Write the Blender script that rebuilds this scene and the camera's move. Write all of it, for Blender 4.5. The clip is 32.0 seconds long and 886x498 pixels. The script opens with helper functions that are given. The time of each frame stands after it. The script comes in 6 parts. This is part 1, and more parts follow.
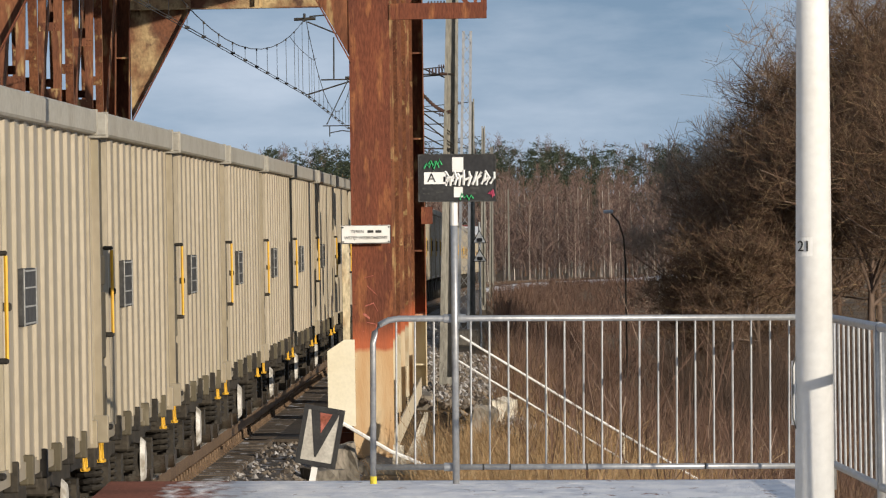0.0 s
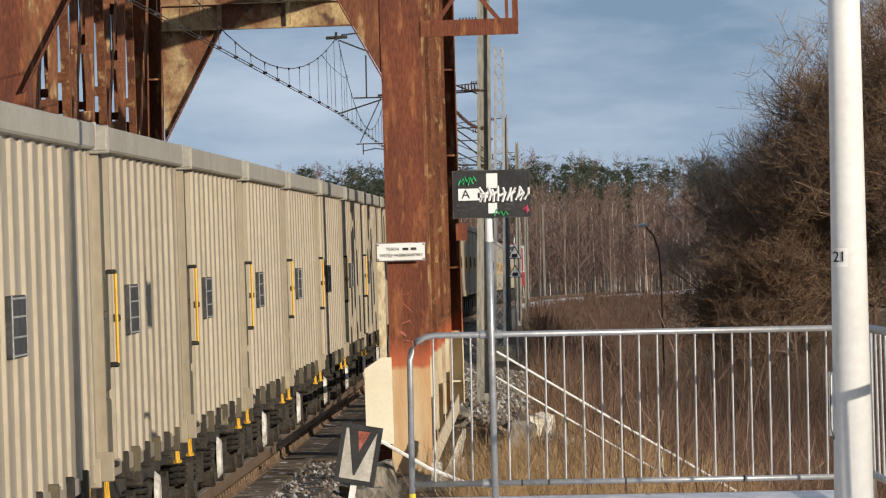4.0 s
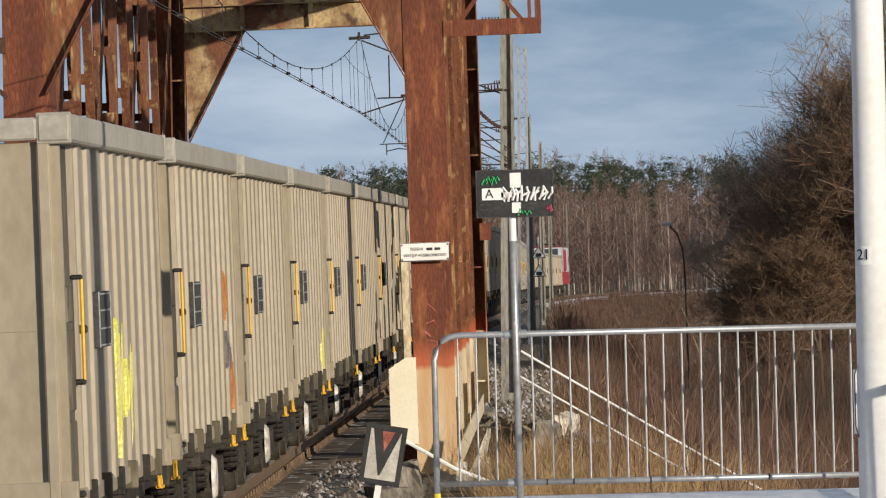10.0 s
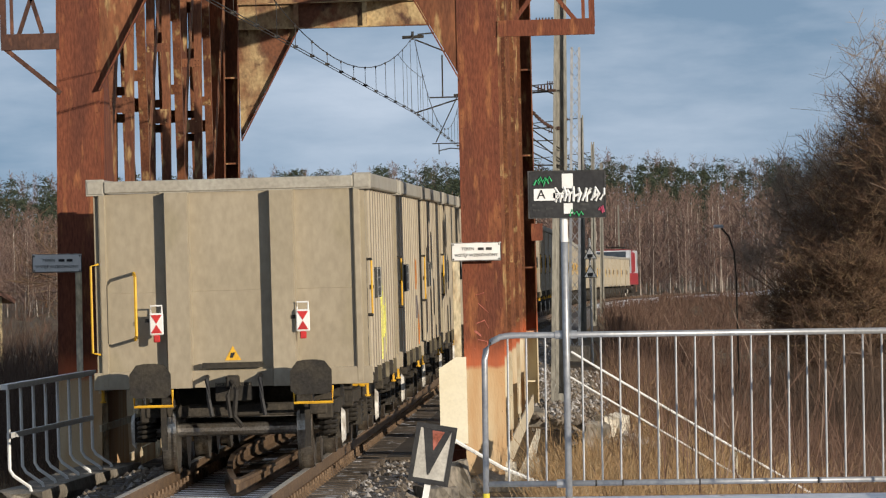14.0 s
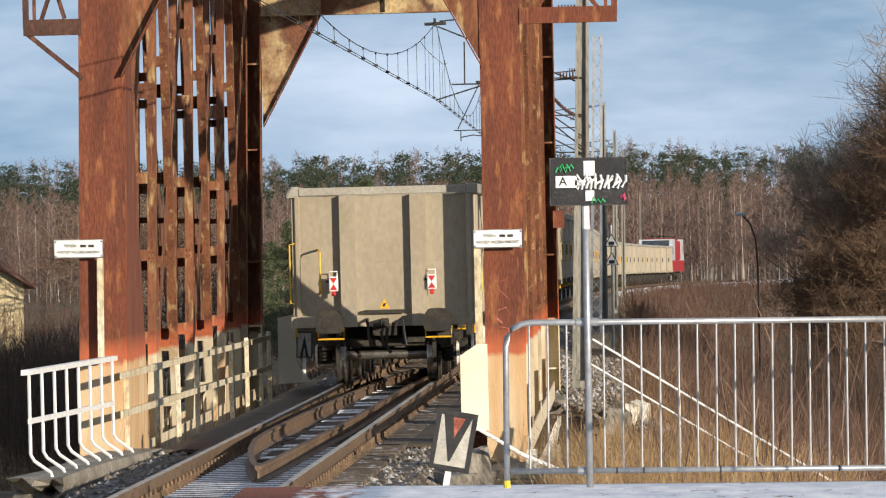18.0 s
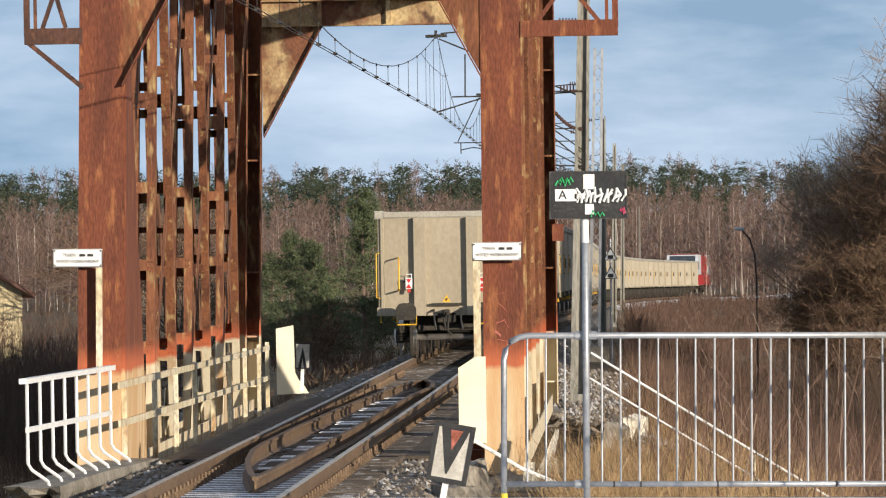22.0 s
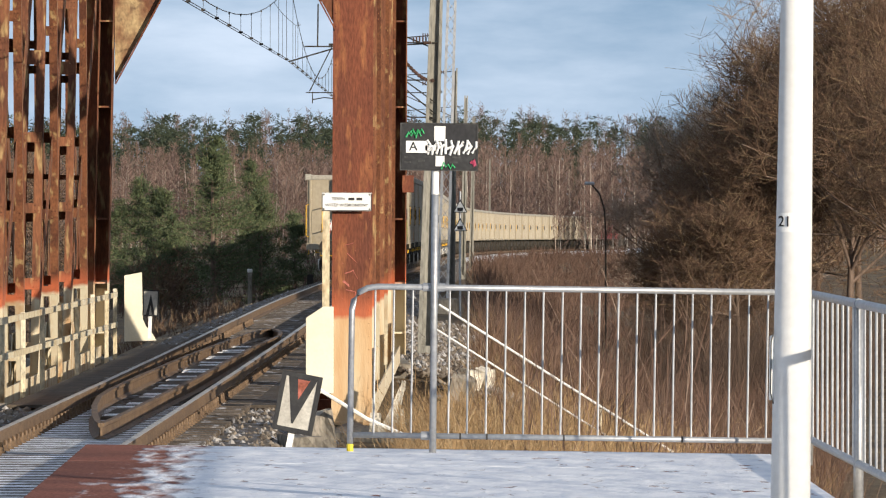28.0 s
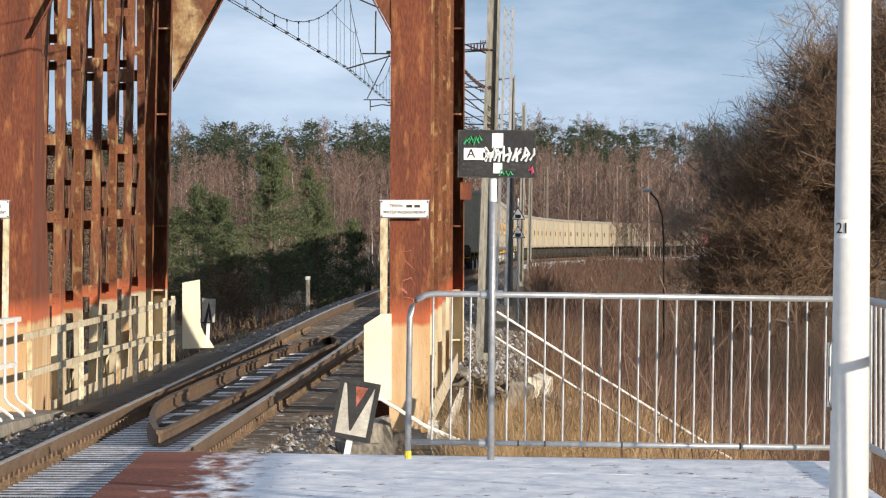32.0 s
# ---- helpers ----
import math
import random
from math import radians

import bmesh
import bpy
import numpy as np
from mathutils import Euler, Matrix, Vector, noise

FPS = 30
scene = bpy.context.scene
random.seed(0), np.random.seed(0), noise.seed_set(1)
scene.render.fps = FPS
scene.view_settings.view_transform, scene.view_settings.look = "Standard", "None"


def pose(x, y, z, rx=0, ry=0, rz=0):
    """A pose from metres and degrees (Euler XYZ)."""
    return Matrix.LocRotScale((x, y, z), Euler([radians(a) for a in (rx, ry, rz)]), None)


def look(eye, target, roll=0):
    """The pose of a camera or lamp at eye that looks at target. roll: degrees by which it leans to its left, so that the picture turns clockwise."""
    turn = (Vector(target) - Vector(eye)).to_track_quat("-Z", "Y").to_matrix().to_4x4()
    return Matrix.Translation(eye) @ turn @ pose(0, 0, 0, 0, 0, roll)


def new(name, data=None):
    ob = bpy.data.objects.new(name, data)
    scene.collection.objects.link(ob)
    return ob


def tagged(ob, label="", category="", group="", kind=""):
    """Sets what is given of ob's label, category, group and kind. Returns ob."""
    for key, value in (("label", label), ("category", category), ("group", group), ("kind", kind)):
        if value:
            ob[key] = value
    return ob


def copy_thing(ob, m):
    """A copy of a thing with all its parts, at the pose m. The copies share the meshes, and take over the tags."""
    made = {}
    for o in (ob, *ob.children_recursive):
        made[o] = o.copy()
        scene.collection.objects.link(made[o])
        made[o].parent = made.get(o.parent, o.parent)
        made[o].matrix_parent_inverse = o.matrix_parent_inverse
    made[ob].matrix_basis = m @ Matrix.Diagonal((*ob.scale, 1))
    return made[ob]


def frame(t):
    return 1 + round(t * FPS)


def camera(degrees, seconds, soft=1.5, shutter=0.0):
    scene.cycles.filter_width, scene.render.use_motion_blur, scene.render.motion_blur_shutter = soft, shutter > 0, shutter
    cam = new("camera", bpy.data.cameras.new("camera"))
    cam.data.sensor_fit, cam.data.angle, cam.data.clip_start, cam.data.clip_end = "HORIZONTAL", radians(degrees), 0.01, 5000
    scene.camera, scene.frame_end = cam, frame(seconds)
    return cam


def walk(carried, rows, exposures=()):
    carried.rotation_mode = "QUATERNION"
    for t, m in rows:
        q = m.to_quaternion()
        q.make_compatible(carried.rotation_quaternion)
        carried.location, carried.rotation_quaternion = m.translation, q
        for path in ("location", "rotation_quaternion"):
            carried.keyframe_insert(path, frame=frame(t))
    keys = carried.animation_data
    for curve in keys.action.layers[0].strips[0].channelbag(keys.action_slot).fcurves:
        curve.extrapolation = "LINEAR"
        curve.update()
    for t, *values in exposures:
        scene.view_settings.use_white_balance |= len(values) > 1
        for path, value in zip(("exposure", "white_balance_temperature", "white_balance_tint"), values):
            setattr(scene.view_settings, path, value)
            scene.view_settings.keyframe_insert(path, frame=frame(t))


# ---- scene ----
EYE_Z = 1.725          # eye above the platform, whose surface is z = 0
cam = camera(6.902, 32.0, soft=1.2)


def aim(u, v, roll):
    """Hand-held aim: u to the right and v downwards, in 1/13000 rad, from the last view's centre."""
    return look((0, 0, EYE_Z), (u / 130.0, 100.0, EYE_Z - (v + 88.0) / 130.0), roll)


walk(cam, [
    (0.0, aim(68.1, -42.8, -0.98)),
    (0.5, aim(29.6, -7.9, -1.30)),
    (1.0, aim(5.6, -15.9, -1.38)),
    (1.5, aim(-30.2, -25.3, -1.65)),
    (2.0, aim(-38.2, -30.0, -1.71)),
    (2.5, aim(-27.6, -22.8, -1.66)),
    (3.0, aim(-16.5, -44.0, -1.71)),
    (3.5, aim(1.2, -70.8, -1.91)),
    (5.5, aim(34.5, -75.4, -1.76)),
    (6.0, aim(19.1, -54.7, -1.81)),
    (6.5, aim(-18.4, -84.0, -1.93)),
    (7.0, aim(-40.3, -81.4, -1.95)),
    (7.5, aim(-46.9, -75.7, -2.07)),
    (8.0, aim(-25.9, -71.0, -2.10)),
    (8.5, aim(-4.6, -65.8, -2.34)),
    (9.0, aim(-4.2, -65.8, -2.39)),
    (9.5, aim(-25.3, -71.9, -2.22)),
    (10.0, aim(-35.7, -74.8, -2.17)),
    (10.5, aim(-41.0, -82.4, -1.99)),
    (11.0, aim(-45.8, -73.6, -1.77)),
    (11.5, aim(-40.2, -63.0, -1.74)),
    (12.0, aim(-39.5, -64.0, -1.91)),
    (12.5, aim(-60.8, -76.9, -2.01)),
    (13.0, aim(-100.2, -84.7, -1.84)),
    (13.5, aim(-124.9, -86.8, -1.81)),
    (14.0, aim(-126.6, -77.3, -1.58)),
    (14.5, aim(-113.6, -67.3, -1.51)),
    (15.0, aim(-110.6, -63.2, -1.52)),
    (15.5, aim(-163.4, -53.3, -1.58)),
    (17.5, aim(-156.7, -67.8, -1.41)),
    (18.0, aim(-165.3, -55.0, -1.40)),
    (18.5, aim(-173.1, -50.9, -1.45)),
    (19.0, aim(-166.6, -56.3, -1.52)),
    (19.5, aim(-151.6, -66.5, -1.31)),
    (20.0, aim(-146.5, -75.7, -1.16)),
    (20.5, aim(-150.8, -77.1, -1.15)),
    (21.0, aim(-152.5, -84.5, -1.03)),
    (21.5, aim(-162.3, -89.1, -0.89)),
    (22.0, aim(-163.3, -76.7, -0.91)),
    (22.5, aim(-163.6, -78.4, -0.89)),
    (23.0, aim(-170.8, -73.9, -1.04)),
    (23.5, aim(-190.8, -69.5, -1.17)),
    (24.0, aim(-195.8, -64.8, -1.22)),
    (24.5, aim(-204.3, -81.2, -1.11)),
    (25.0, aim(-129.1, -69.3, -0.82)),
    (25.5, aim(82.5, -39.1, 0.15)),
    (27.5, aim(77.5, 4.9, 0.04)),
    (28.0, aim(102.4, 12.5, 0.05)),
    (28.5, aim(62.2, -22.4, -0.10)),
    (29.0, aim(44.7, -19.3, -0.23)),
    (29.5, aim(15.4, -2.6, -0.33)),
    (30.0, aim(5.4, 1.0, -0.41)),
    (30.5, aim(-2.7, -5.1, -0.32)),
    (31.0, aim(-9.1, -9.7, -0.16)),
    (31.5, aim(-12.1, -6.6, -0.14)),
    (32.0, aim(0.0, -0.0, 0.00)),
], exposures=((0.0, -0.32), (13.0, -0.36), (15.0, -0.2), (18.0, 0.06), (24.0, 0.1), (28.0, 0.1), (32.0, 0.12)))

# ---- light ----
world = bpy.data.worlds.new("world")
scene.world = world
world.use_nodes = True
SUN_EL, SUN_FROM = radians(9.0), (0.613, -0.790)     # low winter sun from the right, behind the camera


def build_world():
    nt = world.node_tree
    nt.nodes.clear()
    out = nt.nodes.new("ShaderNodeOutputWorld")
    bg = nt.nodes.new("ShaderNodeBackground")
    sky = nt.nodes.new("ShaderNodeTexSky")
    sky.sky_type, sky.sun_disc = "NISHITA", False
    sky.sun_elevation = SUN_EL
    sky.sun_rotation = math.atan2(SUN_FROM[0], SUN_FROM[1])
    sky.altitude, sky.air_density, sky.dust_density, sky.ozone_density = 100, 1.0, 0.6, 2.0
    tc = nt.nodes.new("ShaderNodeTexCoord")
    mp = nt.nodes.new("ShaderNodeMapping")
    mp.inputs["Scale"].default_value = (9.0, 9.0, 34.0)
    nz = nt.nodes.new("ShaderNodeTexNoise")
    nz.inputs["Scale"].default_value, nz.inputs["Detail"].default_value = 2.2, 8.0
    nz.inputs["Roughness"].default_value = 0.55
    rp = nt.nodes.new("ShaderNodeValToRGB")
    rp.color_ramp.elements[0].position, rp.color_ramp.elements[1].position = 0.37, 0.78
    rp.color_ramp.elements[0].color, rp.color_ramp.elements[1].color = (0.1, 0.1, 0.1, 1), (0.64, 0.64, 0.64, 1)
    mix = nt.nodes.new("ShaderNodeMixRGB")
    mix.inputs["Color2"].default_value = (7.0, 7.6, 8.6, 1)
    lift = nt.nodes.new("ShaderNodeMapping")
    lift.inputs["Location"].default_value = (0, 0, 0.30)
    nt.links.new(tc.outputs["Generated"], lift.inputs["Vector"])
    nt.links.new(lift.outputs["Vector"], sky.inputs["Vector"])
    nt.links.new(tc.outputs["Generated"], mp.inputs["Vector"])
    nt.links.new(mp.outputs["Vector"], nz.inputs["Vector"])
    nt.links.new(nz.outputs["Fac"], rp.inputs["Fac"])
    nt.links.new(rp.outputs["Color"], mix.inputs["Fac"])
    nt.links.new(sky.outputs["Color"], mix.inputs["Color1"])
    nt.links.new(mix.outputs["Color"], bg.inputs["Color"])
    bg.inputs["Strength"].default_value = 0.146
    nt.links.new(bg.outputs["Background"], out.inputs["Surface"])


build_world()
sun = new("sun", bpy.data.lights.new("sun", "SUN"))
sun.data.energy, sun.data.angle, sun.data.color = 5.7, radians(0.5), (1.0, 0.885, 0.73)
sun.matrix_world = look((SUN_FROM[0] * 50, SUN_FROM[1] * 50, 50 * math.tan(SUN_EL)), (0, 0, 0))
scene.view_settings.exposure = 0.0

# ---- materials ----
MATS = {}


def mat(name, base, second=None, scale=3.0, rough=0.8, metal=0.0, bump=0.15, fine=40.0, stretch=(1, 1, 1), third=None,
        lo=0.4, hi=0.65, rand=0.0, spec=0.35, speck=0.35):
    """A worn surface: two colours mixed by large noise, a third by streaks, fine grain in colour and relief."""
    if name in MATS:
        return MATS[name]
    m = bpy.data.materials.new(name)
    m.use_nodes = True
    nt = m.node_tree
    bsdf = nt.nodes["Principled BSDF"]
    bsdf.inputs["Roughness"].default_value, bsdf.inputs["Metallic"].default_value = rough, metal
    bsdf.inputs["Specular IOR Level"].default_value = spec
    tc = nt.nodes.new("ShaderNodeTexCoord")
    mp = nt.nodes.new("ShaderNodeMapping")
    mp.inputs["Scale"].default_value = stretch
    nt.links.new(tc.outputs["Object"], mp.inputs["Vector"])
    info = nt.nodes.new("ShaderNodeObjectInfo")
    comb = nt.nodes.new("ShaderNodeVectorMath")
    comb.operation = "ADD"
    mul = nt.nodes.new("ShaderNodeMath")
    mul.operation = "MULTIPLY"
    mul.inputs[1].default_value = 37.0
    nt.links.new(info.outputs["Random"], mul.inputs[0])
    nt.links.new(mp.outputs["Vector"], comb.inputs[0])
    nt.links.new(mul.outputs[0], comb.inputs[1])

    def noise_of(s, d=5.0):
        n = nt.nodes.new("ShaderNodeTexNoise")
        n.inputs["Scale"].default_value, n.inputs["Detail"].default_value = s, d
        nt.links.new(comb.outputs[0], n.inputs["Vector"])
        return n

    def ramp_of(n, a, b):
        r = nt.nodes.new("ShaderNodeMapRange")
        r.inputs["From Min"].default_value, r.inputs["From Max"].default_value = a, b
        nt.links.new(n.outputs["Fac"], r.inputs["Value"])
        return r

    def mixed(fac, c1, c2):
        x = nt.nodes.new("ShaderNodeMixRGB")
        nt.links.new(fac.outputs[0], x.inputs["Fac"])
        for key, c in (("Color1", c1), ("Color2", c2)):
            if isinstance(c, tuple):
                x.inputs[key].default_value = (*c, 1)
            else:
                nt.links.new(c, x.inputs[key])
        return x.outputs["Color"]

    second = second or tuple(c * 0.75 for c in base)
    big = noise_of(scale)
    col = mixed(ramp_of(big, lo, hi), base, second)
    if third:
        col = mixed(ramp_of(noise_of(scale * 2.7, 7.0), 0.56, 0.68), col, third)
    grain = noise_of(fine, 4.0)
    hsv = nt.nodes.new("ShaderNodeHueSaturation")
    val = nt.nodes.new("ShaderNodeMapRange")
    val.inputs["From Min"].default_value, val.inputs["From Max"].default_value = 0.3, 0.7
    val.inputs["To Min"].default_value, val.inputs["To Max"].default_value = 1 - speck, 1 + speck
    nt.links.new(grain.outputs["Fac"], val.inputs["Value"])
    value = val.outputs[0]
    if rand:
        rr = nt.nodes.new("ShaderNodeMapRange")
        rr.inputs["To Min"].default_value, rr.inputs["To Max"].default_value = 1 - rand, 1 + rand
        nt.links.new(info.outputs["Random"], rr.inputs["Value"])
        mm = nt.nodes.new("ShaderNodeMath")
        mm.operation = "MULTIPLY"
        nt.links.new(value, mm.inputs[0])
        nt.links.new(rr.outputs[0], mm.inputs[1])
        value = mm.outputs[0]
    nt.links.new(value, hsv.inputs["Value"])
    nt.links.new(col, hsv.inputs["Color"])
    nt.links.new(hsv.outputs["Color"], bsdf.inputs["Base Color"])
    if bump:
        b = nt.nodes.new("ShaderNodeBump")
        b.inputs["Strength"].default_value, b.inputs["Distance"].default_value = bump, 0.02
        nt.links.new(grain.outputs["Fac"], b.inputs["Height"])
        nt.links.new(b.outputs["Normal"], bsdf.inputs["Normal"])
    MATS[name] = m
    return m


def island_mat(name, cols, rough=0.9, spec=0.2):
    """Loose pieces in one mesh, each of its own shade."""
    if name in MATS:
        return MATS[name]
    m = bpy.data.materials.new(name)
    m.use_nodes = True
    nt = m.node_tree
    bsdf = nt.nodes["Principled BSDF"]
    bsdf.inputs["Roughness"].default_value = rough
    bsdf.inputs["Specular IOR Level"].default_value = spec
    g = nt.nodes.new("ShaderNodeNewGeometry")
    r = nt.nodes.new("ShaderNodeValToRGB")
    els = r.color_ramp.elements
    for i, c in enumerate(cols):
        e = els[i] if i < 2 else els.new(0.5)
        e.color = (*c, 1)
    for i in range(len(cols)):
        els[i].position = i / max(1, len(cols) - 1)
    for i, c in enumerate(cols):
        els[i].color = (*c, 1)
    nt.links.new(g.outputs["Random Per Island"], r.inputs["Fac"])
    nt.links.new(r.outputs["Color"], bsdf.inputs["Base Color"])
    MATS[name] = m
    return m


RUST = mat("rusted steel", (0.17, 0.052, 0.026), (0.105, 0.034, 0.02), 2.2, 0.85, 0.0, 0.25, 30, (1.5, 1.5, 0.35), (0.25, 0.095, 0.04), speck=0.3, lo=0.35, hi=0.7)
RUST_PALE = mat("weathered rust steel", (0.2, 0.078, 0.036), (0.1, 0.036, 0.02), 2.4, 0.85, 0.0, 0.2, 26, (1.4, 1.4, 0.35), (0.34, 0.22, 0.1), speck=0.3)
PALE = mat("weathered rust steel", (0.25, 0.125, 0.055), (0.12, 0.045, 0.024), 1.6, 0.85, 0.0, 0.15, 12, (1.4, 1.4, 0.3), (0.36, 0.25, 0.11), speck=0.2)
PALE = mat("pale cream paint", (0.78, 0.73, 0.58), (0.7, 0.64, 0.48), 1.2, 0.6, 0.0, 0.03, 30, speck=0.05)
CREAM = mat("cream painted steel", (0.62, 0.56, 0.42), (0.52, 0.43, 0.27), 2.0, 0.6, 0.0, 0.1, 30, (1, 1, 0.4), (0.36, 0.22, 0.11))
WAGON = mat("beige wagon paint", (0.36, 0.308, 0.225), (0.315, 0.268, 0.19), 0.7, 0.34, 0.0, 0.03, 18, (1, 1, 0.5), (0.31, 0.265, 0.18), rand=0.06, spec=0.5, speck=0.1)
WAGOND = mat("stained wagon paint", (0.11, 0.093, 0.058), (0.06, 0.05, 0.033), 1.5, 0.65, 0.0, 0.08, 18, (1, 1, 0.4), (0.22, 0.19, 0.13), rand=0.1, speck=0.15)
CAP = mat("grey top rail paint", (0.36, 0.34, 0.29), (0.31, 0.285, 0.235), 1.2, 0.6, 0.0, 0.05, 20, speck=0.15)
DARKSTEEL = mat("oily dark steel", (0.026, 0.023, 0.02), (0.045, 0.038, 0.028), 4.0, 0.7, 0.2, 0.2, 30)
BOGIE = mat("dusty bogie steel", (0.03, 0.026, 0.021), (0.06, 0.05, 0.037), 4.0, 0.8, 0.0, 0.2, 30)
YELLOW = mat("yellow handrail paint", (0.75, 0.43, 0.03), (0.62, 0.34, 0.03), 6.0, 0.5, 0.0, 0.05, speck=0.1)
WHEEL = mat("polished wheel steel", (0.45, 0.42, 0.38), (0.3, 0.26, 0.21), 5.0, 0.32, 0.9, 0.05)
RAIL = mat("rusty rail steel", (0.165, 0.108, 0.064), (0.11, 0.07, 0.043), 2.0, 0.7, 0.1, 0.2, 30)
RAILTOP = mat("worn rail head", (0.52, 0.48, 0.42), (0.4, 0.35, 0.29), 3.0, 0.5, 0.5, 0.05)
GALV = mat("galvanised steel tube", (0.42, 0.43, 0.44), (0.33, 0.34, 0.36), 8.0, 0.42, 0.55, 0.05, speck=0.12)
WHITE = mat("white painted steel", (0.80, 0.80, 0.78), (0.74, 0.73, 0.70), 1.5, 0.45, 0.0, 0.04, 20, speck=0.05)
SIGNWHITE = mat("white enamel", (0.8, 0.8, 0.78), (0.72, 0.71, 0.68), 5, 0.4, 0.0, 0.02, speck=0.04)
BLACK = mat("black paint", (0.018, 0.018, 0.02), (0.03, 0.03, 0.03), 6, 0.5, 0.0, 0.05)
RED = mat("red paint", (0.55, 0.03, 0.03), (0.42, 0.03, 0.03), 6, 0.5, 0.0, 0.03, speck=0.1)
CONCRETE = mat("weathered concrete", (0.26, 0.235, 0.195), (0.17, 0.148, 0.118), 1.5, 0.9, 0.0, 0.3, 25, (1, 1, 0.4), (0.33, 0.29, 0.24))
POLE_CON = mat("grey concrete mast", (0.25, 0.24, 0.21), (0.2, 0.19, 0.16), 1.0, 0.9, 0.0, 0.15, 25, (1, 1, 0.2))
WOOD = mat("tarred sleeper wood", (0.055, 0.043, 0.033), (0.095, 0.075, 0.055), 3.0, 0.9, 0.0, 0.3, 40)


# ---- mesh helpers ----
def part(name, bm, material, parent=None, label="", smooth=False):
    me = bpy.data.meshes.new(name)
    bm.to_mesh(me)
    bm.free()
    for p in me.polygons if smooth else ():
        p.use_smooth = True
    me.materials.append(material)
    ob = new(name, me)
    if parent:
        ob.parent = parent
    if label:
        tagged(ob, label=label)
    return ob


def again(ob, m, parent=None):
    """Another object on the same mesh."""
    o = new(ob.name.split(".")[0], ob.data)
    o.parent = parent or ob.parent
    o.matrix_basis = m
    return o


def box(bm, x0, y0, z0, x1, y1, z1, bevel=0.0):
    r = bmesh.ops.create_cube(bm, size=1.0, matrix=Matrix.LocRotScale(
        ((x0 + x1) / 2, (y0 + y1) / 2, (z0 + z1) / 2), None, (abs(x1 - x0), abs(y1 - y0), abs(z1 - z0))))
    if bevel:
        edges = list({e for v in r["verts"] for e in v.link_edges})
        bmesh.ops.bevel(bm, geom=edges, offset=bevel, segments=1, affect="EDGES")
    return bm


def boxes(*specs, bevel=0.0):
    bm = bmesh.new()
    for s in specs:
        box(bm, *s, bevel=bevel)
    return bm


def bar(bm, a, b, w, h=None, up=(0, 0, 1)):
    """A straight member of w by h section from a to b."""
    a, b = Vector(a), Vector(b)
    d = b - a
    y = d.normalized()
    u = Vector(up)
    if abs(y.dot(u)) > 0.98:
        u = Vector((1, 0, 0))
    x = y.cross(u).normalized()
    z = x.cross(y)
    m = Matrix((x, y, z)).transposed().to_4x4()
    m.translation = (a + b) / 2
    bmesh.ops.create_cube(bm, size=1.0, matrix=m @ Matrix.Diagonal((w, d.length, h or w, 1)))
    return bm


def rod(bm, a, b, r, r2=None, n=8):
    a, b = Vector(a), Vector(b)
    d = b - a
    m = Matrix.Translation((a + b) / 2) @ d.to_track_quat("Z", "Y").to_matrix().to_4x4()
    bmesh.ops.create_cone(bm, cap_ends=True, segments=n, radius1=r, radius2=r if r2 is None else r2, depth=d.length, matrix=m)
    return bm


def tube(bm, pts, r, n=8):
    """A bent tube through the points."""
    pts = [Vector(p) for p in pts]
    rings = []
    for i, p in enumerate(pts):
        d = (pts[min(i + 1, len(pts) - 1)] - pts[max(i - 1, 0)]).normalized()
        u = Vector((0, 0, 1)) if abs(d.z) < 0.9 else Vector((1, 0, 0))
        x = d.cross(u).normalized()
        y = x.cross(d)
        rings.append([bm.verts.new(p + r * (math.cos(k * 2 * math.pi / n) * x + math.sin(k * 2 * math.pi / n) * y)) for k in range(n)])
    for a, b in zip(rings, rings[1:]):
        for k in range(n):
            bm.faces.new((a[k], a[(k + 1) % n], b[(k + 1) % n], b[k]))
    bm.faces.new(rings[0][::-1])
    bm.faces.new(rings[-1])
    return bm


def prism(bm, outline, axis, lo, hi):
    """Extrudes a flat outline along an axis ('x', 'y' or 'z')."""
    def at(p, w):
        return {"x": (w, p[0], p[1]), "y": (p[0], w, p[1]), "z": (p[0], p[1], w)}[axis]
    a = [bm.verts.new(at(p, lo)) for p in outline]
    b = [bm.verts.new(at(p, hi)) for p in outline]
    n = len(outline)
    faces = [bm.faces.new(a), bm.faces.new(b[::-1])]
    for i in range(n):
        faces.append(bm.faces.new((a[i], b[i], b[(i + 1) % n], a[(i + 1) % n])))
    bmesh.ops.recalc_face_normals(bm, faces=faces)
    return bm


def channel(a, b, w, d, t, side, across):
    """A steel channel from a to b: web d wide along 'across', flanges w wide towards side * x."""
    a, b, across = Vector(a), Vector(b), Vector(across).normalized()
    x = Vector((side, 0, 0))
    out = [(0, -d / 2), (w, -d / 2), (w, -d / 2 + t), (t, -d / 2 + t), (t, d / 2 - t), (w, d / 2 - t), (w, d / 2), (0, d / 2)]
    bm = bmesh.new()
    lo = [bm.verts.new(a + x * p[0] + across * p[1]) for p in out]
    hi = [bm.verts.new(b + x * p[0] + across * p[1]) for p in out]
    n = len(out)
    for i in range(n):
        bm.faces.new((lo[i], lo[(i + 1) % n], hi[(i + 1) % n], hi[i]))
    bm.faces.new(lo[::-1])
    bm.faces.new(hi)
    bmesh.ops.recalc_face_normals(bm, faces=bm.faces)
    return bm


def thing(name, m, label, category, group="", kind=""):
    """An empty at the base of a thing that has parts."""
    ob = new(name)
    ob.empty_display_size = 0.2
    ob.matrix_basis = m
    return tagged(ob, label, category, group, kind)


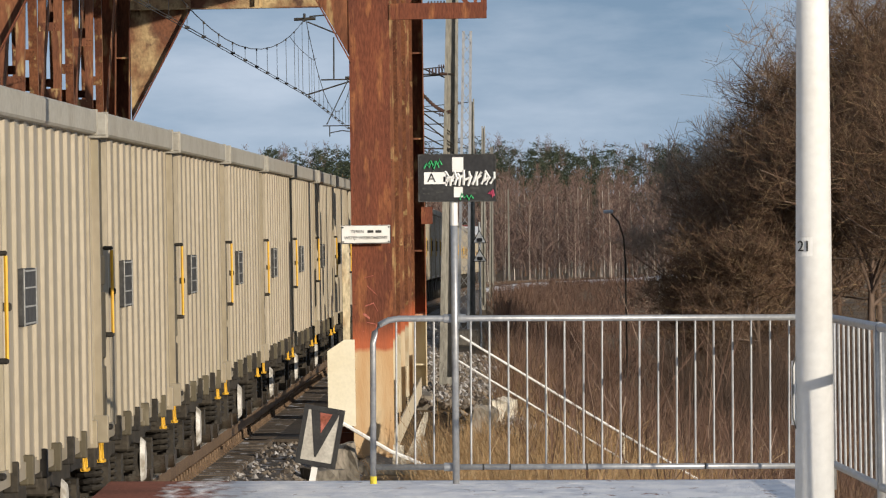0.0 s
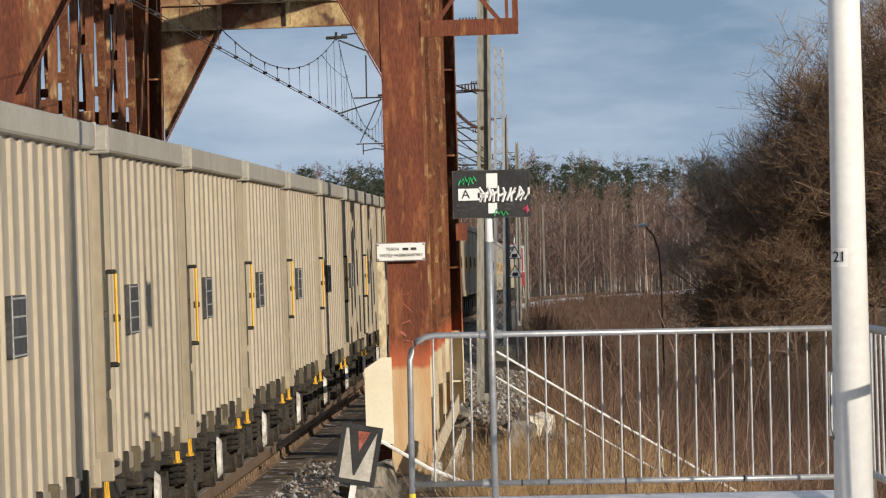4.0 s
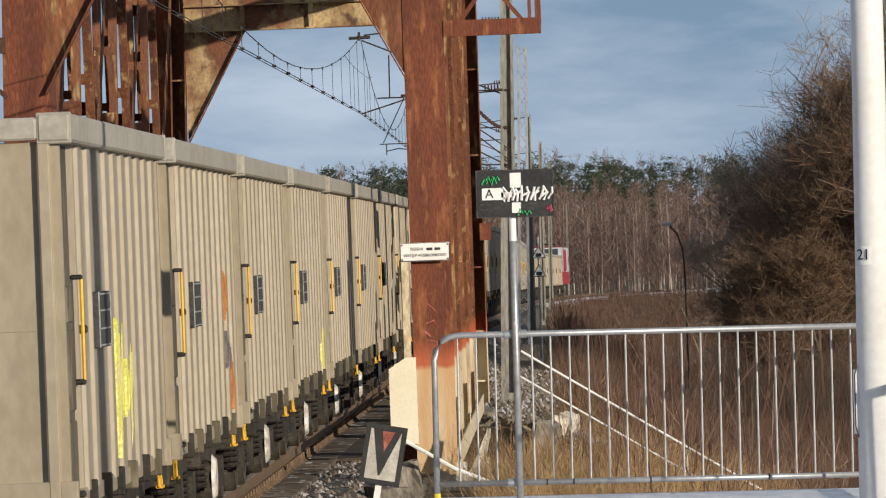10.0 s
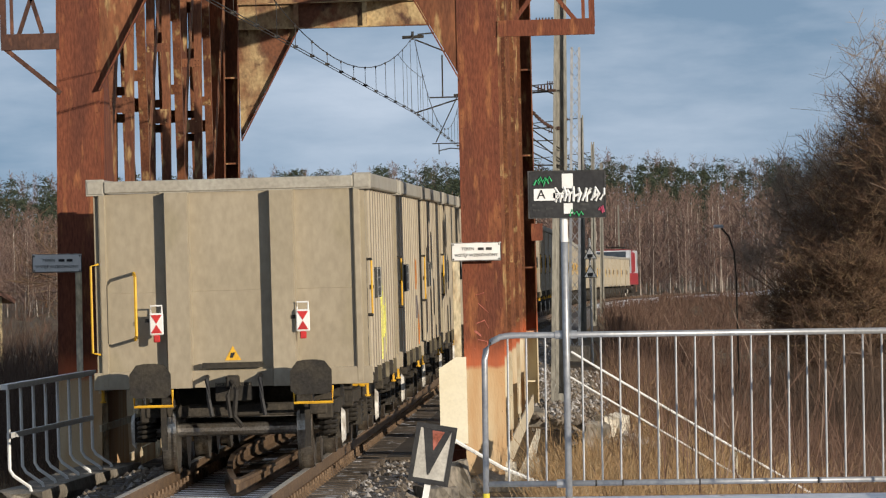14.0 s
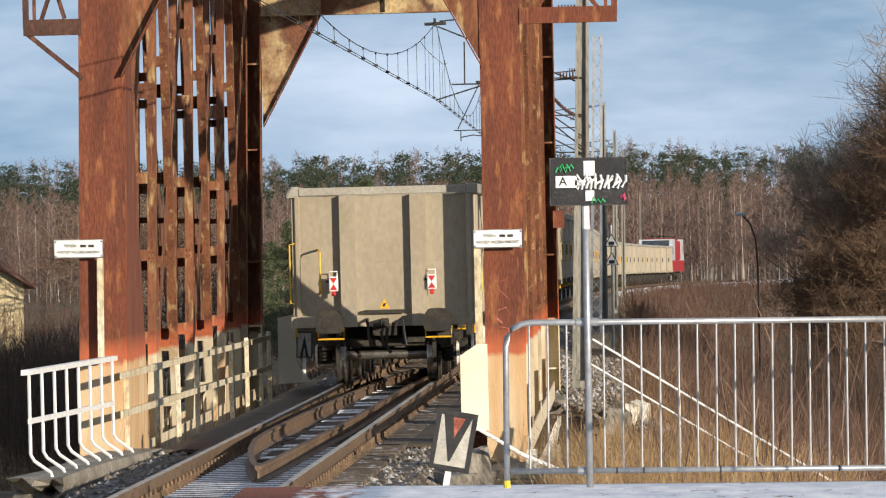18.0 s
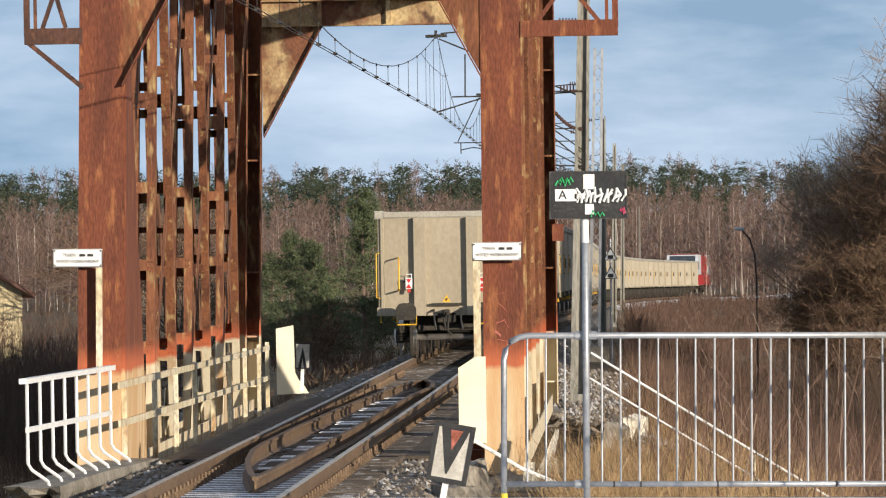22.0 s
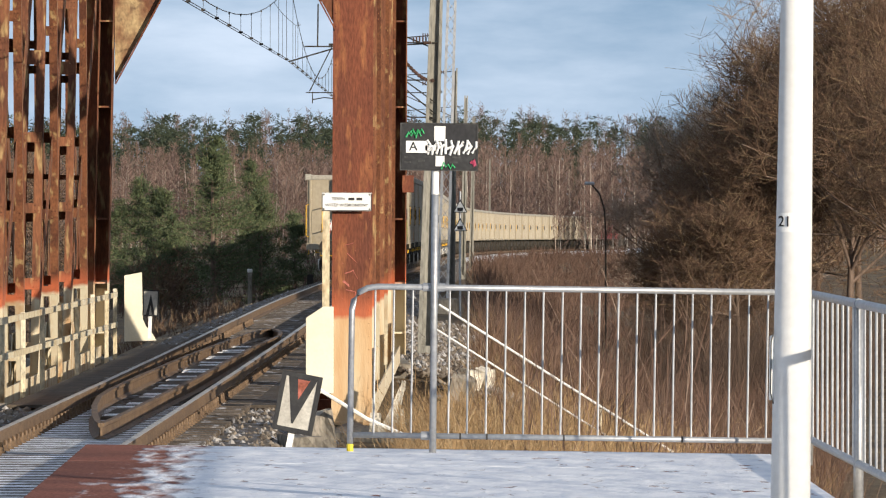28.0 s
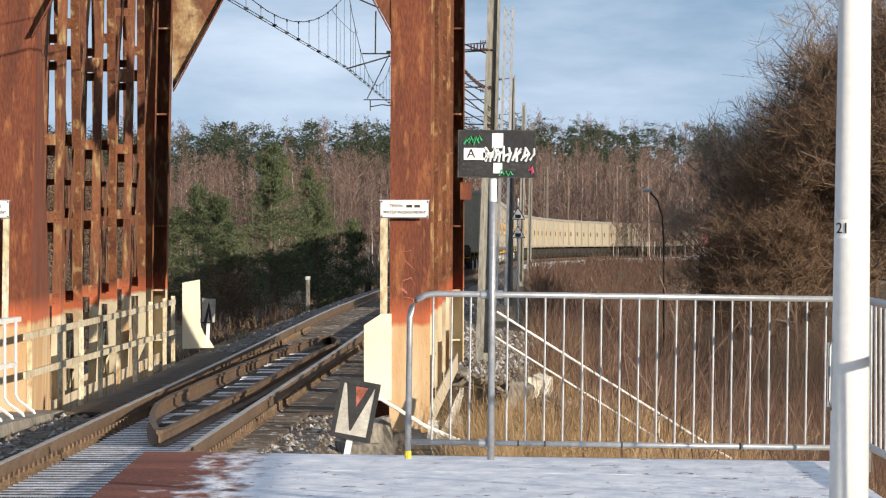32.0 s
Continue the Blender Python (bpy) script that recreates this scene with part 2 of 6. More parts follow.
def raw(name, verts, faces, material, parent=None, label="", smooth=False):
    me = bpy.data.meshes.new(name)
    me.from_pydata(verts, [], faces)
    me.materials.append(material)
    if smooth:
        for p in me.polygons:
            p.use_smooth = True
    ob = new(name, me)
    if parent:
        ob.parent = parent
    return tagged(ob, label) if label else ob


def text_part(name, body, size, m, material, parent, depth=0.002, sx=1.0):
    cu = bpy.data.curves.new(name, "FONT")
    cu.body, cu.size, cu.extrude = body, size, depth
    cu.align_x, cu.align_y = "CENTER", "CENTER"
    tmp = bpy.data.objects.new(name, cu)
    scene.collection.objects.link(tmp)
    me = bpy.data.meshes.new_from_object(tmp.evaluated_get(bpy.context.evaluated_depsgraph_get()))
    bpy.data.objects.remove(tmp)
    bpy.data.curves.remove(cu)
    me.materials.clear()
    me.materials.append(material)
    ob = new(name, me)
    ob.parent = parent
    ob.matrix_basis = m @ Matrix.Diagonal((sx, 1, 1, 1))
    return ob


# ---- the line of the track ----
LINE_Y = (-700.0, 0.0, 40.0, 54.0, 70.0, 94.0, 120.0, 145.0, 169.0, 192.0, 225.0, 309.0, 452.0, 540.0, 612.0, 661.0, 702.0, 723.0, 780.0, 860.0, 1000.0, 1300.0)
LINE_X = (-17.5, -4.56, -3.816, -3.563, -3.285, -2.891, -2.495, -2.16, -1.84, -1.45, -0.90, 0.62, 2.9, 5.1, 8.4, 11.8, 15.3, 17.5, 24.6, 36.0, 60.0, 120.0)


def line_x(y):
    """Smooth course of the track's centre line (monotone cubic)."""
    i = max(0, min(len(LINE_Y) - 2, int(np.searchsorted(LINE_Y, y)) - 1))

    def slope(k):
        a, b = max(k - 1, 0), min(k + 1, len(LINE_Y) - 1)
        return (LINE_X[b] - LINE_X[a]) / (LINE_Y[b] - LINE_Y[a])
    h = LINE_Y[i + 1] - LINE_Y[i]
    t = (y - LINE_Y[i]) / h
    return ((2 * t ** 3 - 3 * t ** 2 + 1) * LINE_X[i] + (t ** 3 - 2 * t ** 2 + t) * h * slope(i)
            + (-2 * t ** 3 + 3 * t ** 2) * LINE_X[i + 1] + (t ** 3 - t ** 2) * h * slope(i + 1))


def rail_z(y):
    """The rail heads, on a falling grade."""
    return -0.656 - 0.000735 * y - 1.3e-5 * max(0.0, min(y, 260.0) - 120.0) ** 2 - 0.0052 * max(0.0, min(y, 760.0) - 260.0)


def steel_z(y):
    """The level that the bridge steel and the overhead line follow."""
    return -0.407 - 0.0032 * y - 1.6e-6 * max(0.0, y - 200) ** 2


def on_track(y, dz=0.0):
    """A pose on the track: y forwards along it, z up."""
    f = Vector((line_x(y + 4) - line_x(y - 4), 8.0, rail_z(y + 4) - rail_z(y - 4))).normalized()
    r = f.cross(Vector((0, 0, 1))).normalized()
    m = Matrix((r, f, r.cross(f))).transposed().to_4x4()
    m.translation = (line_x(y), y, rail_z(y) + dz)
    return m


# ---- ground ----
GRASS = mat("dry winter grass", (0.15, 0.10, 0.05), (0.075, 0.052, 0.03), 0.35, 0.95, 0, 0.4, 9, (1, 1, 1), (0.27, 0.2, 0.1), speck=0.5)


def smooth(a, b, v):
    t = min(1.0, max(0.0, (v - a) / (b - a)))
    return t * t * (3 - 2 * t)


def ground_z(x, y):
    """Embankment of the line, the gully under the bridge, the low fields and the rising woods."""
    c, rz = line_x(min(max(y, -600), 1000)), rail_z(min(max(y, -100), 1000))
    off = abs(x - c)
    low = -4.4 - 0.0016 * min(max(y, 0), 500)
    low = low + (3.0 + 13.0 * smooth(760, 1350, y)) * smooth(480, 760, y)
    low = low + 7.0 * smooth(60, 420, abs(x)) * smooth(300, 700, y)
    wob = 0.25 * noise.noise(Vector((x * 0.12, y * 0.05, 0))) + 0.5 * noise.noise(Vector((x * 0.03, y * 0.02, 5)))
    top = rz - 0.62
    width = 5.6 if y < 92 else 3.4
    z = top + (min(low + wob, top) - top) * smooth(width * 0.8, width + (6.5 if x > c else 3.8), off)
    gully = smooth(92, 98, y) * (1 - smooth(123, 129, y))
    return z + (min(z, -5.2) - z) * gully


def build_ground():
    ys = [-300, -150, -60, -20, 0, 20, 35] + [40 + 2.0 * i for i in range(60)] + [165 + 8 * i for i in range(40)] + [500 + 25 * i for i in range(20)] + [1050, 1200, 1500, 2000, 3000, 4800]
    us = [-1.0, -0.6, -0.3, -0.16, -0.1, -0.07] + [-0.055 + 0.0022 * i for i in range(51)] + [0.07, 0.1, 0.16, 0.3, 0.6, 1.0]
    verts, faces = [], []
    for y in ys:
        reach = 260 + 0.5 * abs(y)
        near = 1.0 if y < 500 else 1 + (y - 500) / 900
        for u in us:
            x = line_x(min(max(y, -600), 1000)) * (1 - abs(u)) + math.copysign(abs(u), u) * reach * near
            verts.append((x, y, ground_z(x, y)))
    n = len(us)
    for j in range(len(ys) - 1):
        for i in range(n - 1):
            a = j * n + i
            faces.append((a, a + 1, a + n + 1, a + n))
    g = raw("ground", verts, faces, GRASS, None, smooth=True)
    tagged(g, "dry brown winter grass and earth sloping from the railway", "ground", "", "structure")


build_ground()


def sweep(name, outline, y0, y1, step, material, side=0.0, dz=0.0, label="", parent=None):
    """A profile drawn along the track between two distances."""
    n = max(2, int((y1 - y0) / step) + 1)
    verts, faces, k = [], [], len(outline)
    for i in range(n):
        m = on_track(y0 + (y1 - y0) * i / (n - 1))
        verts += [tuple(m @ Vector((p[0] + side, 0, p[1] + dz))) for p in outline]
    for i in range(n - 1):
        for j in range(k):
            faces.append((i * k + j, i * k + (j + 1) % k, (i + 1) * k + (j + 1) % k, (i + 1) * k + j))
    faces += [tuple(range(k))[::-1], tuple((n - 1) * k + j for j in range(k))]
    return raw(name, verts, faces, material, parent, label)


RAIL_OUT = ((-0.075, -0.172), (0.075, -0.172), (0.075, -0.16), (0.012, -0.14), (0.01, -0.045), (0.036, -0.035), (0.036, -0.003), (-0.036, -0.003), (-0.036, -0.035), (-0.01, -0.045), (-0.012, -0.14), (-0.075, -0.16))


BED = mat("snowy stone ballast", (0.11, 0.088, 0.068), (0.066, 0.053, 0.041), 2.5, 0.95, 0, 0.8, 14, (1, 1, 1), (0.36, 0.38, 0.43), speck=0.6)
DECKSNOW = mat("snow on deck boards", (0.85, 0.87, 0.9), (0.3, 0.28, 0.26), 1.6, 0.85, 0, 0.3, 20)
SNOWBED = mat("trodden snow between sleepers", (0.8, 0.82, 0.86), (0.42, 0.42, 0.44), 1.2, 0.85, 0, 0.3, 16, (1, 1, 1), (0.16, 0.13, 0.1))
SLEEPERMAT = mat("frosted sleeper wood", (0.07, 0.054, 0.04), (0.13, 0.104, 0.08), 2.0, 0.9, 0.0, 0.3, 40, (1, 1, 1), (0.34, 0.34, 0.36), rand=0.35)


def build_track():
    tr = thing("railway_track", Matrix(), "single railway track with rusty rails on sleepers", "railway track", "", "structure")
    for s in (-0.7535, 0.7535):
        r = sweep("rail", RAIL_OUT, -60, 1000, 4.0, RAIL, s, 0.0, "rusty steel rail", tr)
        sweep("rail_head", ((-0.033, -0.004), (0.033, -0.004), (0.033, 0.001), (-0.033, 0.001)), -60, 1000, 4.0, RAILTOP, s, 0.0, "bright worn running surface", r)
    sweep("ballast_bed", ((-2.4, -0.62), (2.4, -0.62), (1.75, -0.245), (-1.75, -0.245)), -60, 90.4, 4.0, BED, 0, 0, "grey stone ballast with thin snow", tr)
    sweep("ballast_bed", ((-2.4, -0.62), (2.4, -0.62), (1.75, -0.245), (-1.75, -0.245)), 129, 1000, 6.0, BED, 0, 0, "grey stone ballast with thin snow", tr)
    sweep("snow_shoulder", ((1.5, -0.26), (3.3, -1.0), (3.35, -0.94), (1.7, -0.2), (1.5, -0.2)), 470, 900, 10.0, SNOWBED, 0, 0, "snow lying on the far ballast shoulder", tr)
    sweep("snow_bed", ((-0.69, -0.25), (0.69, -0.25), (0.69, -0.187), (-0.69, -0.187)), 50, 90.3, 4.0, SNOWBED, 0, 0, "thin snow between the rails", tr)
    sweep("snow_bed", ((-0.69, -0.25), (0.69, -0.25), (0.69, -0.205), (-0.69, -0.205)), 129.2, 170, 4.0, SNOWBED, 0, 0, "thin snow between the rails", tr)
    # sleepers, each with its rail chairs
    bm = bmesh.new()
    box(bm, -1.28, -0.125, -0.335, 1.28, 0.125, -0.185, bevel=0.012)
    sl = part("sleeper", bm, SLEEPERMAT, tr)
    bm = bmesh.new()
    for s in (-0.7535, 0.7535):
        box(bm, s - 0.17, -0.085, -0.186, s + 0.17, 0.085, -0.165)
        for d in (-0.115, 0.115):
            box(bm, s + d - 0.035, -0.06, -0.165, s + d + 0.035, 0.06, -0.125)
            rod(bm, (s + d * 1.12, 0, -0.13), (s + d * 1.12, 0, -0.075), 0.02, n=6)
    ch = part("rail_chairs", bm, RAIL, tr, "rusty rail chairs and bolts")
    y, first = 52.0, True
    while y < 210:
        m = on_track(y) @ pose(0, 0, 0, 0, 0, random.uniform(-0.6, 0.6))
        if first:
            sl.matrix_basis = m
            ch.matrix_basis = m
            first = False
        else:
            again(sl, m)
            if y < 150:
                again(ch, m)
        y += 0.62
    far = bmesh.new()
    while y < 560:
        m = on_track(y)
        bmesh.ops.create_cube(far, size=1.0, matrix=m @ Matrix.Translation((0, 0, -0.26)) @ Matrix.Diagonal((2.56, 0.26, 0.15, 1)))
        y += 1.24
    tagged(part("far_sleepers", far, SLEEPERMAT, tr), kind="stuff")
    # check rails over the bridge, drawn together to a point at both ends
    for s in (-1, 1):
        if s < 0:
            pts = [(78.0, 0.13), (78.6, 0.07), (81.0, -0.1), (84.5, -0.3), (88.5, -0.46), (92.0, -0.5), (100.0, -0.47), (112.0, -0.36), (122.0, -0.2), (130.0, -0.06), (133.6, 0.12), (134.0, 0.24)]
        else:
            pts = [(77.8, 0.15), (80.0, 0.19), (84.0, 0.22), (90.0, 0.27), (97.0, 0.34), (106.0, 0.37), (118.0, 0.42), (124.0, 0.5), (127.0, 0.56), (130.5, 0.5), (133.0, 0.38), (134.0, 0.26)]
        verts, faces = [], []
        prof = ((-0.065, -0.17), (0.065, -0.17), (0.012, -0.14), (0.01, -0.05), (0.034, -0.035), (0.034, 0.0), (-0.034, 0.0), (-0.034, -0.035), (-0.01, -0.05), (-0.012, -0.14))
        for yy, xx in pts:
            m = on_track(yy)
            verts += [tuple(m @ Vector((xx + p[0], 0, p[1] - 0.01))) for p in prof]
        k = len(prof)
        for i in range(len(pts) - 1):
            for j in range(k):
                faces.append((i * k + j, i * k + (j + 1) % k, (i + 1) * k + (j + 1) % k, (i + 1) * k + j))
        faces += [tuple(range(k))[::-1], tuple((len(pts) - 1) * k + j for j in range(k))]
        raw("check_rail", verts, faces, RAIL, tr, "rusty inner check rail")
    # boards between the check rails, with snow
    bm = bmesh.new()
    box(bm, -0.24, -0.8, -0.185, 0.24, 0.8, -0.15)
    dk = part("deck_board", bm, WOOD, tr, "dark deck board")
    sn = bmesh.new()
    box(sn, -0.22, -0.42, -0.15, 0.22, 0.3, -0.142)
    ds = part("snow_patch", sn, DECKSNOW, tr, "thin snow on the boards")
    for k in range(27):
        m = on_track(85.5 + k * 1.5)
        if k == 0:
            dk.matrix_basis = m
            ds.matrix_basis = m
        else:
            again(dk, m)
            if k % 3 == 1:
                continue
            again(ds, m @ pose(random.uniform(-0.05, 0.05), random.uniform(-0.3, 0.3), 0))
    # walkway boards outside the rails on the bridge
    for s in (-1, 1):
        sweep("walkway_board", ((-0.4, -0.23), (0.4, -0.23), (0.4, -0.19), (-0.4, -0.19)), 91.0, 128.6, 6.0, WOOD, s * 1.35, 0, "dark timber walkway", tr)
    return tr


track = build_track()


def build_stones():
    """Loose ballast stones by the track, lying on the bed and the slope."""
    rr = random.Random(4)
    verts, faces = [], []
    for k in range(10500):
        if k < 3800:
            y = rr.uniform(55, 92) if k < 2600 else rr.uniform(124, 235)
            c = line_x(y)
            off = rr.choice((-1, 1)) * rr.uniform(0.95, 2.6)
            x = c + off
            z = rail_z(y) - 0.245 - max(0, abs(off) - 1.75) * 0.55
            s = rr.uniform(0.02, 0.055)
        elif k < 6000:
            y = rr.uniform(84, 132)
            x = rr.uniform(0.2, 1.7) + 0.01 * (y - 84)
            z = ground_z(x, y)
            s = rr.uniform(0.03, 0.1)
        else:
            y = rr.uniform(128, 180)
            x = line_x(y) + 2.0 + 3.4 * rr.random() ** 1.3
            z = ground_z(x, y) + 0.01
            s = rr.uniform(0.03, 0.085)
        n = len(verts)
        for p in ((1, 0, 0), (-1, 0, 0), (0, 1, 0), (0, -1, 0), (0, 0, 0.8), (0, 0, -0.8)):
            verts.append(tuple(v + s * (q + rr.uniform(-0.3, 0.3)) for v, q in zip((x, y, z), p)))
        for f in ((0, 2, 4), (2, 1, 4), (1, 3, 4), (3, 0, 4), (2, 0, 5), (1, 2, 5), (3, 1, 5), (0, 3, 5)):
            faces.append(tuple(n + i for i in f))
    g = raw("ballast_stones", verts, faces, island_mat("loose stones", [(0.07, 0.056, 0.045), (0.24, 0.2, 0.155), (0.13, 0.107, 0.085), (0.5, 0.48, 0.46)]))
    tagged(g, "loose grey and brown ballast stones with flecks of snow", "gravel", "", "stuff")


build_stones()


# ---- the coal train ----
WLEN, HALF, BODY, TOP = 10.47, 1.555, 4.635, 3.23
WAGON_LABEL = "beige four-axle open goods wagon with ribbed steel sides"
LABELGREY = mat("grey label board", (0.04, 0.04, 0.04), (0.065, 0.064, 0.062), 6, 0.8, 0.1, 0.05)
CHALK = mat("faded label lettering", (0.34, 0.34, 0.32), (0.25, 0.25, 0.24), 9, 0.7)
# near-white colour that carries the sunlit gleam at the wheels
CAPWHITE = mat("white axle cover paint", (0.7, 0.68, 0.63), (0.3, 0.27, 0.22), 9, 0.4, 0, 0.03, speck=0.1)
RIM = mat("dusty brown wheel face", (0.075, 0.06, 0.045), (0.045, 0.036, 0.028), 5.0, 0.6, 0.1, 0.05)


def rib_wall(s):
    """A pressed side wall: flat end panels and ten upright corrugations."""
    out = [(-BODY, -0.035), (-3.36, -0.035), (-3.30, 0.0)]
    for i in range(10):
        y = -3.05 + i * 0.80
        out += [(y - 0.135, 0.0), (y - 0.122, 0.022), (y - 0.11, 0.026), (y + 0.10, 0.026), (y + 0.12, 0.0)]
    out += [(4.4, 0.0), (4.43, -0.03), (BODY, -0.03)]
    bm = bmesh.new()
    x0 = HALF - 0.09
    lo = [bm.verts.new((s * (x0 + d), y, 1.02)) for y, d in out]
    hi = [bm.verts.new((s * (x0 + d), y, TOP - 0.16)) for y, d in out]
    back_lo = [bm.verts.new((s * (x0 - 0.09), y, 1.02)) for y in (BODY, -BODY)]
    back_hi = [bm.verts.new((s * (x0 - 0.09), y, TOP - 0.16)) for y in (BODY, -BODY)]
    ring_lo, ring_hi = lo + back_lo, hi + back_hi
    n = len(ring_lo)
    for i in range(n):
        bm.faces.new((ring_lo[i], ring_lo[(i + 1) % n], ring_hi[(i + 1) % n], ring_hi[i]))
    bm.faces.new(ring_lo[::-1])
    bm.faces.new(ring_hi)
    bmesh.ops.recalc_face_normals(bm, faces=bm.faces)
    return bm


def coil(bm, x, y, z0, z1, r, w, turns=4.5):
    tube(bm, [(x + r * math.cos(a), y + r * math.sin(a), z0 + (z1 - z0) * a / (turns * 2 * math.pi))
              for a in [turns * 2 * math.pi * k / 40 for k in range(41)]], w, 5)


def build_bogie(w, y):
    b = part("bogie", boxes((-1.06, -1.32, 0.55, -0.88, 1.32, 0.74), (0.88, -1.32, 0.55, 1.06, 1.32, 0.74),
                            (-1.0, -0.22, 0.62, 1.0, 0.22, 0.92), (-1.0, -1.34, 0.6, 1.0, -1.2, 0.74), (-1.0, 1.2, 0.6, 1.0, 1.34, 0.74),
                            (0.9, -0.42, 0.36, 1.05, 0.42, 0.56), (-1.05, -0.42, 0.36, -0.9, 0.42, 0.56), bevel=0.015), BOGIE, w, "dusty cast bogie frame")
    b.matrix_basis = pose(0, y, 0)
    ws = None
    for k in (-0.9, 0.9):
        if ws is None:
            bm = bmesh.new()
            rod(bm, (-1.0, 0, 0), (1.0, 0, 0), 0.08, n=12)
            for s in (-1, 1):
                rod(bm, (s * 0.69, 0, 0), (s * 0.825, 0, 0), 0.46, n=28)
                rod(bm, (s * 0.665, 0, 0), (s * 0.70, 0, 0), 0.49, n=28)
            ws = part("wheelset", bm, WHEEL, b, "polished steel wheels on a heavy axle")
            ws.matrix_basis = pose(0, k, 0.46)
            faces, boxs, springs = [], [], []
            for s in (-1, 1):
                faces.append(part("wheel_face", rod(bmesh.new(), (s * 0.825, 0, 0.46), (s * 0.834, 0, 0.46), 0.45, n=28), RIM, b, "dusty brown wheel face"))
                bm = bmesh.new()
                prism(bm, [(-0.17, 0.33), (0.17, 0.33), (0.17, 0.56), (0.1, 0.6), (-0.1, 0.6), (-0.17, 0.56)], "x", s * 0.92, s * 1.14)
                boxs.append(part("axle_box", bm, BOGIE, b))
                for dy in (-0.28, 0.28):
                    bm = bmesh.new()
                    coil(bm, s * 1.0, dy, 0.36, 0.6, 0.095, 0.02)
                    springs.append(part("spring", bm, DARKSTEEL, b, "dark coil suspension spring"))
            rest = faces + boxs + springs
            for o in rest:
                o.matrix_basis = pose(0, k, 0)
        else:
            again(ws, pose(0, k, 0.46), b)
            for o in rest:
                again(o, pose(0, k, 0), b)
    for s in (-1, 1):
        if y < 0:
            # one whitened cover per side paints the gleam at the bogie
            part("axle_cap", rod(bmesh.new(), (s * 1.14, -0.9, 0.46), (s * 1.18, -0.9, 0.46), 0.2, 0.16, 20), CAPWHITE, b, "pale worn axle box cover with a painted gleam")
        bm = bmesh.new()
        for dy in (-1.45, -0.42, 0.42, 1.45):
            box(bm, s * 0.76, dy - 0.05, 0.25, s * 0.82, dy + 0.05, 0.75)
        bar(bm, (s * 0.78, -1.45, 0.42), (s * 0.78, 1.45, 0.42), 0.05)
        part("brake_gear", bm, DARKSTEEL, b)
    return b


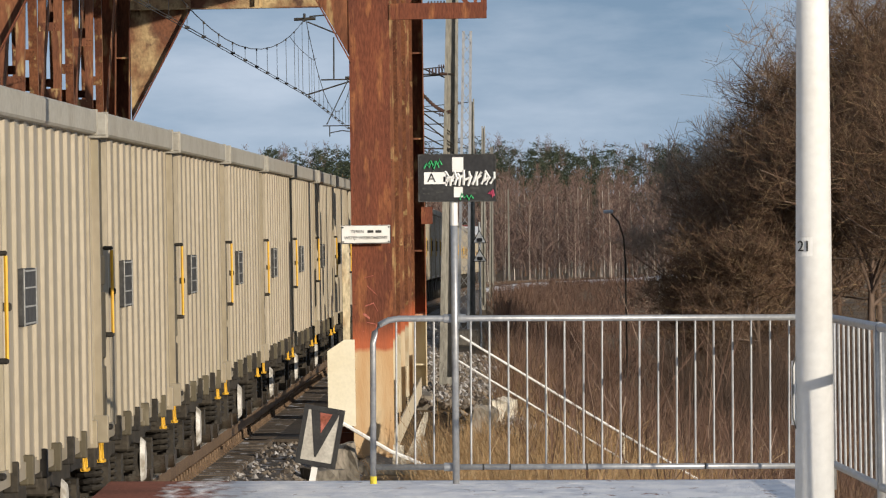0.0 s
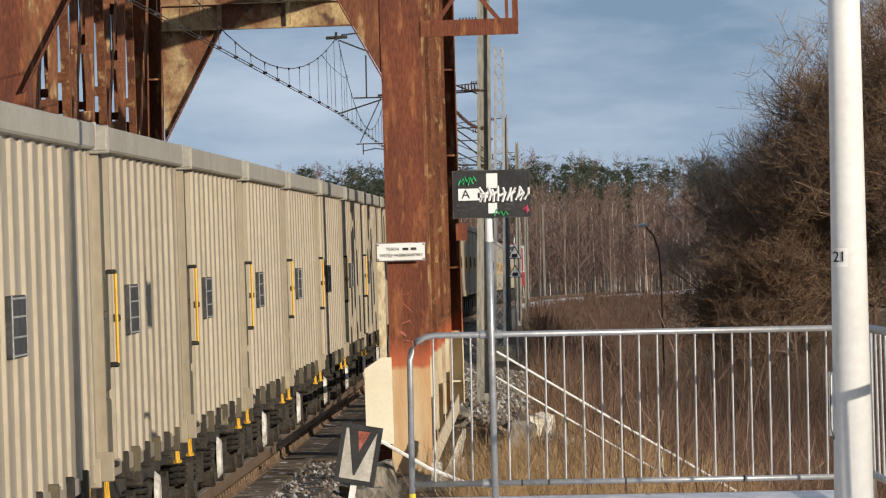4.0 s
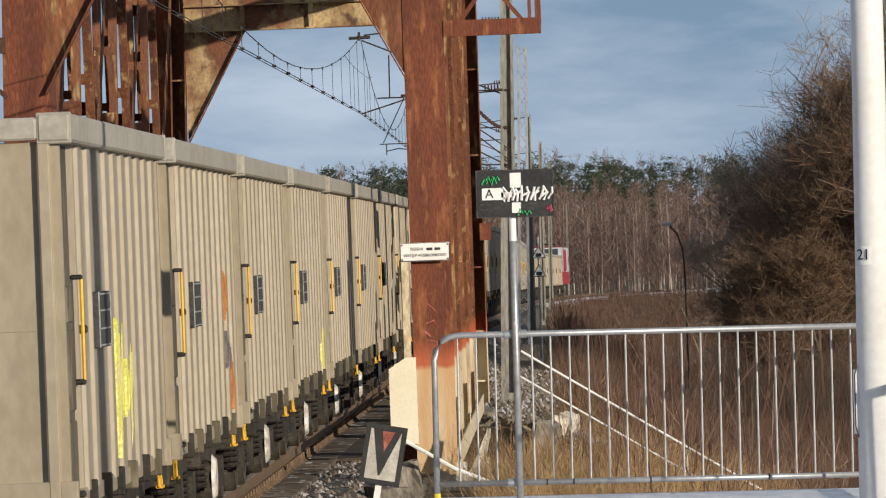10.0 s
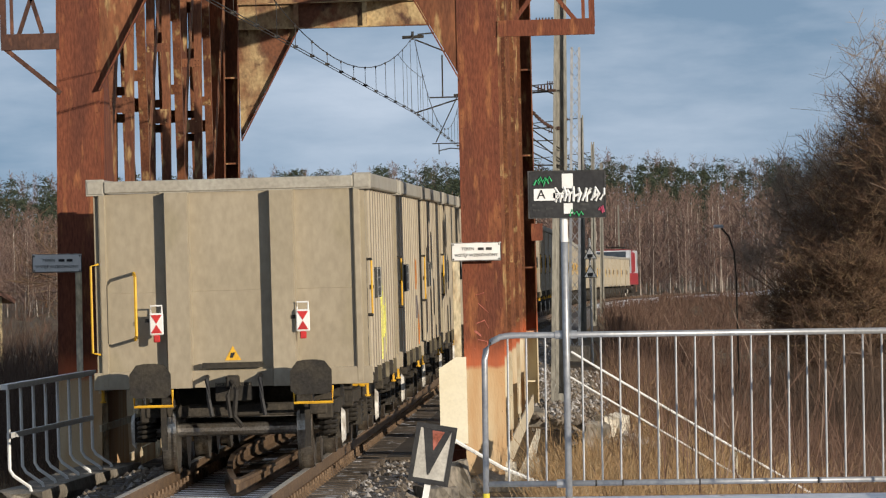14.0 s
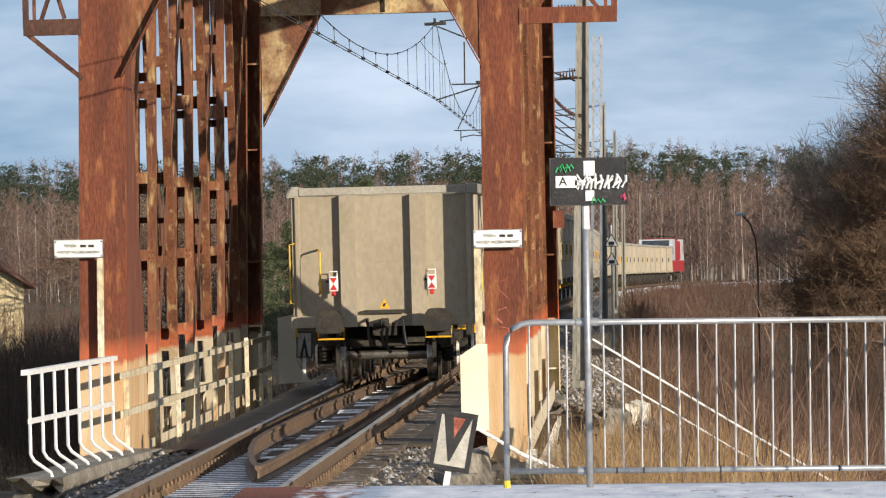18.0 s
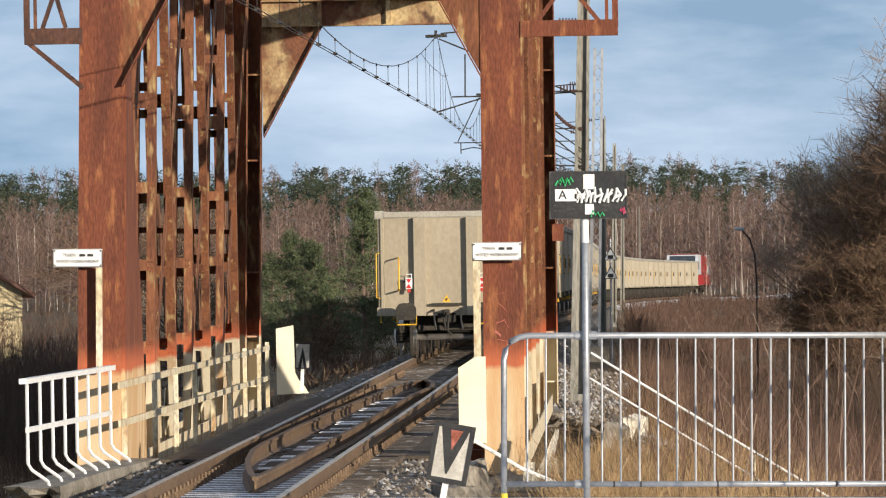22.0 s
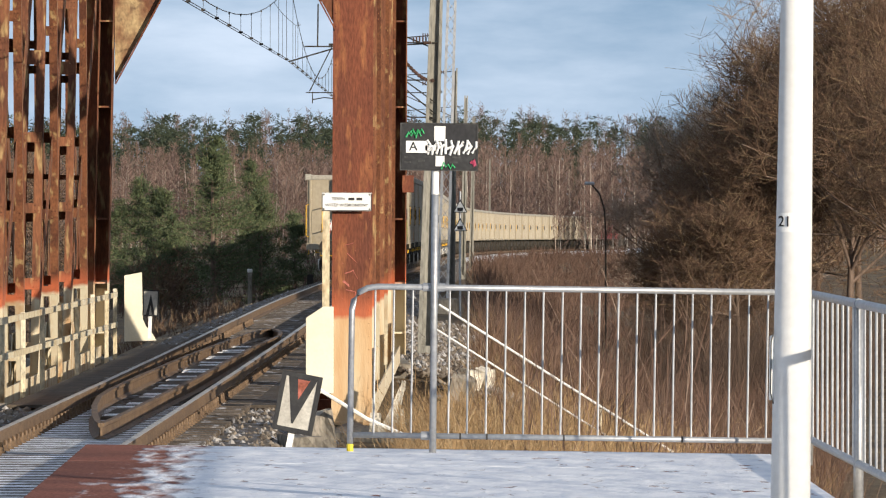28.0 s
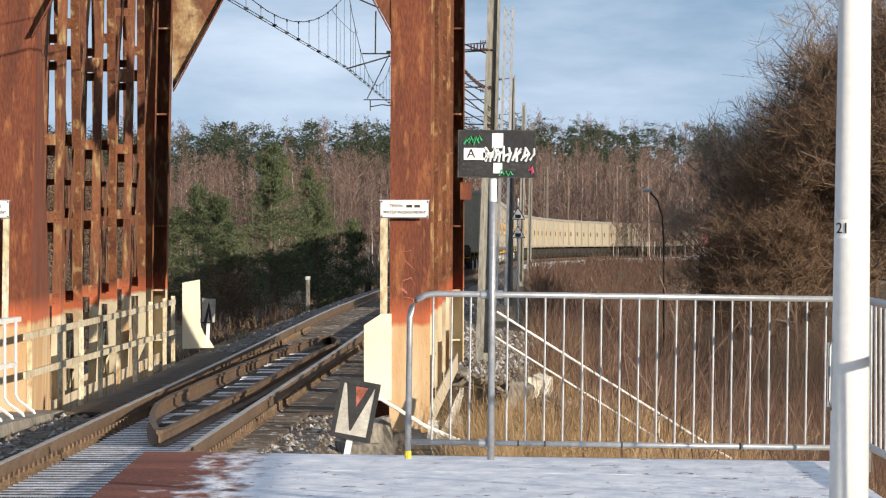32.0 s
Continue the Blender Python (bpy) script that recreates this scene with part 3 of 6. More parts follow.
def build_wagon(far=False):
    """An empty open goods wagon; y runs along the track, z from the rail heads. far: running gear and fittings of a wagon never seen near."""
    w = thing("open_wagon", Matrix(), WAGON_LABEL, "railway wagon", "wagons of the coal train")
    for s in (-1, 1):
        part("side_wall", rib_wall(s), WAGON, w, "beige pressed steel side wall")
    for s in (-1, 1):
        y = s * BODY
        e = part("end_wall", boxes((-HALF + 0.07, y - s * 0.05, 1.05, HALF - 0.07, y - s * 0.11, TOP - 0.16)), WAGON, w)
        for x in (-0.575, 0.575):
            bm = bmesh.new()
            prism(bm, [(x - 0.14, y - s * 0.05), (x - 0.125, y + s * 0.11), (x + 0.125, y + s * 0.11), (x + 0.14, y - s * 0.05)], "z", 0.93, TOP - 0.16)
            part("end_stanchion", bm, WAGON, e)
        part("end_sill", boxes((-HALF + 0.03, y - s * 0.10, 0.93, HALF - 0.03, y + s * 0.0, 1.12), (-1.4, y - s * 0.1, 1.98, 1.4, y - s * 0.047, 1.992), bevel=0.006), WAGON, e)
    for x in (-1, 1):
        for y in (-1, 1):
            part("corner_post", boxes((x * (HALF - 0.2), y * (BODY - 0.12), 0.95, x * (HALF - (0.06 if y > 0 else 0.122)), y * (BODY + 0.005), TOP - 0.16), bevel=0.012), WAGON, w)
            if y < 0:
                part("door_pillar", boxes((x * (HALF - 0.15), -BODY + 0.14, 1.0, x * (HALF - 0.118), -BODY + 1.2, TOP - 0.17), bevel=0.004), WAGOND, w, "stained end panel")
                for z0, z1 in ((1.04, 1.45), (1.5, 1.98), (2.02, 2.24)):
                    part("door_hatch", boxes((x * (HALF - 0.14), -BODY + 0.66, z0, x * (HALF - 0.1), -BODY + 1.12, z1), bevel=0.012), WAGOND, w, "bulging stained hatch plate")
    for s in (-1, 1):
        part("top_rail", boxes((s * HALF, -BODY - 0.02, TOP - 0.165, s * (HALF - 0.19), BODY + 0.02, TOP), bevel=0.015), CAP, w, "grey painted top rail")
        part("end_top_rail", boxes((-HALF + 0.192, s * (BODY + 0.03), TOP - 0.15, HALF - 0.192, s * (BODY - 0.13), TOP - 0.02), bevel=0.012), CAP, w)
        for y in (-BODY + 0.02, BODY - 0.02):
            part("rail_joint", boxes((s * (HALF - 0.195), y - 0.03, TOP - 0.175, s * (HALF + 0.006), y + 0.03, TOP + 0.006), bevel=0.006), CAP, w)
        part("side_sill", boxes((s * (HALF - 0.075), -BODY + 0.1, 0.94, s * (HALF - 0.2), BODY - 0.1, 1.04)), WAGON, w)
    part("floor_frame", boxes((-1.25, -BODY + 0.15, 0.98, 1.25, BODY - 0.15, 1.1), (-0.2, -BODY, 0.78, 0.2, BODY, 0.98), (-1.0, -0.6, 0.6, 1.0, 0.6, 0.98)), DARKSTEEL, w)
    if far:
        for y in (-2.9, 2.9):
            bm = boxes((-1.06, y - 1.3, 0.4, -0.88, y + 1.3, 0.74), (0.88, y - 1.3, 0.4, 1.06, y + 1.3, 0.74), (-1.0, y - 0.3, 0.6, 1.0, y + 0.3, 0.95))
            b = part("bogie", bm, BOGIE, w)
            for k in (-0.9, 0.9):
                bm = bmesh.new()
                for s in (-1, 1):
                    rod(bm, (s * 0.68, y + k, 0.46), (s * 0.83, y + k, 0.46), 0.46, n=16)
                rod(bm, (-0.68, y + k, 0.46), (0.68, y + k, 0.46), 0.08, n=8)
                part("wheelset", bm, BOGIE, b)
        for s in (-1, 1):
            part("label_board", boxes((s * (HALF - 0.09), -2.35, 1.85, s * (HALF - 0.03), -1.25, 2.19)), LABELGREY, w)
            part("handrail", rod(bmesh.new(), (s * (HALF - 0.055), -3.42, 1.68), (s * (HALF - 0.055), -3.42, 2.27), 0.0125, n=6), YELLOW, w)
            for x in (-0.875, 0.875):
                part("buffer_shank", rod(bmesh.new(), (x, s * BODY, 1.03), (x, s * (BODY + 0.56), 1.03), 0.15, n=10), DARKSTEEL, w)
        return w
    # label boards, handrails and steps
    for s in (-1, 1):
        bm = boxes((s * (HALF - 0.09), -2.35, 1.85, s * (HALF - 0.03), -1.25, 2.19), bevel=0.008)
        lb = part("label_board", bm, LABELGREY, w, "dark grey label board in three fields")
        bm = bmesh.new()
        for z in (1.865, 1.965, 2.075, 2.175):
            box(bm, s * (HALF - 0.03), -2.32, z - 0.005, s * (HALF - 0.024), -1.28, z + 0.005)
        for y in (-2.32, -1.28):
            box(bm, s * (HALF - 0.03), y - 0.02, 1.85, s * (HALF - 0.024), y + 0.02, 2.19)
        part("board_frame", bm, CHALK, lb)
        part("handrail", rod(bmesh.new(), (s * (HALF - 0.055), -3.42, 1.68), (s * (HALF - 0.055), -3.42, 2.27), 0.0125, n=6), YELLOW, w, "yellow side handrail")
        for y in (-4.3, 4.3):
            bm = bmesh.new()
            tube(bm, [(s * (HALF - 0.16), y - 0.13, 0.97), (s * (HALF - 0.1), y - 0.13, 0.95), (s * (HALF - 0.1), y - 0.13, 0.8), (s * (HALF - 0.1), y + 0.13, 0.8), (s * (HALF - 0.1), y + 0.13, 0.97)], 0.011, 5)
            box(bm, s * (HALF - 0.125), y - 0.12, 0.785, s * (HALF - 0.075), y + 0.12, 0.805)
            part("foot_step", bm, YELLOW, w, "yellow hanging foot step")
        for q in ((-3.44, 2.27, -3.40, 2.30), (-3.2, 1.95, -3.12, 2.0), (-3.44, 1.65, -3.39, 1.685), (-3.9, 1.0, -3.75, 1.04)):
            part("door_latch", boxes((s * (HALF - 0.12), q[0], q[1], s * (HALF - 0.045), q[2], q[3]), bevel=0.01), DARKSTEEL, w, "dark steel door latch")
    for k, y in enumerate((-3.0, -1.7, -0.5, 0.8, 2.1, 3.4)):
        bm = boxes((HALF - 0.1, y - 0.05, 0.9, HALF - 0.03, y + 0.05, 1.08), (HALF - 0.12, y - 0.09, 0.9, HALF - 0.06, y + 0.1, 0.945), bevel=0.008)
        part("sill_latch", bm, WAGOND if k % 2 else DARKSTEEL, w, "stained hinge latch")
    # end fittings
    for s in (-1, 1):
        y = s * BODY
        for x in (-0.875, 0.875):
            bm = bmesh.new()
            rod(bm, (x, y, 1.03), (x, y + s * 0.5, 1.03), 0.1, 0.09, 14)
            bf = part("buffer_shank", bm, DARKSTEEL, w)
            bm = bmesh.new()
            prism(bm, [(x - 0.225, 0.88), (x - 0.17, 0.84), (x + 0.17, 0.84), (x + 0.225, 0.88), (x + 0.225, 1.1), (x + 0.15, 1.2), (x + 0.06, 1.215),
                       (x - 0.06, 1.215), (x - 0.15, 1.2), (x - 0.225, 1.1)], "y", y + s * 0.54, y + s * 0.57)
            part("buffer_plate", bm, DARKSTEEL, bf, "worn dark buffer plate")
            bm = bmesh.new()
            tube(bm, [(x - 0.21, y + s * 0.1, 0.92), (x - 0.21, y + s * 0.1, 0.74), (x + 0.21, y + s * 0.1, 0.74), (x + 0.21, y + s * 0.1, 0.92)], 0.018, 6)
            part("shunter_step", bm, YELLOW, w, "yellow bent step under the buffer")
        bm = bmesh.new()
        box(bm, -0.33, y, 1.14, 0.33, y + s * 0.1, 1.2)
        box(bm, -0.07, y, 0.92, 0.07, y + s * 0.3, 1.06, bevel=0.02)
        tube(bm, [(0.0, y + s * 0.3, 1.0), (0.05, y + s * 0.36, 0.9), (0.02, y + s * 0.36, 0.62), (0.1, y + s * 0.33, 0.5)], 0.03, 6)
        tube(bm, [(0.02, y + s * 0.34, 0.96), (-0.05, y + s * 0.38, 0.84), (-0.02, y + s * 0.38, 0.6)], 0.025, 6)
        part("screw_coupling", bm, DARKSTEEL, w, "hanging screw coupling and hook")
        for x in (-0.28, 0.3):
            bm = bmesh.new()
            tube(bm, [(x, y + s * 0.02, 1.05), (x, y + s * 0.2, 1.02), (x + 0.02, y + s * 0.27, 0.8), (x + 0.05, y + s * 0.24, 0.62)], 0.026, 6)
            part("brake_hose", bm, BLACK, w)
        if s > 0:
            continue
        bm = bmesh.new()
        tube(bm, [(s * 1.45, y - s * 0.02, 2.31), (s * 1.525, y + s * 0.05, 2.29), (s * 1.525, y + s * 0.05, 1.34), (s * 1.45, y - s * 0.02, 1.32)], 0.014, 6)
        part("end_handrail", bm, YELLOW, w, "yellow corner handrail")
        bm = bmesh.new()
        tube(bm, [(s * 1.06, y - s * 0.05, 2.2), (s * 1.04, y + s * 0.3, 2.2), (s * 1.02, y + s * 0.4, 2.16), (s * 1.02, y + s * 0.4, 1.52), (s * 1.04, y + s * 0.3, 1.48), (s * 1.06, y - s * 0.05, 1.48)], 0.019, 6)
        part("end_handrail", bm, YELLOW, w, "yellow bow handrail")
        bm = bmesh.new()
        prism(bm, [(-0.09, 1.22), (0.09, 1.22), (0.0, 1.38)], "y", y - s * 0.052, y - s * 0.044)
        tri = part("warning_triangle", bm, YELLOW, w, "yellow warning triangle")
        bm = bmesh.new()
        prism(bm, [(-0.03, 1.25), (0.0, 1.25), (0.03, 1.31), (-0.02, 1.30)], "y", y - s * 0.044, y - s * 0.038)
        part("triangle_mark", bm, BLACK, tri)
    for y in (-2.9, 2.9):
        build_bogie(w, y)
    return w


wagon = build_wagon()
far_wagon = build_wagon(True)
TRAIN = [wagon] + [copy_thing(wagon, Matrix()) for i in range(20)] + [far_wagon] + [copy_thing(far_wagon, Matrix()) for i in range(28)]
GRAF_YELLOW = mat("sprayed yellow paint", (0.75, 0.68, 0.25), (0.7, 0.72, 0.06), 3, 0.6)
GRAF_ORANGE = mat("sprayed orange paint", (0.55, 0.19, 0.04), (0.42, 0.17, 0.05), 4, 0.6)
GRAF_GREY = mat("sprayed grey paint", (0.12, 0.11, 0.13), (0.2, 0.17, 0.14), 4, 0.6)
for k, name, dy, z0, z1, mt, lab in ((0, "spray_mark", -0.4, 1.1, 2.05, GRAF_YELLOW, "pale yellow sprayed paint"), (0, "spray_mark", 0.5, 1.15, 2.0, GRAF_YELLOW, "pale yellow sprayed paint"),
                                (1, "spray_mark", 2.7, 1.8, 2.3, GRAF_ORANGE, "orange sprayed paint"), (1, "spray_mark", 3.5, 1.1, 1.6, GRAF_ORANGE, "orange sprayed paint"),
                                (1, "spray_mark", 3.0, 1.45, 1.8, GRAF_GREY, "grey sprayed paint"), (3, "spray_mark", 3.2, 1.15, 1.4, GRAF_YELLOW, "pale yellow sprayed paint")):
    rr = random.Random(int(dy * 10) + k)
    bm = bmesh.new()
    for j in range(5):
        y = dy + 0.13 * j
        a, b = z0 + rr.uniform(0, 0.35), z1 - rr.uniform(0, 0.35)
        prism(bm, [(y, a), (y + 0.15, a + 0.12), (y + 0.15, b), (y + 0.04, b - 0.1)], "x", HALF - 0.14, HALF - 0.0625 + 0.0003 * j)
    part(name, bm, mt, TRAIN[k], lab)


def build_tail_board():
    b = thing("tail_board", Matrix(), "white tail board with two red triangles and a handle", "tail lamp", "tail boards of the train")
    bm = bmesh.new()
    box(bm, -0.075, -0.03, -0.12, 0.075, 0.03, 0.12, bevel=0.01)
    part("case", bm, SIGNWHITE, b)
    bm = bmesh.new()
    for z, d in ((0.1, -0.095), (-0.1, 0.095)):
        prism(bm, [(-0.06, z), (0.06, z), (0.0, z + d)], "y", -0.037, -0.031)
    part("red_triangles", bm, RED, b, "two red reflecting triangles")
    bm = bmesh.new()
    tube(bm, [(-0.06, 0, 0.11), (-0.06, 0, 0.2), (0.06, 0, 0.2), (0.06, 0, 0.11)], 0.012, 6)
    part("handle", bm, SIGNWHITE, b)
    bm = boxes((-0.035, -0.035, -0.2, 0.035, 0.03, -0.12), bevel=0.01)
    part("lamp_base", bm, RED, b, "small red lamp base")
    part("bracket", boxes((-0.13, 0.03, 0.02, 0.04, 0.05, 0.06), (-0.02, 0.03, -0.05, 0.02, 0.2, 0.05)), DARKSTEEL, b)
    return b


tail = build_tail_board()
TAILS = [(tail, -0.815), (copy_thing(tail, Matrix()), 0.785)]


# ---- locomotive ----
LOCORED = mat("red locomotive paint", (0.42, 0.025, 0.03), (0.33, 0.02, 0.025), 2, 0.4, 0, 0.03, speck=0.1)
LOCOGREY = mat("pale grey locomotive paint", (0.5, 0.52, 0.55), (0.42, 0.44, 0.46), 2, 0.4, 0, 0.03, speck=0.1)
GLASS = mat("dark cab glass", (0.03, 0.04, 0.05), (0.05, 0.06, 0.07), 2, 0.1, 0, 0.0, spec=0.6)


def build_loco():
    l = thing("locomotive", Matrix(), "red and pale grey electric locomotive pulling the train", "locomotive")
    bm = bmesh.new()
    box(bm, -1.45, -7.2, 1.0, 1.45, 7.2, 2.0, bevel=0.06)
    part("lower_body", bm, LOCORED, l)
    bm = bmesh.new()
    box(bm, -1.42, -7.0, 2.0, 1.42, 7.0, 3.75, bevel=0.12)
    part("upper_body", bm, LOCORED, l)
    for s in (-1, 1):
        bm = bmesh.new()
        prism(bm, [(s * 4.6, 1.98), (s * 9.4, 1.98), (s * 9.0, 3.0), (s * 8.3, 3.85), (s * 4.6, 3.85)], "x", -1.46, 1.46)
        c = part("cab", bm, LOCOGREY, l, "pale grey driver's cab")
        bm = bmesh.new()
        prism(bm, [(s * 7.2, 1.0), (s * 9.5, 1.0), (s * 9.5, 1.975), (s * 7.2, 1.975)], "x", -1.45, 1.45)
        part("nose", bm, LOCORED, l)
        bm = bmesh.new()
        prism(bm, [(s * 9.02, 3.02), (s * 8.4, 3.76), (s * 8.36, 3.74), (s * 8.98, 3.0)], "x", -1.2, 1.2)
        part("windscreen", bm, GLASS, c)
        part("side_window", boxes((-1.47, s * 7.5, 2.5, 1.47, s * 8.4, 3.2)), GLASS, c)
        for x in (-0.875, 0.875):
            bm = bmesh.new()
            rod(bm, (x, s * 9.4, 1.05), (x, s * 9.95, 1.05), 0.2, n=12)
            part("buffer", bm, DARKSTEEL, l)
    part("roof", boxes((-1.2, -6.9, 3.74, 1.2, 6.9, 3.95), bevel=0.05), mat("dark red roof", (0.2, 0.03, 0.03), (0.13, 0.03, 0.03), 2, 0.7), l)
    for s in (-1, 1):
        bm = bmesh.new()
        for x in (-0.5, 0.5):
            rod(bm, (x, s * 4.5, 3.95), (x, s * 5.8, 4.3), 0.04, n=6)
        rod(bm, (-0.6, s * 5.0, 4.15), (0.6, s * 5.0, 4.15), 0.04, n=6)
        part("pantograph", bm, DARKSTEEL, l)
    for y in (-5.4, 5.4):
        build_bogie(l, y)
    return l


loco = build_loco()


def rear_at(t):
    """How far the train's last buffers have gone along the line."""
    return 60.55 + 9.55 * (t - 12) + 0.05 * max(0.0, t - 13) ** 2


def motions():
    for i, ob in enumerate(TRAIN):
        walk(ob, [(t, on_track(rear_at(t) + WLEN * (i + 0.5))) for t in range(0, 33, 1)])
    for ob, x in TAILS:
        walk(ob, [(t, on_track(rear_at(t) + WLEN * 0.5) @ pose(x, -BODY - 0.15, 1.64)) for t in range(0, 33, 1)])
    # the wheelsets of the wagons seen nearest roll with the train
    for i, ob in enumerate(TRAIN[:3]):
        for ws in [c for c in ob.children_recursive if c.name.startswith("wheelset")]:
            y = ws.location.y
            walk(ws, [(k / 30, pose(0, y, 0.46) @ Matrix.Rotation(-(rear_at(k / 30) - rear_at(0)) / 0.46, 4, "X")) for k in range(0, 961)])
    walk(loco, [(t, on_track(rear_at(t) + WLEN * len(TRAIN) + 9.0)) for t in range(0, 33, 1)])


# ---- platform ----
def paving():
    """Reddish platform slabs, thinly snowed over away from the edge."""
    m = mat("reddish platform slab", (0.27, 0.115, 0.085), (0.20, 0.09, 0.07), 1.2, 0.85, 0, 0.25, 40, (1, 1, 1), rand=0.12)
    nt = m.node_tree
    bsdf = nt.nodes["Principled BSDF"]
    bsdf.inputs["Specular IOR Level"].default_value = 0.02
    up = bsdf.inputs["Base Color"].links[0].from_socket
    geo = nt.nodes.new("ShaderNodeNewGeometry")
    sep = nt.nodes.new("ShaderNodeSeparateXYZ")
    nt.links.new(geo.outputs["Position"], sep.inputs[0])

    def nz(scale, d, stretch):
        mp = nt.nodes.new("ShaderNodeMapping")
        mp.inputs["Scale"].default_value = stretch
        n = nt.nodes.new("ShaderNodeTexNoise")
        n.inputs["Scale"].default_value, n.inputs["Detail"].default_value = scale, d
        nt.links.new(geo.outputs["Position"], mp.inputs["Vector"])
        nt.links.new(mp.outputs["Vector"], n.inputs["Vector"])
        return n.outputs["Fac"]

    def calc(op, a, b, c=None):
        n = nt.nodes.new("ShaderNodeMath")
        n.operation = op
        for i, v in enumerate((a, b, c)):
            if v is None:
                continue
            if isinstance(v, (int, float)):
                n.inputs[i].default_value = v
            else:
                nt.links.new(v, n.inputs[i])
        return n.outputs[0]

    edge = calc("MULTIPLY_ADD", nz(6.0, 8.0, (1.0, 0.22, 1)), 1.7, sep.outputs["X"])
    r = nt.nodes.new("ShaderNodeMapRange")
    r.inputs["From Min"].default_value, r.inputs["From Max"].default_value = -0.72, -0.34
    nt.links.new(edge, r.inputs["Value"])
    worn = nt.nodes.new("ShaderNodeMapRange")
    worn.inputs["From Min"].default_value, worn.inputs["From Max"].default_value = 0.27, 0.36
    nt.links.new(nz(9.0, 9.0, (1.0, 0.3, 1)), worn.inputs["Value"])
    fac = calc("MULTIPLY", r.outputs[0], worn.outputs[0])
    tone = nt.nodes.new("ShaderNodeValToRGB")
    tone.color_ramp.elements[0].position, tone.color_ramp.elements[1].position = 0.38, 0.6
    tone.color_ramp.elements[0].color, tone.color_ramp.elements[1].color = (0.74, 0.76, 0.82, 1), (0.93, 0.93, 0.95, 1)
    nt.links.new(nz(5.0, 9.0, (1.0, 0.35, 1)), tone.inputs["Fac"])
    x = nt.nodes.new("ShaderNodeMixRGB")
    nt.links.new(fac, x.inputs["Fac"])
    nt.links.new(up, x.inputs["Color1"])
    nt.links.new(tone.outputs["Color"], x.inputs["Color2"])
    nt.links.new(x.outputs["Color"], bsdf.inputs["Base Color"])
    b = nt.nodes.new("ShaderNodeBump")
    b.inputs["Strength"].default_value, b.inputs["Distance"].default_value = 0.7, 0.05
    nt.links.new(calc("MULTIPLY", nz(3.5, 8.0, (1.0, 0.45, 1)), fac), b.inputs["Height"])
    nt.links.new(bsdf.inputs["Normal"].links[0].from_socket, b.inputs["Normal"])
    nt.links.new(b.outputs["Normal"], bsdf.inputs["Normal"])
    return m


SLAB = paving()
TILT = pose(-2, 0, 0, 0, 0.8, 0) @ pose(2, 0, 0)


def build_platform():
    p = part("platform", boxes((-1.98, -60, -1.6, 2.62, 50.25, -0.075)), CONCRETE)
    p.matrix_basis = TILT
    tagged(p, "concrete station platform with reddish slabs under thin snow", "platform", "", "structure")
    bm = bmesh.new()
    box(bm, -2.04, -1.498, -0.075, 2.64, 1.498, 0.0, bevel=0.0015)
    first = part("slab", bm, SLAB, p)
    first.matrix_basis = pose(0, 48.72, 0)
    for k in range(1, 14):
        again(first, pose(0, 48.72 - 3.0 * k, random.uniform(-0.0008, 0.0004)), p)
    k = part("edge_kerb", boxes((-2.0, 50.25, -0.4, 2.64, 50.37, -0.012), bevel=0.01), CONCRETE, p, "grey concrete end kerb")


build_platform()


# ---- lamp post ----
def build_lamp():
    l = thing("lamp_post", pose(2.17, 39.3, 0.022, 0, 0.7, 0) @ Matrix.Scale(0.954, 4), "white tapered steel lamp post with a number sticker", "lamp post")
    part("pole", rod(bmesh.new(), (0, 0, -0.07), (0, 0, 6.4), 0.113, 0.066, 40), WHITE, l, smooth=True)
    part("base_plate", boxes((-0.2, -0.2, -0.086, 0.2, 0.2, -0.062), bevel=0.006), WHITE, l)
    for x in (-0.15, 0.15):
        for y in (-0.15, 0.15):
            bm = bmesh.new()
            rod(bm, (x, y, -0.07), (x, y, -0.01), 0.02, n=6)
            part("bolt", bm, DARKSTEEL, l)
    bm = bmesh.new()
    prism(bm, [(-0.118, -0.03), (-0.128, -0.02), (-0.128, 0.02), (-0.118, 0.03), (-0.09, 0.03), (-0.09, -0.03)], "z", 0.62, 0.98)
    part("access_cover", bm, WHITE, l, "small white access cover")
    tube_b = bmesh.new()
    tube(tube_b, [(-0.105, -0.03, 0.6), (-0.122, -0.045, 0.66), (-0.122, -0.045, 0.95), (-0.108, -0.03, 1.0)], 0.004, 5)
    part("cover_edge", tube_b, LABELGREY, l)
    # number sticker wrapped on the pole
    bm = bmesh.new()
    r, z0, z1, row = 0.1025, 1.565, 1.672, []
    for k in range(7):
        a = radians(-62 + 9.5 * k)
        row.append((bm.verts.new((r * math.sin(a), -r * math.cos(a), z0)), bm.verts.new((r * math.sin(a), -r * math.cos(a), z1))))
    for a, b in zip(row, row[1:]):
        bm.faces.new((a[0], b[0], b[1], a[1]))
    st = part("sticker", bm, SIGNWHITE, l, "white number sticker")
    a = radians(-34)
    text_part("number", "21", 0.085, pose(0.106 * math.sin(a), -0.106 * math.cos(a), 1.62, 90, 0, -34), BLACK, st)
    bm = bmesh.new()
    bar(bm, (0, 0, 6.35), (-1.0, 0, 6.6), 0.06)
    part("arm", bm, WHITE, l)


build_lamp()


# ---- railings ----
YFOOT = mat("yellow marking paint", (0.75, 0.6, 0.04), (0.6, 0.48, 0.05), 5, 0.6)


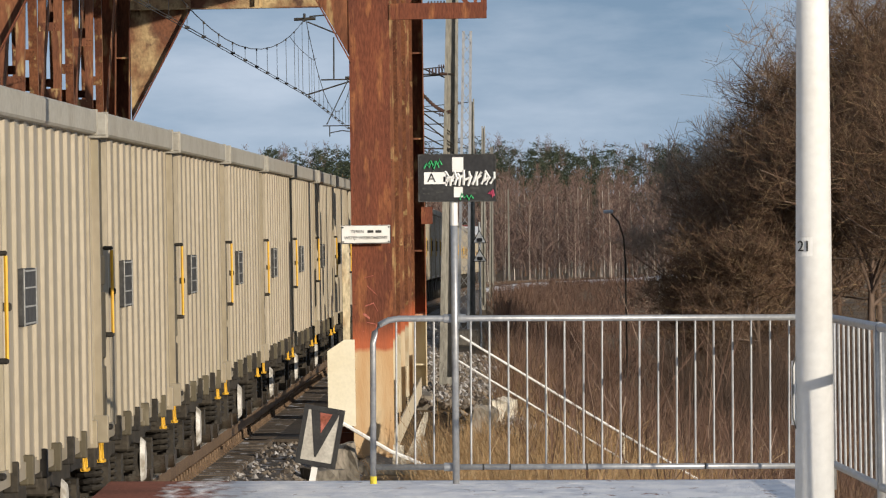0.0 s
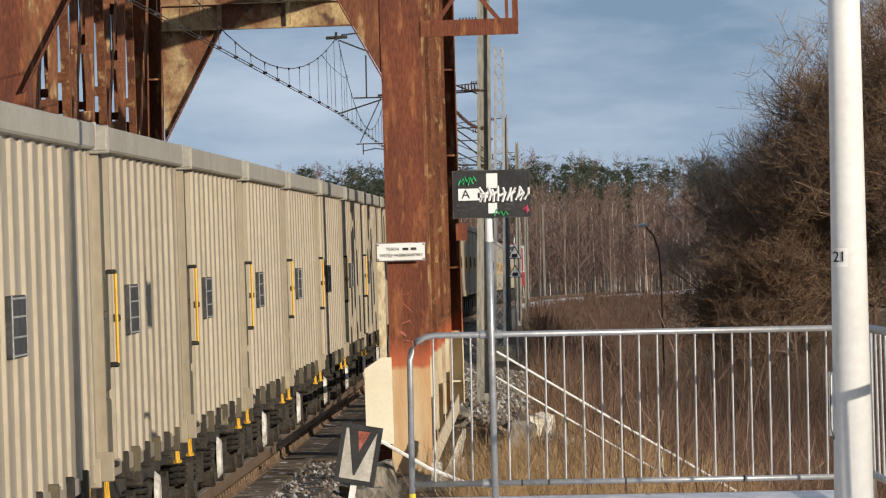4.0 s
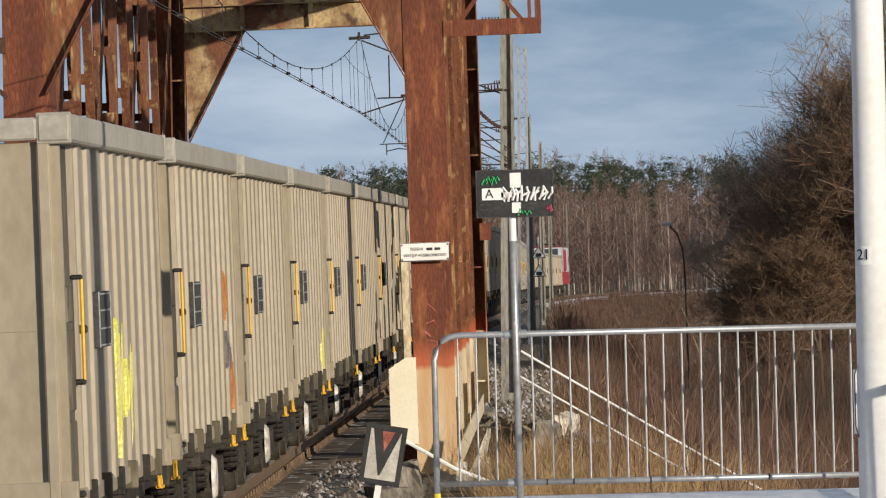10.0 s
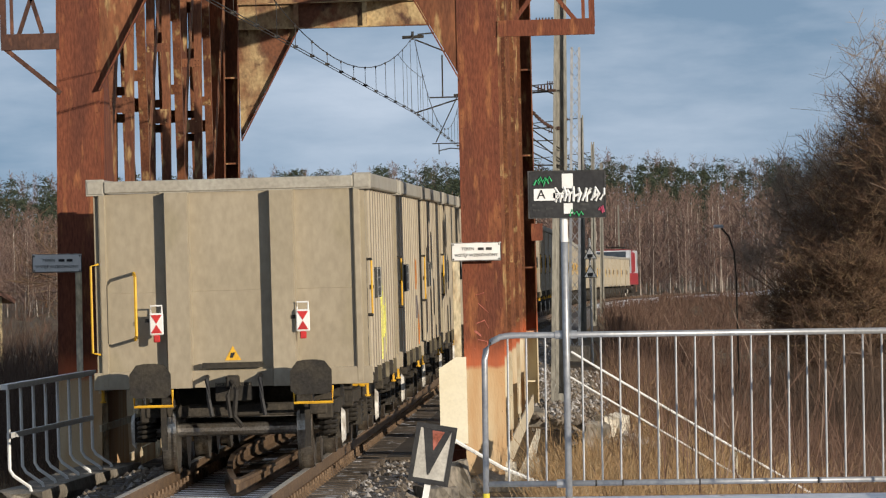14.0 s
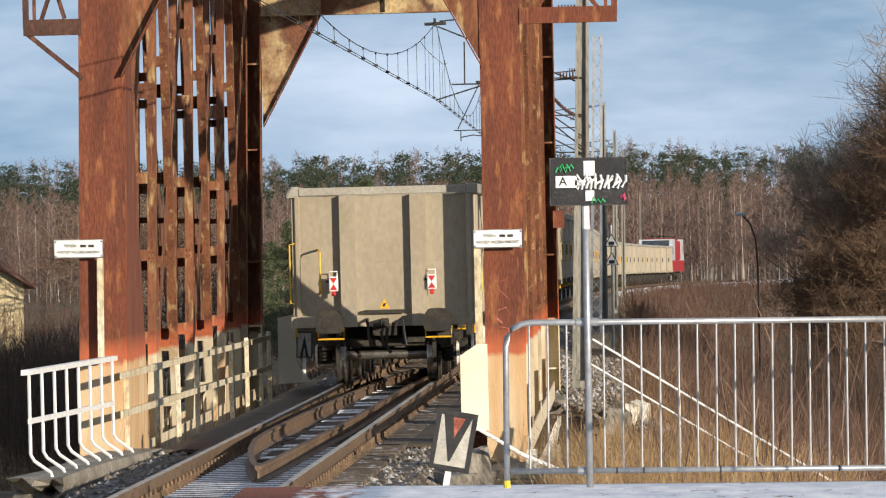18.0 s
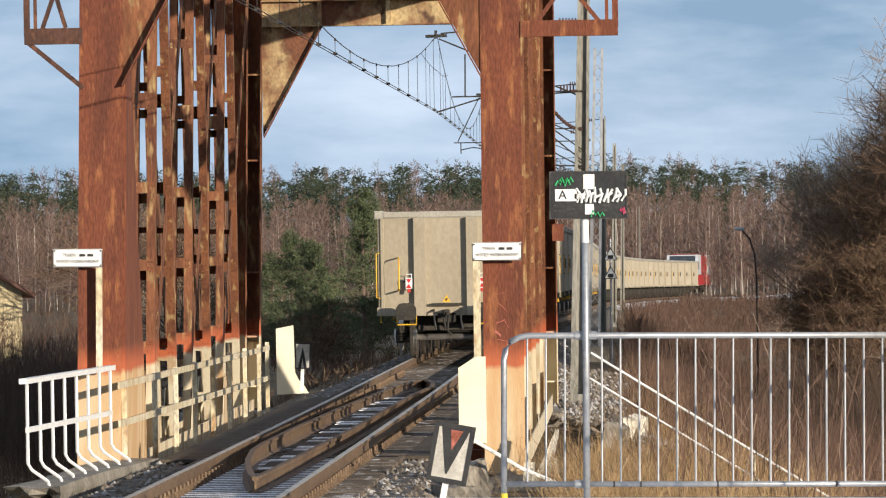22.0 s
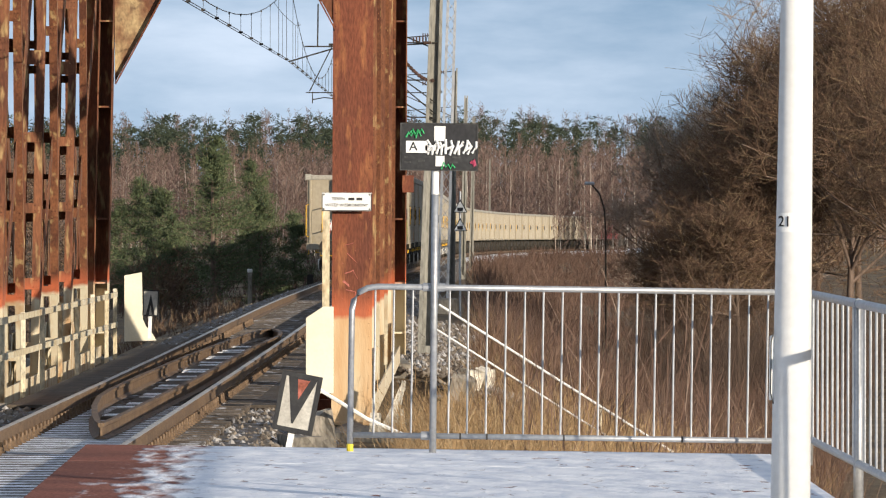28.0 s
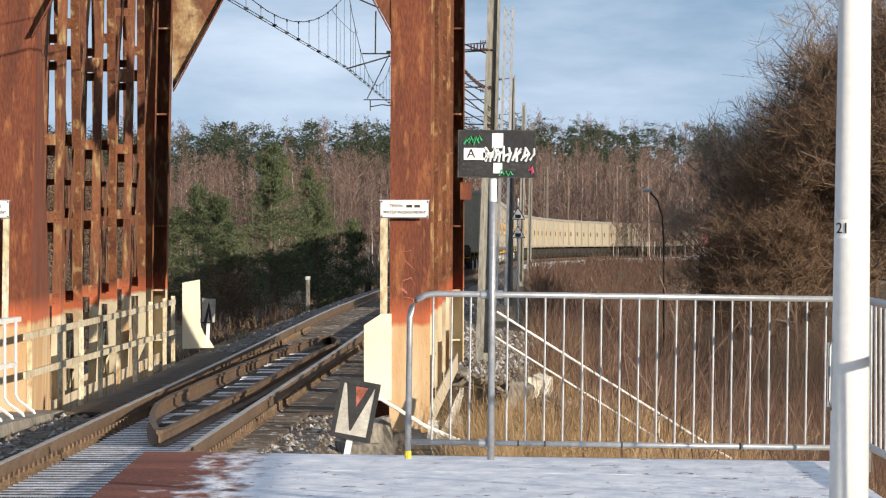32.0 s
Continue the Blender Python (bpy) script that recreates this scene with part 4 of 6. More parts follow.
def build_fence():
    f = thing("platform_railing", pose(0, 49.6, -0.028, 0, 0.8, 0), "galvanised tubular railing across the platform end", "railing")
    bm = bmesh.new()
    tube(bm, [(-0.237, 0, 0), (-0.237, 0, 0.95), (-0.225, 0, 1.02), (-0.19, 0, 1.075), (-0.13, 0, 1.105), (-0.06, 0, 1.115), (2.87, 0, 1.115)], 0.0215, 10)
    part("top_tube", bm, GALV, f, smooth=True)
    part("bottom_tube", rod(bmesh.new(), (-0.22, 0, 0.112), (2.87, 0, 0.112), 0.019, n=10), GALV, f, smooth=True)
    part("corner_post", rod(bmesh.new(), (2.87, 0, -0.05), (2.87, 0, 1.115), 0.022, n=10), GALV, f, smooth=True)
    part("foot_sleeve", rod(bmesh.new(), (-0.237, 0, 0.0), (-0.237, 0, 0.05), 0.024, n=10), YFOOT, f, "yellow painted foot")
    b = part("bar", rod(bmesh.new(), (0, 0, 0.112), (0, 0, 1.115), 0.0075, n=6), GALV, f)
    b.matrix_basis = pose(-0.08, 0, 0)
    for k in range(1, 24):
        if k != 3:
            again(b, pose(-0.08 + k * 0.1262, random.uniform(-0.002, 0.002), 0, 0, random.uniform(-0.15, 0.15), 0), f)
    for x, z in ((0.27, 1.115), (0.36, 1.115), (0.27, 0.112)):
        part("clamp", rod(bmesh.new(), (x - 0.03, 0, z), (x + 0.03, 0, z), 0.029, n=10), GALV, f)
    for x in (0.5, 0.68, 1.2, 2.0):
        part("band", rod(bmesh.new(), (x, 0, 0.112), (x + 0.012, 0, 0.112), 0.0215, n=8), LABELGREY, f)
    # the return towards the viewer, past the platform's edge
    s = thing("side_railing", Matrix(), "galvanised railing with close upright bars along the platform side", "railing")

    def at(y):
        return 2.876 + (49.6 - y) * 0.009

    z0 = -0.075
    part("top_tube", rod(bmesh.new(), (at(27), 27, z0 + 1.115), (at(49.6), 49.6, z0 + 1.115), 0.028, n=10), GALV, s, smooth=True)
    part("bottom_tube", rod(bmesh.new(), (at(27), 27, z0 + 0.13), (at(49.6), 49.6, z0 + 0.13), 0.026, n=10), GALV, s, smooth=True)
    for y in (27.2, 30.2, 33.2, 36.1, 39.1, 42.2, 45.2):
        part("post", rod(bmesh.new(), (at(y), y, z0 - 0.55), (at(y), y, z0 + 1.115), 0.032, n=10), GALV, s, smooth=True)
        part("clamp", rod(bmesh.new(), (at(y - 0.06), y - 0.06, z0 + 1.115), (at(y + 0.06), y + 0.06, z0 + 1.115), 0.034, n=10), GALV, s)
    b = part("bar", rod(bmesh.new(), (0, 0, 0.13), (0, 0, 1.115), 0.009, n=6), GALV, s)
    b.matrix_basis = pose(at(49.4), 49.4, z0)
    for k in range(1, 48):
        y = 49.4 - k * 0.47
        again(b, pose(at(y), y, z0), s)


build_fence()


# ---- painted-over board on its tube ----
GREEN = mat("green sprayed paint", (0.05, 0.42, 0.14), (0.08, 0.5, 0.2), 5, 0.6)
PINK = mat("pink sprayed paint", (0.6, 0.1, 0.2), (0.5, 0.1, 0.16), 5, 0.6)


def build_board():
    b = thing("station_board", pose(0.322, 49.56, -0.03, 0, 0.5, 0), "black board on a steel tube, covered with sprayed scrawls", "sign")
    part("tube", rod(bmesh.new(), (0, 0, -0.02), (0, 0, 2.15), 0.0235, n=12), GALV, b, smooth=True)
    part("tube_sleeve", rod(bmesh.new(), (0, 0, 1.74), (0, 0, 1.9), 0.025, n=12), SIGNWHITE, b, "white painted length of tube")
    pl = part("panel", boxes((-0.232, -0.045, 1.905, 0.278, -0.03, 2.215), bevel=0.004), BLACK, b, "black panel")
    q = -0.05
    part("panel_frame", boxes((-0.24, -0.05, 1.9, -0.23, -0.028, 2.22), (0.276, -0.05, 1.9, 0.286, -0.028, 2.22), (-0.23, -0.05, 2.212, 0.276, -0.028, 2.222), (-0.23, -0.05, 1.9, 0.276, -0.028, 1.908)), LABELGREY, b)
    wf = part("white_field", boxes((-0.2, q, 2.02, -0.055, -0.045, 2.1), (-0.01, q, 2.1, 0.065, -0.045, 2.2), (-0.07, q, 2.035, 0.0, -0.045, 2.07), (0.0, q, 1.93, 0.06, -0.045, 2.0)), SIGNWHITE, b, "white painted fields")
    text_part("letter", "A", 0.085, pose(-0.15, q - 0.002, 2.06, 90, 0, 0), BLACK, b)
    rr = random.Random(8)
    for k in range(11):
        x = -0.055 + 0.03 * k
        bm = bmesh.new()
        tube(bm, [(x, q - 0.002, 2.015 + rr.uniform(-0.01, 0.01)), (x + rr.uniform(0, 0.03), q - 0.002, 2.06), (x + rr.uniform(-0.01, 0.035), q - 0.002, 2.105 + rr.uniform(-0.02, 0.01))], 0.0085, 4)
        part("scrawl_stroke", bm, SIGNWHITE, b)
        if k % 2:
            bm = bmesh.new()
            tube(bm, [(x - 0.02, q - 0.003, 2.03 + rr.uniform(0, 0.05)), (x + 0.03, q - 0.003, 2.05 + rr.uniform(0, 0.03))], 0.008, 4)
            part("scrawl_stroke", bm, SIGNWHITE, b)
    for dx, dz, w, mt in ((-0.2, 2.13, 0.1, GREEN), (-0.17, 2.15, 0.09, GREEN), (0.04, 1.915, 0.09, GREEN), (0.235, 1.94, 0.035, PINK)):
        bm = bmesh.new()
        pts = [(dx + w * k / 6, q - 0.002, dz + (0.035 if k % 2 else 0.0) + rr.uniform(-0.01, 0.012)) for k in range(7)]
        tube(bm, pts, 0.006, 4)
        part("scrawl_stroke", bm, mt, b)
    for x, z, w in ((-0.21, 1.95, 0.045), (-0.12, 1.96, 0.05), (-0.215, 1.985, 0.03), (0.09, 1.95, 0.06), (0.11, 1.985, 0.06)):
        part("faded_strip", boxes((x, q, z, x + w, -0.044, z + 0.012)), LABELGREY, b)
    part("board_clip", boxes((-0.03, -0.03, 1.93, 0.03, 0.03, 1.97), (-0.03, -0.03, 2.15, 0.03, 0.03, 2.18)), GALV, b)


build_board()


# ---- wedge boards ----
BOARDGREY = mat("weathered white board", (0.5, 0.48, 0.43), (0.36, 0.34, 0.3), 6, 0.6, 0, 0.05, speck=0.15)


def build_wedge_board(m, down, w, h, label):
    s = thing("wedge_board", m, label, "railway sign")
    part("panel", boxes((-w / 2, 0, -h / 2, w / 2, 0.02, h / 2), bevel=0.004), BOARDGREY, s)
    t = 0.035 * w / 0.38 if down else 0.008
    part("edge", boxes((-w / 2 - 0.01, -0.008, h / 2 - t, w / 2 + 0.01, 0.024, h / 2 + 0.01), (-w / 2 - 0.01, -0.008, -h / 2 - 0.01, w / 2 + 0.01, 0.024, -h / 2 + t),
                       (-w / 2 - 0.01, -0.008, -h / 2 + t, -w / 2 + t, 0.024, h / 2 - t), (w / 2 - t, -0.008, -h / 2 + t, w / 2 + 0.01, 0.024, h / 2 - t)), BLACK, s)
    bm = bmesh.new()
    g = -1 if down else 1
    top, tip = -g * (h / 2 - t), g * (h / 2 - t - 0.04)
    prism(bm, [(-w * 0.34, top), (w * 0.4, top), (-w * 0.02, tip), (-w * 0.06, tip)] if down else [(-w * 0.3, top), (-w * 0.1, top), (0.0, top + (tip - top) * 0.45), (w * 0.1, top), (w * 0.3, top), (0, tip)], "y", -0.004, 0.0)
    part("wedge", bm, BLACK, s, "black wedge")
    if down:
        bm = bmesh.new()
        prism(bm, [(-w * 0.1, top - 0.015), (w * 0.22, top - 0.015), (0, top - 0.21)], "y", -0.006, -0.001)
        part("red_flare", bm, GRAFRED, s, "faded red sprayed patch")
    part("post", boxes((-0.03, 0.03, -h / 2 - 0.4, 0.03, 0.07, h / 2)), SIGNWHITE, s)
    return s


GRAFRED = mat("faded red sprayed paint", (0.4, 0.13, 0.1), (0.22, 0.065, 0.04), 9, 0.8)
build_wedge_board(pose(-0.835, 70, -0.285, -6, 11, 0), True, 0.37, 0.55, "leaning white board with a black wedge pointing down")
build_wedge_board(pose(-4.02, 126, -0.18, 0, 2, 0), False, 0.25, 0.42, "white board with a black wedge pointing up")


# ---- concrete remains by the bridge seat ----
def build_block(name, m, size, label, seed, material=CONCRETE):
    rr = random.Random(seed)
    bm = bmesh.new()
    bmesh.ops.create_cube(bm, size=1.0, matrix=Matrix.Diagonal((*size, 1)))
    bmesh.ops.subdivide_edges(bm, edges=bm.edges, cuts=3, use_grid_fill=True)
    for v in bm.verts:
        v.co += Vector([rr.uniform(-1, 1) * 0.05 * s for s in size])
    ob = part(name, bm, material)
    ob.matrix_basis = m
    return tagged(ob, label, "concrete block")


build_block("abutment", pose(-0.35, 87.6, steel_z(87) - 1.2, 0, 0, 0), (1.3, 2.6, 1.7), "weathered concrete bridge seat", 1)
build_block("abutment", pose(-5.15, 87.6, steel_z(87) - 1.2, 0, 0, 0), (1.3, 2.6, 1.7), "weathered concrete bridge seat", 2)
build_block("abutment", pose(-2.7, 124.3, steel_z(124) - 1.5, 0, 0, 0), (6.2, 2.0, 2.4), "weathered concrete bridge seat", 5)
build_block("concrete_block", pose(-0.95, 81, steel_z(81) - 0.55, 0, 4, 12), (0.35, 0.8, 0.5), "broken weathered concrete block beside the track", 3)
build_block("concrete_block", pose(-0.72, 84, steel_z(84) - 0.42, 0, -8, 0), (0.3, 0.6, 0.6), "broken weathered concrete block beside the track", 4)
build_block("concrete_curb", pose(-5.36, 87.0, -1.1, 0, 0, -3), (0.6, 10.0, 0.36), "low concrete footing under the flared railing", 6)
PALECON = mat("pale broken concrete", (0.66, 0.61, 0.51), (0.42, 0.37, 0.29), 4, 0.9, 0, 0.3)
for x, z, r, sx, sz in ((0.08, -0.86, 24, 0.07, 0.62), (0.17, -0.75, 12, 0.05, 0.5), (0.0, -1.0, 35, 0.06, 0.5), (0.22, -1.05, -8, 0.06, 0.45), (-0.12, -1.05, 4, 0.12, 0.35)):
    build_block("broken_slab", pose(x, 86.3, z, 0, r, 0), (sx, 0.12, sz), "pale broken concrete slab leaning at the bridge foot", int(100 * x) + 30, PALECON)
for x, y, w, h, sd in ((1.72, 129.2, 0.3, 0.4, 71), (1.3, 127.4, 0.42, 0.8, 72), (1.5, 128.6, 0.3, 0.35, 73)):
    build_block("rubble_block", pose(x, y, ground_z(x, y) + h / 2 - 0.1, 8, 12, 30 * sd), (w, w, h), "pale broken concrete block on the embankment slope", sd, PALECON if sd % 2 else CONCRETE)
bm = bmesh.new()
tube(bm, [(-0.95, 83.0, -0.38), (-0.2, 83.4, -0.85), (0.35, 83.8, -1.1)], 0.022, 6)
tagged(part("cast_pole", bm, SIGNWHITE), "white pole lying across the concrete", "pole")


# ---- stair handrail down the embankment ----
def build_stair_rail():
    s = thing("stair_handrail", Matrix(), "white painted double handrail going down the embankment", "handrail")
    bm = bmesh.new()
    rod(bm, (0.6, 82, 0.47), (3.25, 82.6, -1.2), 0.0135, n=8)
    part("upper_rail", bm, SIGNWHITE, s)
    bm = bmesh.new()
    rod(bm, (0.58, 82, 0.19), (2.6, 82.6, -1.08), 0.0105, n=8)
    part("lower_rail", bm, SIGNWHITE, s)
    for x in (1.555, 2.42):
        z = 0.47 - (x - 0.62) * 0.654
        y = 82 + (x - 0.62) * 0.228
        bm = bmesh.new()
        rod(bm, (x, y, ground_z(x, y) - 0.1), (x, y, z), 0.015, n=8)
        part("post", bm, CREAM, s, "rust-stained white post")


build_stair_rail()


# ---- masts and overhead line ----
def build_mast(x, y, h, w, lean, label):
    z = ground_z(x, y) - 0.1
    m = thing("line_mast", pose(x, y, z, 0, lean, 0), label, "catenary mast", "masts along the line")
    bm = bmesh.new()
    t = w * 0.62
    prism(bm, [(-w / 2, -w / 2), (w / 2, -w / 2), (w / 2, w / 2), (-w / 2, w / 2)], "z", 0, 0.3)
    for sx in (-1, 1):
        a = [(sx * w / 2, -w / 2), (sx * (w / 2 - 0.08), -w / 2), (sx * (w / 2 - 0.08), w / 2), (sx * w / 2, w / 2)]
        lo = [bm.verts.new((p[0], p[1], 0.3)) for p in a]
        hi = [bm.verts.new((p[0] * 0.62, p[1] * 0.62, h)) for p in a]
        for i in range(4):
            bm.faces.new((lo[i], lo[(i + 1) % 4], hi[(i + 1) % 4], hi[i]))
        bm.faces.new(hi)
        bm.faces.new(lo[::-1])
    bmesh.ops.recalc_face_normals(bm, faces=bm.faces)
    part("pole", bm, POLE_CON, m)
    part("web", boxes((-w / 2 * 0.6 + 0.02, -0.03, 0.3, w / 2 * 0.6 - 0.02, 0.03, h - 0.1)), POLE_CON, m)
    return m, z


def contact_z(y):
    return 4.21 - 0.0048 * max(0.0, y - 230.0)


WIRE = mat("dark copper wire", (0.05, 0.05, 0.05), (0.08, 0.07, 0.06), 5, 0.6, 0.5)
INSUL = mat("dark brown insulator", (0.06, 0.035, 0.025), (0.09, 0.05, 0.04), 5, 0.3)


def add_cantilever(m, x, y, xs):
    """Bracket, stay and registration arm reaching from a mast to the wires."""
    inv = m.matrix_basis.inverted()
    zc = contact_z(y)
    bm = bmesh.new()
    pts = [((x, zc + 0.2), (xs + 0.06, zc + 1.4)), ((x, zc + 1.72), (xs + 0.1, zc + 1.5))]
    if y < 180:
        # steady arm drawn up towards the mast, with a short hanger rod
        pts += [((xs, zc), (xs + 0.85, zc + 0.25)), ((xs + 0.85, zc + 0.25), (x, zc + 0.36)), ((xs + 0.3, zc + 0.29), (xs + 0.85, zc + 0.29)), ((xs + 0.55, zc + 0.3), (xs + 0.56, zc + 1.1))]
    else:
        pts += [((xs - 0.8, zc + 0.17), (x, zc + 0.17)), ((xs - 0.62, zc + 0.17), (xs - 0.62, zc - 0.12)), ((xs - 0.62, zc - 0.02), (xs - 0.3, zc + 0.04)), ((xs - 0.3, zc + 0.04), (xs, zc)), ((xs - 0.7, zc + 0.2), (xs - 0.1, zc + 1.4))]
    for a, b in pts:
        rod(bm, inv @ Vector((a[0], y, a[1])), inv @ Vector((b[0], y, b[1])), 0.014, n=6)
    rod(bm, inv @ Vector((xs - 0.19, y, zc + 1.45)), inv @ Vector((xs + 0.22, y, zc + 1.46)), 0.03, n=6)
    rod(bm, inv @ Vector((xs, y, zc + 1.4)), inv @ Vector((xs + 0.01, y, zc + 1.56)), 0.025, n=6)
    part("cantilever", bm, DARKSTEEL, m, "dark tubular cantilever arm")
    bm = bmesh.new()
    for k in range(6):
        for za in (zc + 0.42, zc + 1.7):
            rod(bm, inv @ Vector((x - 0.2 - 0.06 * k, y, za)), inv @ Vector((x - 0.23 - 0.06 * k, y, za)), 0.055, n=8)
    part("insulator", bm, INSUL, m)


SUPPORTS = [(66.0, -3.10), (140.0, -1.81), (196.0, -1.32), (250.0, -0.5), (321.0, 0.7), (400.0, 2.2), (470.0, 3.3), (560.0, 5.8), (655.0, 11.3), (732.0, 18.5), (805.0, 28.0)]


def build_overhead():
    labels = "grey concrete line mast beside the track"
    m1, _ = build_mast(0.78, 140.0, 9.0, 0.34, 1.6, "leaning grey concrete line mast beside the track")
    add_cantilever(m1, 1.05, 140.0, -1.84)
    # feeder arm and hanging insulator chain
    inv = m1.matrix_basis.inverted()
    bm = bmesh.new()
    for k in range(22):
        t = k / 21
        p = Vector((0.36 + 0.54 * t, 139.9, 4.23 - 0.38 * math.sin(t * 1.6)))
        bmesh.ops.create_icosphere(bm, subdivisions=1, radius=0.03 + 0.012 * (k % 2), matrix=Matrix.Translation(inv @ p))
    part("insulator_chain", bm, INSUL, m1, "dark chain of insulators")
    bm = bmesh.new()
    for a, b in (((0.3, 4.57), (1.0, 4.57)), ((0.2, 3.98), (0.95, 3.43)), ((0.2, 3.84), (0.95, 3.22)), ((0.2, 3.51), (0.95, 3.1)), ((0.3, 3.86), (0.95, 3.86)), ((0.4, 3.16), (0.95, 3.14))):
        part("feeder_arm", rod(bmesh.new(), inv @ Vector((a[0], 139.9, a[1])), inv @ Vector((b[0], 139.9, b[1])), 0.013, n=6), DARKSTEEL, m1)
    bm = bmesh.new()
    for x in (0.8,):
        rod(bm, inv @ Vector((x - 0.07, 139.88, 4.57)), inv @ Vector((x + 0.07, 139.88, 4.57)), 0.03, n=8)
    part("insulator", bm, INSUL, m1)
    # lattice mast
    x, y = 1.52, 196.0
    z = ground_z(x, y) - 0.1
    lm = thing("lattice_mast", pose(x, y, z, 0, 1.7, 0), "galvanised steel lattice line mast beside the track", "catenary mast", "masts along the line")
    top = 6.85 - z
    for sx in (-0.13, 0.13):
        bm = bmesh.new()
        bar(bm, (sx, 0, 0), (sx * 0.75, 0, top), 0.07)
        part("leg", bm, GALV, lm)
    bm = bmesh.new()
    n = 26
    for k in range(n):
        a, b = top * k / n, top * (k + 1) / n
        s = 1 if k % 2 else -1
        bar(bm, (s * 0.12, -0.03, a), (-s * 0.12, -0.03, b), 0.035, 0.015)
        bar(bm, (-s * 0.12, 0.03, a), (s * 0.12, 0.03, b), 0.035, 0.015)
    tagged(part("lacing", bm, GALV, lm), kind="stuff")
    add_cantilever(lm, x, y, -1.32)
    part("footing", boxes((-0.4, -0.4, -0.5, 0.4, 0.4, 0.5), bevel=0.03), CONCRETE, lm, "concrete footing block")
    for x, y, tz in ((2.25, 250.0, 5.95), (3.39, 321.0, 5.95), (4.68, 400.0, 5.89)):
        m, z = build_mast(x, y, tz - ground_z(x, y) + 0.1, 0.24, 1.0, labels)
        xs = [s[1] for s in SUPPORTS if abs(s[0] - y) < 8][0]
        add_cantilever(m, x, y, xs)
    for x, y in ((9.5, 670.0), (16.8, 740.0)):
        m, z = build_mast(x, y, 9.0, 0.2, 0.3, "distant grey line mast behind the curving track")
    # wires
    for k, ((ya, xa), (yb, xb)) in enumerate(zip(SUPPORTS, SUPPORTS[1:])):
        w = thing("overhead_wire", Matrix(), "overhead contact wire hung by droppers from a sagging carrier wire", "overhead line", "spans of the overhead line")
        half, mid = (yb - ya) / 2, (ya + yb) / 2

        def carrier(yy):
            return contact_z(yy) + 0.15 + 1.33 * ((yy - mid) / half) ** 2

        for nm, fn, r, dx in (("contact_wire", contact_z, 0.006, -0.03), ("contact_wire", contact_z, 0.006, 0.03), ("carrier_wire", carrier, 0.007, 0.0)):
            bm = bmesh.new()
            tube(bm, [(xa + (xb - xa) * t / 16 + dx, ya + (yb - ya) * t / 16, fn(ya + (yb - ya) * t / 16)) for t in range(17)], r, 5)
            part(nm, bm, WIRE, w)
        # stitch wire across the far support, with its own droppers
        if k < 3:
            bm = bmesh.new()
            xn, yn = SUPPORTS[k + 2][1], SUPPORTS[k + 2][0]
            line = []
            for q in range(9):
                yy = yb - 9.5 + 19.0 * q / 8
                xx = xa + (xb - xa) * (yy - ya) / (yb - ya) if yy <= yb else xb + (xn - xb) * (yy - yb) / (yn - yb)
                line.append((xx, yy, contact_z(yb) + 0.78 + 0.1 * abs(q - 4) * abs(q - 4) / 16 * (1.0 if q < 8 else 1.4)))
            line[0] = (line[0][0], line[0][1], carrier(line[0][1]))
            tube(bm, line, 0.005, 5)
            part("stitch_wire", bm, WIRE, w)
            for q in (2, 3, 5, 6):
                part("dropper", rod(bmesh.new(), line[q], (line[q][0], line[q][1], contact_z(yb)), 0.0035, n=4), WIRE, w)
        n = int((yb - ya) / (4.6 if k < 2 else 9.0))
        for j in range(n):
            t = (j + 0.5) / n
            yy, xx = ya + (yb - ya) * t, xa + (xb - xa) * t
            bm = bmesh.new()
            rod(bm, (xx, yy, contact_z(yy)), (xx, yy, carrier(yy)), 0.004, n=4)
            box(bm, xx - 0.03, yy - 0.012, contact_z(yy) - 0.01, xx + 0.03, yy + 0.012, contact_z(yy) + 0.025)
            box(bm, xx - 0.012, yy - 0.015, carrier(yy) - 0.025, xx + 0.012, yy + 0.015, carrier(yy) + 0.015)
            part("dropper", bm, WIRE, w)


build_overhead()


def build_gradient_signs():
    x, y = 1.94, 190.0
    z = ground_z(x, y)
    p = thing("signal_post", pose(x, y, z), "slim post with two triangular white signs", "railway sign")
    part("post", rod(bmesh.new(), (0, 0, 0), (0, 0, 1.75 - z), 0.03, n=8), GALV, p)
    for zc in (1.36, 0.88):
        c = zc - z
        bm = bmesh.new()
        prism(bm, [(-0.19, c - 0.16), (0.19, c - 0.16), (0.0, c + 0.18)], "y", -0.06, -0.045)
        e = part("triangle", bm, BLACK, p, "black edged triangle")
        bm = bmesh.new()
        prism(bm, [(-0.155, c - 0.14), (0.155, c - 0.14), (0.0, c + 0.135)], "y", -0.066, -0.058)
        f = part("triangle_face", bm, SIGNWHITE, e)
        part("pictogram", boxes((-0.075, -0.072, c - 0.11, 0.075, -0.064, c - 0.03), (-0.06, -0.072, c - 0.125, 0.06, -0.064, c - 0.11), bevel=0.006), BLACK, f)


